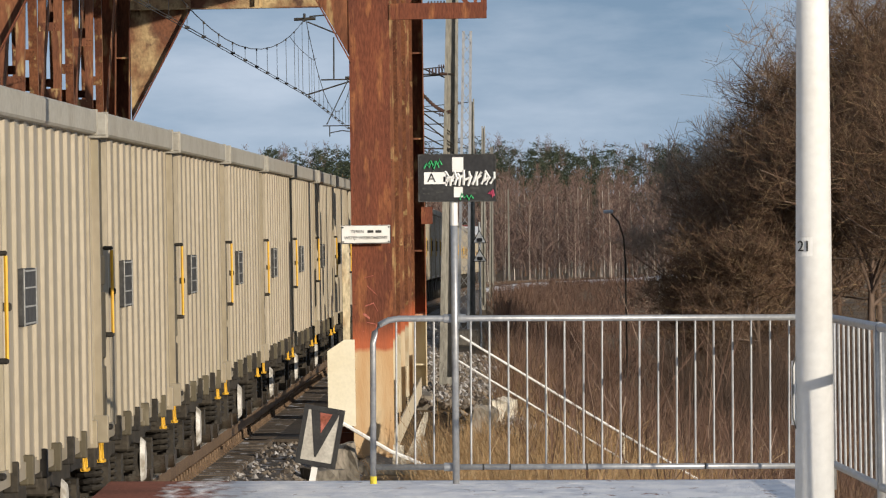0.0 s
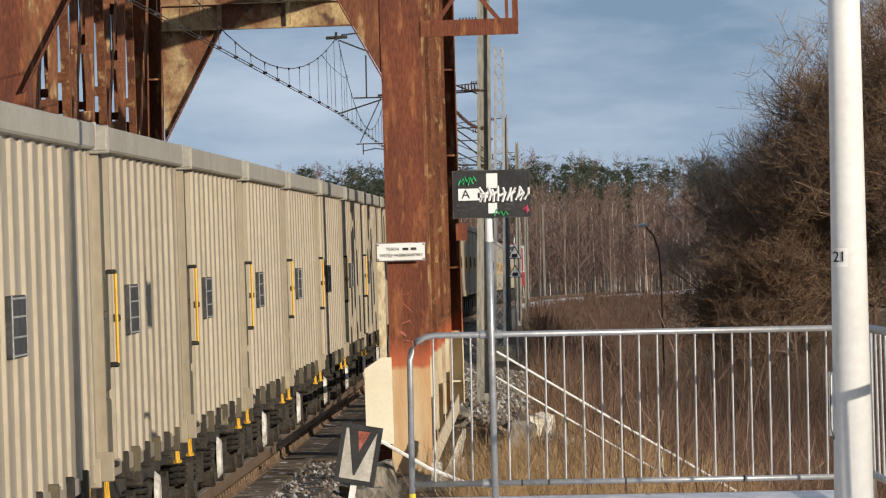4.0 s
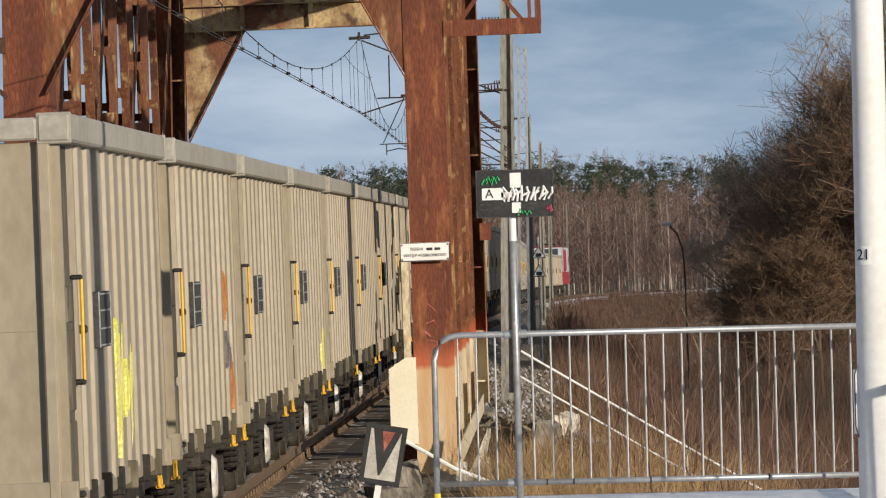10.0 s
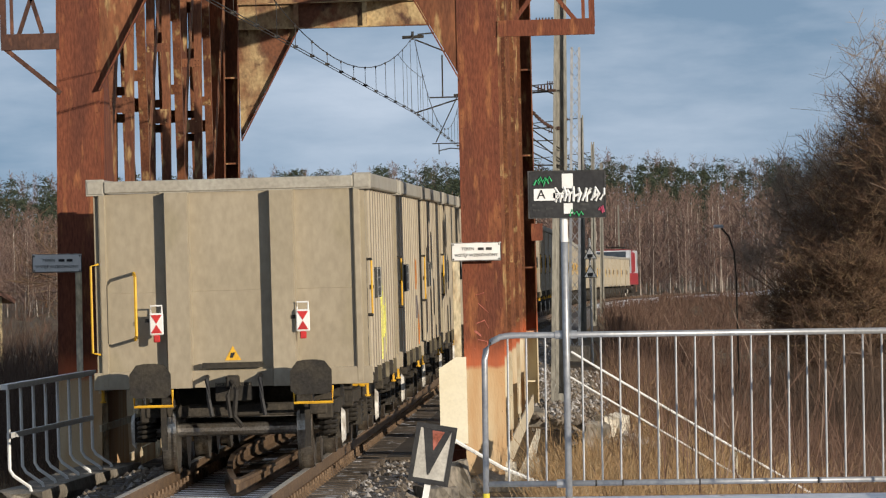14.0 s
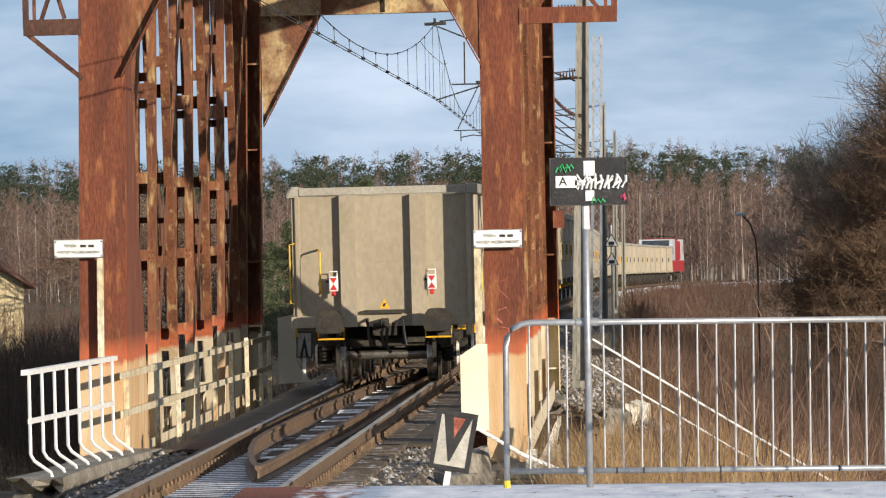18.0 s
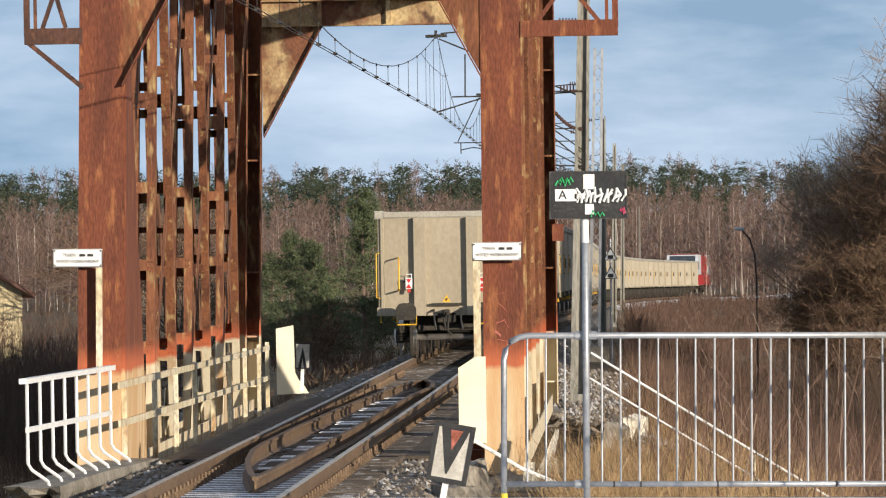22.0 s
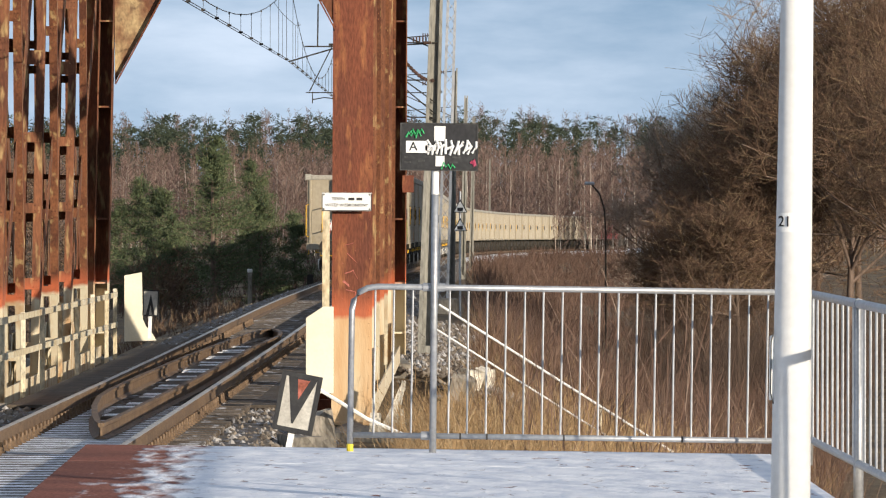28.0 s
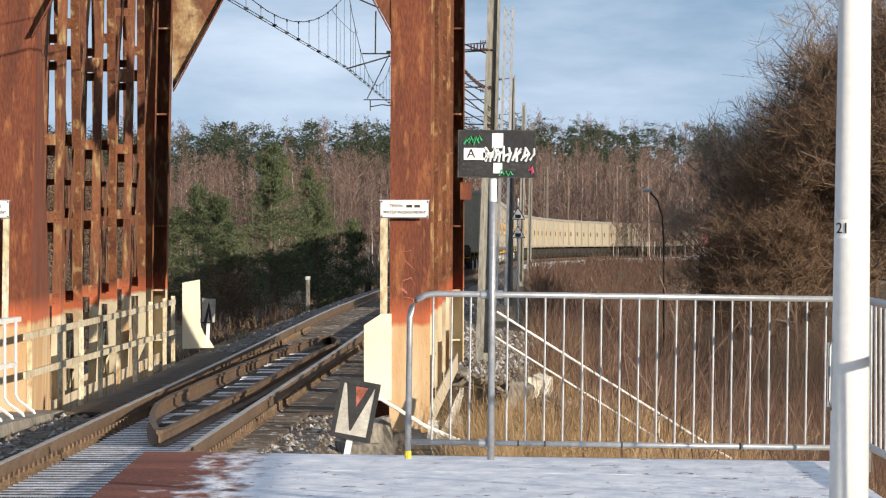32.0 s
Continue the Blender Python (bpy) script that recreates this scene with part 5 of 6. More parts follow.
build_gradient_signs()
for x, y, s in ((-4.4, 239.0, 0.14), (-2.75, 270.0, 0.24)):
    bm = bmesh.new()
    z = max(ground_z(x, y), steel_z(y) - 0.55)
    box(bm, x - s / 2, y, ground_z(x, y) - 0.1, x + s / 2, y + 0.12, -0.82 if s < 0.2 else -1.3, bevel=0.02)
    st = tagged(part("distance_stone", bm, DARKSTEEL if s > 0.2 else CONCRETE), "small dark marker post beside the track" if s > 0.2 else "small grey marker stone with a white cap beside the track", "marker stone")
    if s < 0.2:
        part("cap", boxes((x - s * 0.6, y - 0.02, -0.9, x + s * 0.6, y + 0.14, -0.78), bevel=0.02), SIGNWHITE, st)


# ---- bridge ----
def banded(name, upper, lower, band, z0, z1):
    """Two paints on one steelwork with a primer band between them, at set heights, edges uneven."""
    m = upper.copy()
    m.name = name
    nt = m.node_tree
    bsdf = nt.nodes["Principled BSDF"]
    up = bsdf.inputs["Base Color"].links[0].from_socket
    geo = nt.nodes.new("ShaderNodeNewGeometry")
    sep = nt.nodes.new("ShaderNodeSeparateXYZ")
    nt.links.new(geo.outputs["Position"], sep.inputs[0])
    nz = nt.nodes.new("ShaderNodeTexNoise")
    nz.inputs["Scale"].default_value, nz.inputs["Detail"].default_value = 5.0, 6.0
    nt.links.new(geo.outputs["Position"], nz.inputs["Vector"])
    add = nt.nodes.new("ShaderNodeMath")
    add.operation = "MULTIPLY_ADD"
    add.inputs[1].default_value = 0.16
    nt.links.new(nz.outputs["Fac"], add.inputs[0])
    nt.links.new(sep.outputs["Z"], add.inputs[2])

    def step(a, b):
        a, b = 1.725 + (a - 1.725) * 1.045, 1.725 + (b - 1.725) * 1.045
        r = nt.nodes.new("ShaderNodeMapRange")
        r.inputs["From Min"].default_value, r.inputs["From Max"].default_value = a + 0.08, b + 0.08
        nt.links.new(add.outputs[0], r.inputs["Value"])
        return r.outputs[0]

    def blotch(c1, c2, scale):
        n = nt.nodes.new("ShaderNodeTexNoise")
        n.inputs["Scale"].default_value, n.inputs["Detail"].default_value = scale, 6.0
        mp = nt.nodes.new("ShaderNodeMapping")
        mp.inputs["Scale"].default_value = (1.6, 1.6, 0.35)
        nt.links.new(geo.outputs["Position"], mp.inputs["Vector"])
        nt.links.new(mp.outputs["Vector"], n.inputs["Vector"])
        r = nt.nodes.new("ShaderNodeValToRGB")
        r.color_ramp.elements[0].position, r.color_ramp.elements[1].position = 0.45, 0.68
        r.color_ramp.elements[0].color, r.color_ramp.elements[1].color = (*c1, 1), (*c2, 1)
        nt.links.new(n.outputs["Fac"], r.inputs["Fac"])
        return r.outputs["Color"]

    x1 = nt.nodes.new("ShaderNodeMixRGB")
    nt.links.new(step(z0 - 0.03, z0 + 0.03), x1.inputs["Fac"])
    nt.links.new(blotch(*lower), x1.inputs["Color1"])
    nt.links.new(blotch(*band), x1.inputs["Color2"])
    x2 = nt.nodes.new("ShaderNodeMixRGB")
    nt.links.new(step(z1 - 0.1, z1 + 0.15), x2.inputs["Fac"])
    nt.links.new(x1.outputs["Color"], x2.inputs["Color1"])
    nt.links.new(up, x2.inputs["Color2"])
    nt.links.new(x2.outputs["Color"], bsdf.inputs["Base Color"])
    return m


LOWPAINT = ((0.62, 0.55, 0.40), (0.42, 0.26, 0.13), 2.0)
PRIMER = ((0.47, 0.12, 0.05), (0.34, 0.10, 0.05), 3.0)
POSTMAT = banded("rusty end post steel", RUST, ((0.52, 0.33, 0.17), (0.60, 0.48, 0.31), 2.0), PRIMER, 0.24, 0.42)
LACEMAT = banded("rusty lattice steel", RUST_PALE, LOWPAINT, PRIMER, 0.22, 0.40)
B0, B1, SHIFT = 87.0, 123.0, 0.35
# the portals and brackets are drawn for 87 m and stand a little further off
SPREAD = Matrix.Translation((0, 0, 1.725)) @ Matrix.Scale(1.045, 4) @ Matrix.Translation((0, 0, -1.725))


def bx(y):
    return SHIFT * (y - B0) / (B1 - B0)


def thing_part(name, parent, label):
    ob = new(name)
    ob.empty_display_size = 0.2
    ob.parent = parent
    return tagged(ob, label)


STATIONS = (99.6, 108.8, 118.1)
FRONT_RUNGS = ((5.72, 5.9), (4.67, 4.8), (3.61, 3.82), (2.46, 2.61), (1.41, 1.56), (0.28, 0.45), (-0.66, -0.5))
BACK_RUNGS = ((5.55, 5.72), (4.8, 4.97), (3.85, 3.97), (3.48, 3.6), (2.32, 2.46), (1.92, 2.0), (1.28, 1.41), (-0.1, 0.05))
DIAG_FRONT = ((5.2, 5.36), (4.1, 4.25), (1.3, 1.46), (0.1, 0.26), (-0.7, -0.55))
DIAG_BACK = ((5.36, 5.55), (3.68, 3.87), (2.48, 2.64), (1.92, 2.0), (1.46, 1.6), (0.28, 0.42))


def leant(bm, kx, ky=0.0):
    """Leans steelwork over with height, out of plumb across (kx) and along (ky) the bridge."""
    for v in bm.verts:
        h = v.co.z - 1.7
        v.co.x += kx * h
        v.co.y += ky * h
    return bm


def ladder(name, label, bridge, x, y, zb, zt, front, back, kx, ky=0.0):
    """A built-up member: two channels with batten plates before and behind."""
    u = thing_part(name, bridge, label)
    for sd in (-1, 1):
        part("channel", leant(channel((x + sd * 0.175, y + 0.15, zb), (x + sd * 0.175, y + 0.15, zt), 0.118, 0.3, 0.014, -sd, (0, 1, 0)), kx, ky), LACEMAT, u)
    for rungs, yy in ((front, y - 0.013), (back, y + 0.301)):
        for z0, z1 in rungs:
            part("batten_plate", leant(boxes((x - 0.16, yy, z0, x + 0.16, yy + 0.012, z1)), kx, ky), LACEMAT, u)
    bm = bmesh.new()
    for z0, z1 in front:
        for sx in (-0.135, -0.085, 0.085, 0.135):
            for z in (z0 + 0.035, z1 - 0.035):
                bmesh.ops.create_icosphere(bm, subdivisions=1, radius=0.012, matrix=Matrix.Translation((x + sx, y - 0.014, z)))
    tagged(part("rivets", leant(bm, kx, ky), LACEMAT, u), kind="stuff")
    return u


def build_truss(x0, slope, kx, width, bridge):
    """One side truss: box end post, chords, built-up uprights and raking members. x0: its middle at the near end."""
    zb, zt, ya, yb = -1.12, 6.9, 91.0, 128.5

    def mid(y):
        return x0 + slope * (y - ya)

    lo, hi = x0 - width / 2, x0 + width / 2
    p = part("end_post", leant(boxes((lo, ya, zb, hi, ya + 0.02, zt)), kx), POSTMAT, bridge, "rusty riveted box post, cream painted at its foot")
    for q in ((lo + 0.05, ya + 0.02, lo + 0.07, ya + 0.58), (hi - 0.05, ya + 0.02, hi - 0.03, ya + 0.58), (lo, ya + 0.58, hi, ya + 0.6)):
        part("post_plate", leant(boxes((q[0], q[1], zb, q[2], q[3], zt)), kx), POSTMAT, p)
    bm = bmesh.new()
    for z in [zb + 0.1 + 0.16 * k for k in range(49)]:
        for x in (lo + 0.035, hi - 0.035):
            bmesh.ops.create_icosphere(bm, subdivisions=1, radius=0.009, matrix=Matrix.Translation((x, ya, z)))
    tagged(part("rivets", leant(bm, kx), POSTMAT, p), kind="stuff")
    part("foot_plate", leant(boxes((lo - 0.06, ya - 0.1, zb - 0.04, hi + 0.06, ya + 0.7, zb)), kx), POSTMAT, p)
    # far end post: an open double recess between three flanges
    m = mid(yb)
    f = thing_part("far_post", bridge, "far end post of flanges round open recesses")
    for xa, xb2, y0, y1 in ((m - 0.26, m - 0.24, yb, yb + 0.5), (m + 0.045, m + 0.065, yb, yb + 0.5), (m + 0.29, m + 0.31, yb - 0.04, yb + 0.5)):
        part("flange", leant(boxes((xa, y0, zb, xb2, y1, zt)), kx), LACEMAT, f)
    part("web", leant(boxes((m - 0.24, yb + 0.42, zb, m + 0.29, yb + 0.44, zt)), kx), LACEMAT, f)
    for z in (-0.75, 0.12, 1.24, 3.2, 4.7):
        part("stiffener", leant(boxes((m + 0.067, yb + 0.02, z, m + 0.288, yb + 0.42, z + 0.03)), kx), LACEMAT, f)
    part("foot_panel", leant(boxes((m + 0.068, yb + 0.3, zb, m + 0.287, yb + 0.32, 0.04)), kx), LACEMAT, f)
    for z0, z1, nm in ((zb - 0.14, zb + 0.16, "bottom_chord"), (zt - 0.4, zt, "top_chord")):
        bm = bmesh.new()
        for sd in (-0.2, 0.2):
            bar(bm, (x0 + sd, ya + 0.6, (z0 + z1) / 2), (m + sd, yb, (z0 + z1) / 2), 0.02, z1 - z0)
        part(nm, leant(bm, kx), LACEMAT if nm[0] == "b" else RUST, bridge)
    for y in STATIONS:
        ladder("upright", "riveted double-channel upright with batten plates", bridge, mid(y), y, zb, zt, FRONT_RUNGS, BACK_RUNGS, kx)
        for sd in (-1, 1):
            bm = bmesh.new()
            prism(bm, [(y - 0.55, zb + 0.15), (y + 0.9, zb + 0.15), (y + 0.55, zb + 0.75), (y - 0.2, zb + 0.75)], "x", mid(y) + sd * 0.2, mid(y) + sd * 0.212)
            part("panel_gusset", leant(bm, kx), LACEMAT, bridge)
    for y in (103.9, 113.4, 122.7):
        ladder("raking_member", "riveted raking member of two channels", bridge, mid(y), y, zb + 0.1, zt - 0.1, DIAG_FRONT, DIAG_BACK, kx, -0.6)
    # broad flat diagonals crossing in the panels
    stops = (ya + 0.6,) + STATIONS + (yb,)
    for y0, y1 in list(zip(stops[:-1], stops[1:]))[0 if x0 < -3 else 1:]:
        for sd in (-0.1, 0.1):
            bm = bmesh.new()
            a, b = (zt - 0.3, zb + 0.3) if sd < 0 else (zb + 0.3, zt - 0.3)
            bar(bm, (mid(y0) + sd, y0 + 0.3, a), (mid(y1) + sd, y1 - 0.1, b), 0.4, 0.014, up=(1, 0, 0))
            part("flat_diagonal", leant(bm, kx), LACEMAT, bridge, "broad flat diagonal plate")


FLAKED = mat("cream paint flaking off rust", (0.42, 0.31, 0.16), (0.15, 0.06, 0.03), 1.8, 0.8, 0.0, 0.2, 24, (1, 1, 0.7), (0.09, 0.045, 0.03), speck=0.25, lo=0.42, hi=0.6)


def build_portal(y, bridge):
    steel = FLAKED if y > 100 else RUST_PALE
    o, rz = bx(y), steel_z(y)
    bm = bmesh.new()
    box(bm, -4.88 + o, y + 0.05, rz + 6.2, -0.58 + o, y + 0.07, rz + 6.9)
    box(bm, -4.88 + o, y - 0.08, rz + 6.18, -0.58 + o, y + 0.2, rz + 6.2)
    box(bm, -4.88 + o, y - 0.08, rz + 6.6, -0.58 + o, y + 0.2, rz + 6.62)
    for x in (-3.9, -2.75, -1.6):
        box(bm, x + o - 0.04, y - 0.06, rz + 6.2, x + o + 0.04, y + 0.05, rz + 6.6)
    part("portal_beam", bm, steel, bridge, "plate portal beam, flaking yellow over rust")
    for x, s in ((-4.88 + o, 1), (-0.58 + o, -1)):
        bm = bmesh.new()
        prism(bm, [(x, rz + 4.35), (x + s * 1.0, rz + 6.18), (x, rz + 6.18)], "y", y + 0.1, y + 0.115)
        k = part("knee_plate", bm, steel, bridge, "triangular knee plate")
        bm = bmesh.new()
        bar(bm, (x + s * 0.01, y + 0.1, rz + 4.33), (x + s * 1.01, y + 0.1, rz + 6.18), 0.26, 0.016, up=(-s, 0, 0.6))
        part("knee_flange", bm, RUST, k)


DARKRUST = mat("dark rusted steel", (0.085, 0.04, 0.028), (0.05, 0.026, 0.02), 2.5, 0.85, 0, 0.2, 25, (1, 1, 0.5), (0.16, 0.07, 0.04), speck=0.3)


def build_bridge():
    b = thing("truss_bridge", Matrix(), "rusty riveted steel truss railway bridge, cream painted near the deck", "bridge")
    for y in (B0, B1):
        build_portal(y, b)
    # outer walkway brackets at both near posts
    rz = steel_z(B0)
    for x, s, reach in ((-5.33, -1, 0.69), (-0.12, 1, 1.14)):
        zc = rz + 4.93
        bm = bmesh.new()
        bar(bm, (x, B0 + 0.1, zc), (x + s * reach, B0 + 0.1, zc), 0.12, 0.19)
        # the left bracket is coloured darker than the right one
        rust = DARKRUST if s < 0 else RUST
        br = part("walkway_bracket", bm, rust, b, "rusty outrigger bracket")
        bm = bmesh.new()
        bar(bm, (x + s * (reach - 0.03), B0 + 0.1, zc), (x + s * (reach - 0.03), B0 + 0.1, zc + 1.3), 0.07)
        bar(bm, (x + s * (reach - 0.13), B0 + 0.12, zc), (x + s * (reach - 0.13), B0 + 0.12, zc + 1.3), 0.04)
        bar(bm, (x + s * (reach - 0.2), B0 + 0.1, zc + 0.05), (x + s * (reach * 0.42), B0 + 0.1, zc + 0.62), 0.05)
        bar(bm, (x + s * 0.2, B0 + 0.1, zc + 0.1), (x + s * (reach * 0.5), B0 + 0.1, zc + 0.6), 0.05)
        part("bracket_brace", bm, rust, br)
        if s < 0:
            bm = bmesh.new()
            bar(bm, (x + s * (reach - 0.05), B0 + 0.1, zc - 0.08), (x, B0 + 0.1, zc - 0.62), 0.055)
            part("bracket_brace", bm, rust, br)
    # deck timbers, cross girders
    for k in range(7):
        bm = bmesh.new()
        y = B0 + 1 + k * 5.8
        box(bm, -4.9 + bx(y), y - 0.12, steel_z(y) - 0.75, -0.56 + bx(y), y + 0.12, steel_z(y) - 0.36)
        part("cross_girder", bm, RUST, b)
    for ob in list(b.children):
        ob.matrix_basis = SPREAD @ ob.matrix_basis
    build_truss(-5.395, 0.0075, 0.0205, 0.54, b)
    build_truss(-0.405, 0.0125, 0.004, 0.50, b)
    # dark web plate behind the near end post
    bm = bmesh.new()
    prism(bm, [(91.6, -1.1), (97.2, -1.1), (96.4, -0.2), (92.0, 4.6), (91.6, 4.6)], "x", -5.13, -5.11)
    part("end_web", leant(bm, 0.0205), POSTMAT, b, "dark rusty web plate, cream below")
    part("bracket_plate", boxes((0.3, 128.3, 1.72, 0.5, 128.34, 2.02)), RUST, b)
    # guard rails on both trusses
    for z0, z1 in ((0.033, -0.044), (-0.439, -0.561)):
        bm = bmesh.new()
        bar(bm, (-5.142, 90.2, z0), (-4.627, 126.8, z1), 0.03, 0.085)
        part("guard_rail", bm, CREAM, b, "cream painted flat guard rail")
        bm = bmesh.new()
        bar(bm, (-0.68, 91.7, z0), (-0.2, 126.8, z1), 0.03, 0.085)
        part("guard_rail", bm, CREAM, b, "cream painted flat guard rail")
    for y in (91.4, 97.2, 101.6, 106.0, 110.4, 114.9, 119.4, 123.8, 126.6):
        x = -5.17 + 0.0141 * (y - 91)
        part("rail_post", boxes((x - 0.02, y - 0.04, -1.2, x + 0.05, y + 0.03, 0.06), bevel=0.006), CREAM, b)
    return b


bridge = build_bridge()


def build_wing_rail(a, b, n, label):
    """Flared end railing from a to b whose bars bend towards the track at the foot."""
    a, b = Vector(a), Vector(b)
    r = thing("wing_railing", Matrix.Translation(a), label, "railing")
    d = b - a
    bm = bmesh.new()
    bar(bm, (0, -0.1, 1.15), d + Vector((0, 0.1, 1.15)), 0.09, 0.06)
    part("top_bar", bm, SIGNWHITE, r)
    bm = bmesh.new()
    bar(bm, (0.02, 0.1, 0.6), d * 0.97 + Vector((0.02, 0, 0.6)), 0.03, 0.06)
    part("middle_bar", bm, SIGNWHITE, r)
    for k in range(n):
        q = d * ((k + 0.25) / (n - 0.6))
        bm = bmesh.new()
        tube(bm, [q + Vector(o) for o in ((0, 0, 1.13), (0, 0, 0.22), (0.04, 0, 0.15), (0.22, 0, 0.02), (0.24, 0, -0.05))], 0.021, 6)
        part("bar", bm, SIGNWHITE, r)
    return r


build_wing_rail((-5.74, 82.0, -0.9), (-5.24, 90.4, -0.9), 8, "white painted flared railing before the bridge post")


def build_wing_plate(name, pts, y, th, label):
    bm = bmesh.new()
    prism(bm, pts, "y", y, y + th)
    w = tagged(part(name, bm, PALE), label, "steel plate")
    return w


build_wing_plate("wing_plate", [(-0.92, -0.62), (-0.60, -0.62), (-0.60, 0.39), (-0.72, 0.39), (-0.92, 0.26)], 85.6, 0.03, "cream painted steel wing plate beside the bridge post")
build_wing_plate("wing_plate", [(-4.40, -0.80), (-3.86, -0.78), (-3.93, -0.66), (-4.03, -0.55), (-4.09, -0.42), (-4.105, 0.37), (-4.40, 0.315)], 124.0, 0.03, "cream painted curved wing plate at the bridge end")


# ---- signs on the bridge ----
def build_notice(x, z, y, roll):
    n = thing("warning_notice", pose(x, y, z, 0, roll, 0), "white enamel notice with two lines of faded black lettering", "sign", "notices on the bridge posts")
    part("plate", boxes((-0.295, 0, -0.11, 0.295, 0.012, 0.11), bevel=0.003), SIGNWHITE, n)
    part("border", boxes((-0.295, -0.002, 0.103, 0.295, 0.0, 0.108), (-0.295, -0.003, -0.108, 0.295, 0.0, -0.098), (-0.295, -0.003, -0.098, -0.285, 0, 0.098), (0.285, -0.003, -0.098, 0.295, 0, 0.098)), LABELGREY, n)
    text_part("lettering", "TEREN", 0.05, pose(-0.1, -0.0035, 0.035, 90, 0, 0), LABELGREY, n, sx=1.05)
    part("lettering_bar", boxes((0.02, -0.0035, 0.018, 0.09, -0.001, 0.05), (0.115, -0.0035, 0.018, 0.185, -0.001, 0.05)), LABELGREY, n)
    text_part("lettering", "WSTĘP WZBRONIONY", 0.05, pose(0, -0.0035, -0.04, 90, 0, 0), LABELGREY, n, sx=0.98)
    for bx_, bz in ((-0.27, 0.085), (0.27, 0.085), (-0.27, -0.085), (0.27, -0.085)):
        part("screw", rod(bmesh.new(), (bx_, -0.008, bz), (bx_, 0.0, bz), 0.01, n=8), DARKSTEEL, n)
    part("strap", boxes((0.215, 0.012, -1.36, 0.29, 0.05, -0.11)) if x < -3 else boxes((-0.285, 0.012, -1.3, -0.2, 0.05, -0.11)), CREAM, n, "pale weathered batten")
    return n


build_notice(-5.42, 1.61, B0 - 0.08, 0.7)
build_notice(-0.455, 1.61, B0 - 0.08, 0.2)
for pts in ([(0.0, -0.1), (0.02, 0.08), (0.1, 0.1), (0.12, 0.03), (0.04, 0.0), (0.14, -0.1)], [(0.02, -0.2), (0.1, -0.17), (0.14, -0.25), (0.06, -0.32), (0.0, -0.27)], [(0.0, -0.45), (0.03, -0.36), (0.12, -0.38), (0.13, -0.46)]):
    bm = bmesh.new()
    tube(bm, [(-0.5 + 1.2 * p[0], B0 + 0.1, 1.0 + 1.2 * p[1]) for p in pts], 0.024, 5)
    tagged(part("spray_tag", bm, GRAFRED), "faded red sprayed scrawl on the bridge post", "graffiti")


# the wings, notices and seats move out with the portals
for ob in list(scene.objects):
    if ob.parent is None and ob.name.split(".")[0] in ("wing_plate", "warning_notice", "spray_tag", "abutment", "broken_slab"):
        ob.matrix_basis = SPREAD @ ob.matrix_basis


# ---- vegetation ----
def quick_mesh(name, verts, quads, material, parent=None, label=""):
    """A mesh of loose quads from arrays."""
    me = bpy.data.meshes.new(name)
    n, f = len(verts), len(quads)
    me.vertices.add(n)
    me.vertices.foreach_set("co", np.asarray(verts, dtype=np.float32).ravel())
    me.loops.add(f * 4)
    me.loops.foreach_set("vertex_index", np.asarray(quads, dtype=np.int32).ravel())
    me.polygons.add(f)
    me.polygons.foreach_set("loop_start", np.arange(0, f * 4, 4, dtype=np.int32))
    me.update(calc_edges=True)
    me.materials.append(material)
    ob = new(name, me)
    if parent:
        ob.parent = parent
    if label:
        tagged(ob, label=label)
    return ob


def strips(p0, p1, w0, w1, rng):
    """Flat tapered strips from p0 to p1, each turned at random about its own axis."""
    d = p1 - p0
    d = d / (np.linalg.norm(d, axis=1, keepdims=True) + 1e-9)
    r = rng.normal(size=d.shape)
    s = np.cross(d, r)
    s /= np.linalg.norm(s, axis=1, keepdims=True) + 1e-9
    w0, w1 = np.broadcast_to(np.asarray(w0).reshape(-1, 1), (len(d), 1)) / 2, np.broadcast_to(np.asarray(w1).reshape(-1, 1), (len(d), 1)) / 2
    v = np.stack([p0 - s * w0, p0 + s * w0, p1 + s * w1, p1 - s * w1], axis=1).reshape(-1, 3)
    q = np.arange(len(v)).reshape(-1, 4)
    return v, q


def prisms(p0, p1, r0, r1):
    """Three-sided tapered rods."""
    d = p1 - p0
    d = d / (np.linalg.norm(d, axis=1, keepdims=True) + 1e-9)
    up = np.where(np.abs(d[:, 2:3]) > 0.9, np.array([[1.0, 0, 0]]), np.array([[0, 0, 1.0]]))
    a = np.cross(d, up)
    a /= np.linalg.norm(a, axis=1, keepdims=True) + 1e-9
    b = np.cross(d, a)
    r0, r1 = np.asarray(r0).reshape(-1, 1), np.asarray(r1).reshape(-1, 1)
    vs, qs, n = [], [], 5
    for k in range(n):
        c, s = math.cos(2 * math.pi * k / n), math.sin(2 * math.pi * k / n)
        vs.append(p0 + r0 * (c * a + s * b))
        vs.append(p1 + r1 * (c * a + s * b))
    v = np.stack(vs, axis=1)
    m = 2 * n
    base = (np.arange(len(d)) * m)[:, None, None]
    f = np.array([[2 * k, 2 * ((k + 1) % n), 2 * ((k + 1) % n) + 1, 2 * k + 1] for k in range(n)])[None]
    return v.reshape(-1, 3), (base + f).reshape(-1, 4)


def joined(chunks):
    vs, qs, n = [], [], 0
    for v, q in chunks:
        vs.append(v)
        qs.append(q + n)
        n += len(v)
    return np.concatenate(vs), np.concatenate(qs)


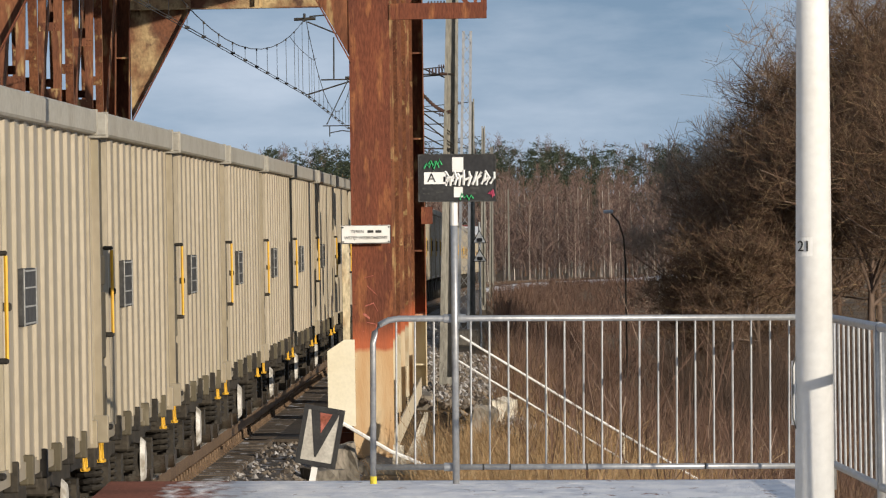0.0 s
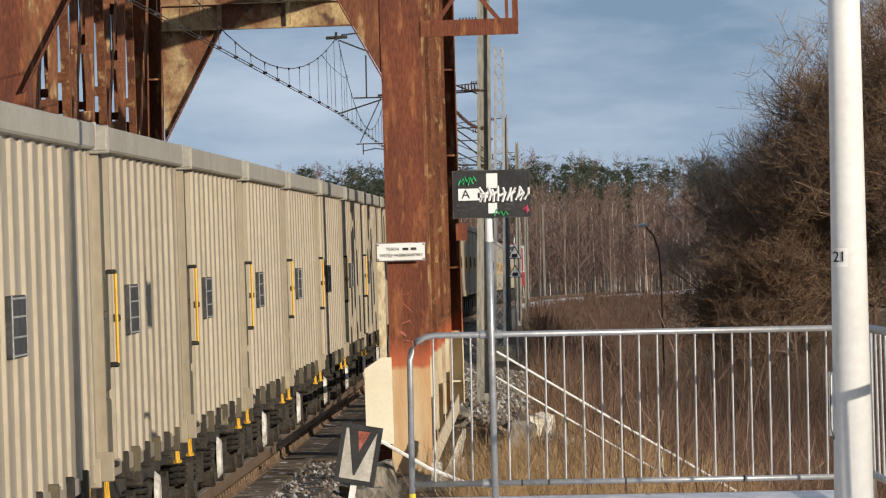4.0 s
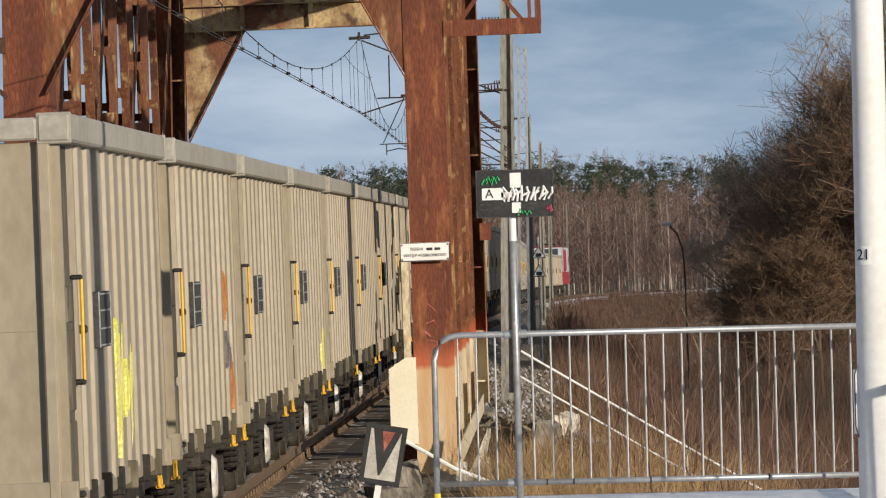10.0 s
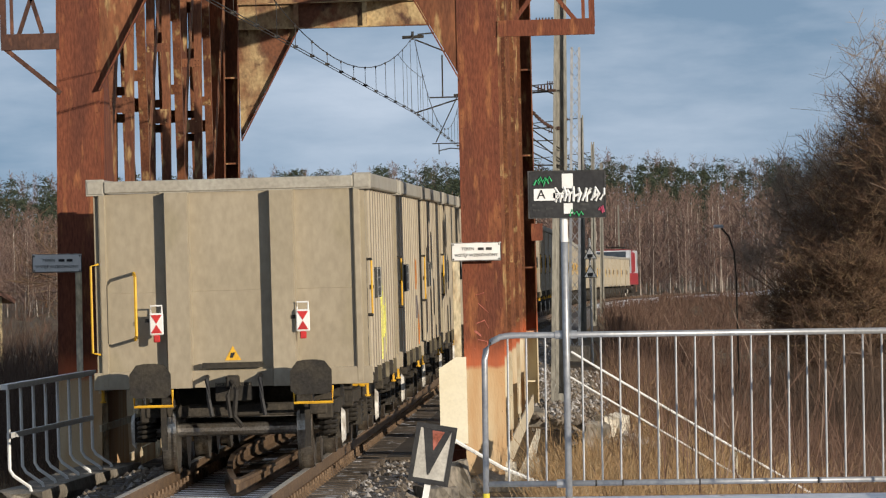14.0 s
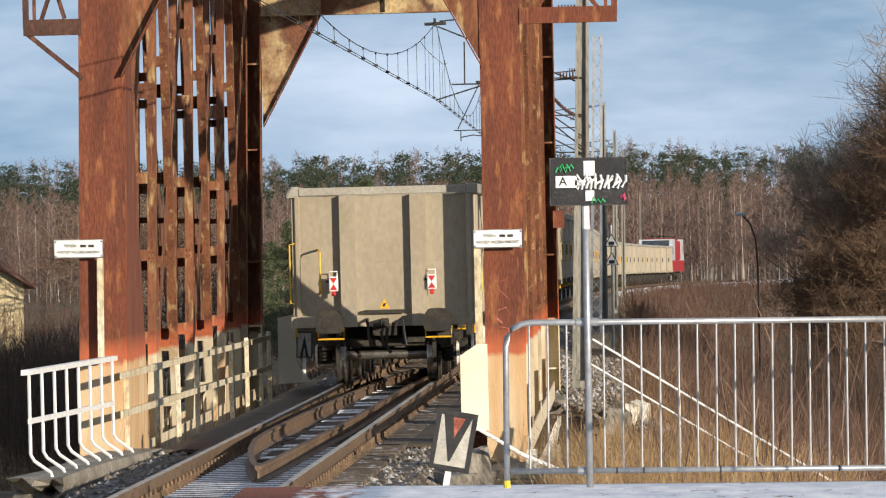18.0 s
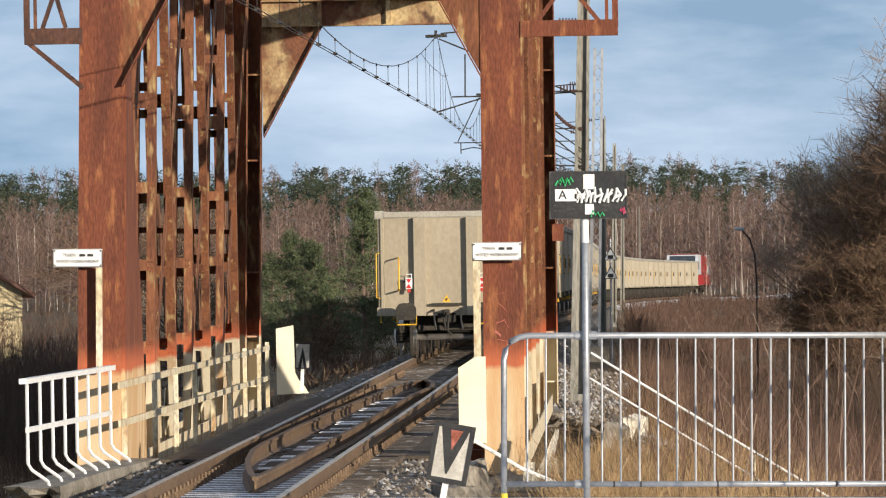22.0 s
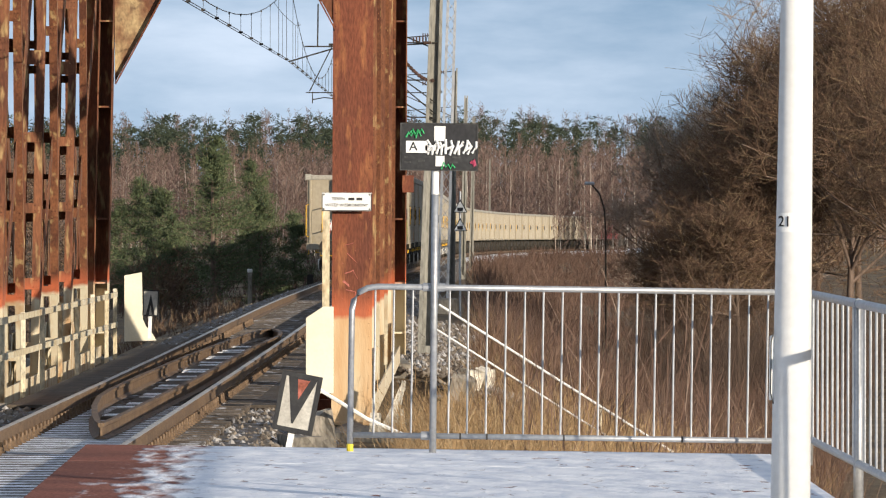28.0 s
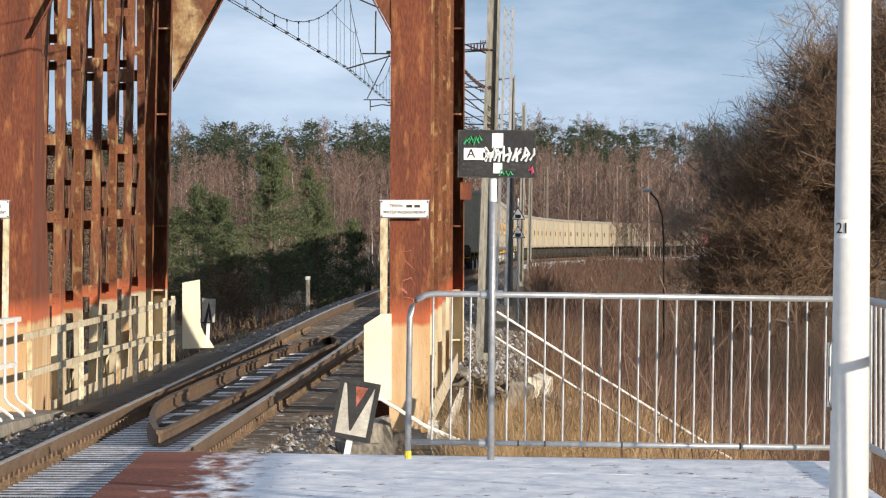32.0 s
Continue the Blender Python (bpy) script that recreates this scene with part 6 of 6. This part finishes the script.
def grow(rng, height, spread, levels, upward=0.35, trunk=0.3):
    """Branch segments of a bare tree: lists of start, end and radius by level."""
    segs = []
    base = np.array([[0, 0, 0.0]])
    p, d = base, np.array([[0.03, 0.02, 1.0]])
    r = np.array([height * 0.011])
    length = height * trunk
    for lev, (n, ratio, angle) in enumerate(levels):
        end = p + d * length * rng.uniform(0.8, 1.15, (len(p), 1))
        segs.append((p, end, r, r * 0.72))
        k = n
        t = rng.uniform(0.35 if lev else 0.6, 1.0, (len(p), k, 1))
        start = (p[:, None] + (end - p)[:, None] * t).reshape(-1, 3)
        q = rng.normal(size=(len(p), k, 3))
        q[:, :, 2] = q[:, :, 2] * 0.6 + upward
        q /= np.linalg.norm(q, axis=2, keepdims=True)
        nd = d[:, None] * (1 - angle) + q * angle * spread
        nd = nd.reshape(-1, 3)
        nd /= np.linalg.norm(nd, axis=1, keepdims=True)
        p, d = start, nd
        r = np.repeat(r * 0.5, k)
        length *= ratio
    end = p + d * length * rng.uniform(0.6, 1.3, (len(p), 1))
    segs.append((p, end, r, r * 0.5))
    return segs


BARK = mat("grey brown bark", (0.15, 0.105, 0.08), (0.11, 0.08, 0.06), 2, 0.95, 0, 0.4, 12, (1, 1, 0.3))
TWIG = island_mat("brown winter twigs", [(0.115, 0.066, 0.044), (0.155, 0.095, 0.06), (0.078, 0.049, 0.035), (0.25, 0.18, 0.105)])
PALETWIG = island_mat("pale grey brown twigs", [(0.26, 0.2, 0.155), (0.34, 0.27, 0.21), (0.18, 0.14, 0.11), (0.42, 0.35, 0.28)])
# far twigs and needles have the bluish haze of distance mixed into their colours
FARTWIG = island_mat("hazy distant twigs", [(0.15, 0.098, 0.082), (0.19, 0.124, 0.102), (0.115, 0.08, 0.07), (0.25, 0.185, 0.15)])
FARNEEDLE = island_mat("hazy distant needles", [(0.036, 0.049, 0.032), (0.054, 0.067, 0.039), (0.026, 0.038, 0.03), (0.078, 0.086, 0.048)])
TWIG_RED = island_mat("reddish winter twigs", [(0.095, 0.057, 0.044), (0.14, 0.082, 0.06), (0.065, 0.043, 0.036), (0.2, 0.135, 0.095)])
STEMS = island_mat("pale shrub stems", [(0.1, 0.055, 0.035), (0.165, 0.095, 0.06), (0.062, 0.038, 0.027), (0.3, 0.21, 0.15)])
SAPLING = island_mat("grey brown sapling bark", [(0.1, 0.058, 0.043), (0.16, 0.1, 0.075), (0.07, 0.042, 0.033), (0.3, 0.22, 0.17)])
# brown twigs darkened: the shade inside the thickets is put into the colour
SHADETWIG = island_mat("dark thicket twigs", [(0.07, 0.048, 0.038), (0.1, 0.068, 0.05), (0.05, 0.036, 0.03), (0.14, 0.095, 0.07)])
STRAW = island_mat("straw coloured grass", [(0.30, 0.185, 0.085), (0.42, 0.285, 0.15), (0.21, 0.125, 0.056), (0.5, 0.38, 0.23)])
NEEDLE = island_mat("pine needles", [(0.066, 0.09, 0.046), (0.105, 0.13, 0.06), (0.046, 0.066, 0.038), (0.16, 0.17, 0.08)])
BIRCH = island_mat("birch bark", [(0.55, 0.5, 0.44), (0.4, 0.35, 0.3), (0.3, 0.24, 0.2), (0.62, 0.58, 0.52)])


def bare_tree(x, y, h, seed, label, levels=((7, 0.62, 0.55), (6, 0.6, 0.6), (6, 0.62, 0.62), (6, 0.6, 0.65), (6, 0.62, 0.7)), sink=0.2, fine=0.016, trunk=0.26, material=TWIG, upward=0.32, spread=1.0):
    rng = np.random.default_rng(seed)
    t = thing("bare_tree", pose(x, y, ground_z(x, y) - sink, 0, 0, rng.uniform(0, 360)), label, "tree", "bare trees by the line")
    segs = grow(rng, h, spread, levels, upward, trunk)
    tall = np.percentile(segs[-1][1][:, 2], 99)
    segs = [(a * h / tall, b * h / tall, r0, r1) for a, b, r0, r1 in segs]
    bark = [prisms(a, b, r0, r1) for a, b, r0, r1 in segs[:3]]
    v, q = joined(bark)
    quick_mesh("trunk", v, q, BARK, t, "grey brown trunk and limbs")
    tw = [strips(a, b, np.maximum(2 * r0, fine), np.maximum(2 * r1, fine * 0.7), rng) for a, b, r0, r1 in segs[3:]]
    v, q = joined(tw)
    quick_mesh("crown", v, q, material, t, "dense crown of bare brown twigs")
    return t


def build_right_trees():
    dense = ((9, 0.62, 0.5), (7, 0.62, 0.55), (6, 0.62, 0.6), (6, 0.62, 0.62), (6, 0.64, 0.66))
    # the last four, mostly out of view, are added to shade the brush
    spots = ((8.9, 228, 4.4, 3), (9.3, 240, 5.6, 5), (9.9, 225, 7.0, 8), (10.5, 236, 8.3, 13), (11.2, 228, 9.6, 21), (12.2, 236, 10.7, 34), (13.2, 226, 11.4, 55), (14.4, 238, 12.6, 89),
             (15.6, 228, 13.2, 91), (16.8, 240, 14.2, 95), (10.4, 250, 7.6, 97), (12.0, 252, 9.8, 98), (14.0, 254, 12.0, 102), (18.0, 246, 15.0, 104), (15.2, 208, 10.5, 111), (16.2, 194, 11.0, 112), (17.4, 180, 11.5, 113), (18.6, 166, 12.0, 114))
    for x, y, h, s in spots:
        bare_tree(x + 1.0, y, h, s, "tall bare deciduous tree with a dense brown crown" if h > 9 else "low bare deciduous tree with dense twigs", dense, fine=0.0125, trunk=0.2, upward=0.42, spread=1.05)
    for x, y, h, s in ((10.4, 264, 9.4, 71), (12.0, 268, 11.6, 72), (13.8, 264, 13.4, 73), (15.8, 270, 14.8, 74), (18.2, 270, 16.4, 75)):
        bare_tree(x + 1.2, y, h, s, "tall bare tree with pale spreading twigs", fine=0.016, trunk=0.34, material=PALETWIG, upward=0.5)


build_right_trees()


def woodland(rng, n, near, far, low, high, name, bark, label):
    """Stems of a far wood whose tops reach an even canopy, low to high as a rise per metre of distance."""
    y = rng.uniform(near, far, n)
    x = rng.uniform(-0.092, 0.085, n) * y
    z = np.array([ground_z(a, b) for a, b in zip(x, y)])
    sway = np.array([noise.noise(Vector((a * 0.035, b * 0.01, 3.0))) for a, b in zip(x, y)])
    top = 1.725 + (low + (high - low) * np.clip(rng.uniform(0, 1, n) + 0.5 * sway, 0, 1.3)) * y
    h = np.maximum(top - z, 3.0)
    base = np.stack([x, y, z], 1)
    tip = base + np.stack([rng.normal(0, 0.35, n), rng.normal(0, 0.35, n), h], 1)
    v, q = strips(base, base + (tip - base) * 0.85, np.full(n, bark[1]), np.full(n, bark[1] * 0.5), rng)
    tagged(quick_mesh(name, v, q, bark[0]), label, "woods", "", "stuff")
    return base, tip, h


def twig_haze(rng, base, tip, h, k, low, size, width, name, label):
    """Rising twigs all round bare stems."""
    n = len(base)
    t = rng.uniform(low, 1.0, (n, k, 1))
    d = rng.normal(size=(n, k, 3))
    d[:, :, 2] = np.abs(d[:, :, 2]) * 0.9 + 0.55
    d /= np.linalg.norm(d, axis=2, keepdims=True)
    p0 = base[:, None] + (tip - base)[:, None] * t + rng.normal(0, 0.07, (n, k, 3)) * h[:, None, None] * (1.1 - t)
    p1 = p0 + d * rng.uniform(0.4, 1.0, (n, k, 1)) * size * (1.35 - t)
    v, q = strips(p0.reshape(-1, 3), p1.reshape(-1, 3), width, width * 0.6, rng)
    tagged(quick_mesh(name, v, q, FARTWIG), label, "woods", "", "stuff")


def tufts(rng, base, tip, h, clumps, k, name, label):
    """Rounded pine crowns made of clumps of short needle shoots."""
    n = len(base)
    t = rng.uniform(0.38, 1.0, (n, clumps, 1))
    ring = np.sqrt(np.clip(1 - ((t - 0.62) / 0.42) ** 2, 0.02, 1))
    ang = rng.uniform(0, 2 * np.pi, (n, clumps, 1))
    rad = ring * np.clip(h, 4, 9)[:, None, None] * 0.2 * rng.uniform(0.3, 1.0, (n, clumps, 1))
    c = base[:, None] + (tip - base)[:, None] * t + np.concatenate([np.cos(ang) * rad, np.sin(ang) * rad, 0 * rad], 2)
    c = c[:, :, None] + rng.normal(0, 1, (n, clumps, k, 3)) * np.array([0.34, 0.34, 0.2])
    c = c.reshape(-1, 3)
    d = rng.normal(size=c.shape) * np.array([1, 1, 0.6])
    d /= np.linalg.norm(d, axis=1, keepdims=True)
    s = rng.uniform(0.1, 0.24, (len(c), 1))
    v, q = strips(c - d * s, c + d * s, rng.uniform(0.08, 0.18, len(c)), 0.06, rng)
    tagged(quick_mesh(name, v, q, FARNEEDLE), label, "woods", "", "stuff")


def forest():
    """Far woods: bare birches and aspens in front, pines among them and a mixed skyline on the rise."""
    rng = np.random.default_rng(11)
    pale = (BIRCH, 0.085)
    brown = (island_mat("pine bark", [(0.2, 0.11, 0.06), (0.13, 0.08, 0.05)]), 0.2)
    b, t, h = woodland(rng, 760, 690, 860, 0.0032, 0.0068, "birch_trunks", pale, "pale slender trunks of a bare distant wood")
    twig_haze(rng, b, t, h, 230, 0.15, 2.0, 0.045, "birch_twigs", "reddish brown twigs of a bare distant wood")
    b, t, h = woodland(rng, 260, 850, 930, 0.0058, 0.0090, "pine_trunks", brown, "brown trunks of distant pines")
    tufts(rng, b, t, h, 26, 20, "pine_crowns", "dark green crowns of distant pines")
    b, t, h = woodland(rng, 240, 930, 1080, 0.0092, 0.0114, "skyline_trunks", pale, "pale trunks of bare trees on the skyline")
    twig_haze(rng, b, t, h, 170, 0.3, 2.2, 0.05, "skyline_twigs", "brown twigs of bare trees on the skyline")
    b, t, h = woodland(rng, 460, 940, 1100, 0.0080, 0.0107, "pine_trunks", brown, "brown trunks of pines on the skyline")
    tufts(rng, b, t, h, 28, 20, "pine_crowns", "dark green crowns of pines on a distant rise")


forest()


def pine(x, y, h, seed, label, lean=0.0):
    rng = np.random.default_rng(seed)
    t = thing("pine_tree", pose(x, y, ground_z(x, y) - 0.1, 0, lean, rng.uniform(0, 360)), label, "pine tree", "pines by the line")
    v, q = prisms(np.array([[0, 0, 0.0]]), np.array([[0.1, 0, h]]), np.array([h * 0.02]), np.array([0.02]))
    chunks = [(v, q)]
    nb = int(h * 11)
    tt = rng.uniform(0.12, 0.98, nb)
    ang = rng.uniform(0, 2 * np.pi, nb)
    ln = (1.05 - tt) * h * 0.4 * rng.uniform(0.5, 1.35, nb) + 0.15
    p0 = np.stack([0 * tt, 0 * tt, tt * h], 1)
    p1 = p0 + np.stack([np.cos(ang) * ln, np.sin(ang) * ln, ln * rng.uniform(-0.05, 0.5, nb)], 1)
    chunks.append(prisms(p0, p1, np.full(nb, 0.025), np.full(nb, 0.008)))
    v, q = joined(chunks)
    quick_mesh("trunk", v, q, BARK, t)
    k = 110
    u = rng.uniform(0.15, 1.05, (nb, k, 1))
    c = p0[:, None] + (p1 - p0)[:, None] * u + rng.normal(0, 0.13, (nb, k, 3))
    d = (p1 - p0)[:, None] / np.linalg.norm(p1 - p0, axis=1)[:, None, None] * 0.5 + rng.normal(0, 0.6, (nb, k, 3)) + np.array([0, 0, 0.35])
    d /= np.linalg.norm(d, axis=2, keepdims=True)
    s = rng.uniform(0.05, 0.13, (nb, k, 1))
    v, q = strips((c - d * s).reshape(-1, 3), (c + d * s).reshape(-1, 3), rng.uniform(0.022, 0.055, nb * k), 0.018, rng)
    quick_mesh("crown", v, q, NEEDLE, t, "dark green tufted needles")
    return t


for x, y, h, s in ((-7.0, 300, 8.8, 1), (-5.2, 306, 6.4, 3), (-9.3, 305, 6.4, 4), (-3.9, 322, 5.4, 6), (-6.0, 334, 8.0, 7), (-8.3, 288, 5.0, 8), (-10.6, 318, 7.2, 9), (-11.9, 330, 6.0, 10), (-7.9, 345, 8.6, 12)):
    pine(x * 1.27, y * 1.27, h * 1.09, s, "young green pine at the foot of the embankment")


def shrubs(name, n, area, height, stems, seed, material, label, width, lean=0.25, keep=None):
    """Many upright stems with side twigs over a patch of ground; one object of loose growth."""
    rng = np.random.default_rng(seed)
    c = []
    while len(c) < n:
        x, y = area(rng)
        if keep is None or keep(x, y):
            c.append((x, y, ground_z(x, y) - 0.05))
    c = np.array(c)
    h = rng.uniform(height[0], height[1], n)
    p0 = c[:, None] + rng.normal(0, 0.16, (n, stems, 3)) * np.array([1, 1, 0])
    d = rng.normal(0, lean, (n, stems, 3))
    d[:, :, 2] = 1.0
    p1 = p0 + d * (h[:, None, None] * rng.uniform(0.55, 1.1, (n, stems, 1)))
    p0, p1 = p0.reshape(-1, 3), p1.reshape(-1, 3)
    mid = p0 + (p1 - p0) * 0.55 + rng.normal(0, 0.04, p0.shape)
    w = width * rng.uniform(0.45, 1.25, len(p0))
    chunks = [strips(p0, mid, w, w * 0.75, rng), strips(mid, p1, w * 0.75, w * 0.3, rng)]
    for k in range(4):
        t = rng.uniform(0.25, 0.95, (len(p0), 1))
        a = p0 + (p1 - p0) * t
        b = a + ((p1 - p0) * 0.25 + rng.normal(0, 0.16, p0.shape) * np.linalg.norm(p1 - p0, axis=1, keepdims=True) * 0.5)
        chunks.append(strips(a, b, w * 0.5, w * 0.3, rng))
    v, q = joined(chunks)
    tagged(quick_mesh(name, v, q, material), label, "shrubs", "", "stuff")


def fan(y0, y1, u0, u1):
    """Points of a wedge of ground seen between two bearings."""
    def pick(rng):
        y = y0 + (y1 - y0) * rng.uniform() ** 0.8
        return rng.uniform(u0, u1) * y, y
    return pick


# undergrowth in the darkened twig colour, standing in for shade under the trees
shrubs("thicket", 300, fan(205, 252, 0.037, 0.066), (1.6, 3.8), 16, 21, SHADETWIG, "dense bare undergrowth at the foot of the trees, shade painted in", 0.012, 0.35)
shrubs("slope_brush", 620, fan(74, 150, 0.012, 0.064), (0.4, 1.5), 8, 3, STEMS, "bare reddish brown brush on the embankment slope", 0.0085, 0.36)
shrubs("slope_brush", 900, fan(130, 202, 0.014, 0.062), (0.5, 1.5), 10, 4, TWIG_RED, "bare reddish brown brush below the trees", 0.014, 0.3)
shrubs("low_brush", 600, fan(200, 460, 0.012, 0.036), (0.4, 1.2), 11, 5, TWIG_RED, "bare brown brush along the far curve", 0.026)
shrubs("low_brush", 900, fan(440, 640, 0.010, 0.034), (0.4, 1.0), 10, 14, TWIG_RED, "bare brown brush on the far embankment", 0.045, 0.3, lambda x, y: abs(x - line_x(y)) > 3.6)
shrubs("bank_brush", 420, fan(135, 330, -0.058, -0.020), (0.2, 0.6), 9, 6, TWIG, "bare brown brush in the shade of the bank", 0.016)
shrubs("bank_brush", 420, fan(330, 640, -0.07, 0.004), (0.6, 1.9), 10, 7, TWIG_RED, "bare reddish brush before the far wood", 0.05)
shrubs("saplings", 46, fan(60, 90, 0.02, 0.062), (1.3, 2.5), 3, 31, SAPLING, "thin bare saplings on the slope below the platform", 0.016, 0.12)
shrubs("dry_grass", 3000, fan(56, 100, 0.004, 0.06), (0.25, 0.75), 14, 8, STRAW, "tufts of straw coloured dry grass", 0.008, 0.45, lambda x, y: y > 55 and not (y > 87 and x < 0.5))
shrubs("dry_grass", 1300, fan(100, 200, 0.012, 0.06), (0.2, 0.6), 12, 9, STRAW, "tufts of straw coloured dry grass", 0.014, 0.45)
shrubs("bank_brush", 600, fan(150, 260, -0.105, -0.05), (0.3, 0.9), 11, 12, TWIG, "bare dark brush below the embankment", 0.02, 0.35)
shrubs("thicket", 420, fan(205, 252, -0.098, -0.056), (2.6, 4.2), 12, 15, SHADETWIG, "bare thicket below the house, its shade painted dark", 0.02, 0.3)
for x, y, h, s in ((-17.4, 225, 5.2, 47), (-9.6, 205, 6.0, 41), (-11.5, 235, 7.5, 42), (-13.0, 260, 8.0, 43), (-8.0, 255, 4.6, 44), (-15.5, 300, 9.0, 45)):
    bare_tree(x, y, h, s, "bare brown tree below the bridge embankment", ((6, 0.62, 0.6), (6, 0.6, 0.6), (6, 0.62, 0.65), (6, 0.62, 0.7)), fine=0.018)


# ---- far house and street lamp ----
def build_house():
    x, y = -21.5, 262.0
    z = ground_z(x, y)
    h = thing("house", pose(x, y, z - 0.2, 0, 0, 14), "cream rendered house with a brown tiled roof", "house")
    wall = mat("cream render", (0.6, 0.5, 0.3), (0.5, 0.41, 0.25), 1, 0.9, 0, 0.1, 20)
    tile = mat("brown roof tiles", (0.12, 0.06, 0.045), (0.09, 0.05, 0.04), 3, 0.85, 0, 0.2, 20)
    bm = bmesh.new()
    prism(bm, [(-3.2, 0), (3.2, 0), (3.2, 4.9), (0, 6.6), (-3.2, 4.9)], "y", 0, 7)
    part("wall", bm, wall, h)
    for s in (-1, 1):
        bm = bmesh.new()
        bar(bm, (s * 1.75, -0.5, 5.82), (s * 1.75, 7.5, 5.82), 4.3, 0.16, up=(s * 0.51, 0, 0.86))
        part("roof", bm, tile, h)
    for wx in (-1.7, 1.2):
        fr = part("window", boxes((wx - 0.6, -0.05, 3.2, wx + 0.6, 0.06, 4.3), bevel=0.02), SIGNWHITE, h)
        for k in (0, 1):
            part("pane", boxes((wx - 0.52 + 0.55 * k, -0.06, 3.28, wx - 0.05 + 0.55 * k, -0.04, 4.22)), GLASS, fr)
    bm = bmesh.new()
    box(bm, -0.9, 3, 5.6, -0.3, 3.6, 7.4, bevel=0.02)
    part("chimney", bm, mat("brick chimney", (0.3, 0.12, 0.08), (0.22, 0.1, 0.07), 3, 0.9), h)


build_house()


def build_street_lamp():
    x, y = 7.75, 258.0
    z = ground_z(x, y)
    l = thing("street_lamp", pose(x, y, z), "grey street lamp with a curved neck", "street lamp")
    top = 2.0 - z
    bm = bmesh.new()
    tube(bm, [(0, 0, 0), (0, 0, top * 0.72), (-0.05, 0, top * 0.86), (-0.22, 0, top * 0.95), (-0.5, 0, top)], 0.03, 8)
    part("column", bm, DARKSTEEL, l)
    bm = bmesh.new()
    box(bm, -0.75, -0.09, top - 0.02, -0.4, 0.09, top + 0.1, bevel=0.03)
    part("lamp_head", bm, LOCOGREY, l)


build_street_lamp()


motions()
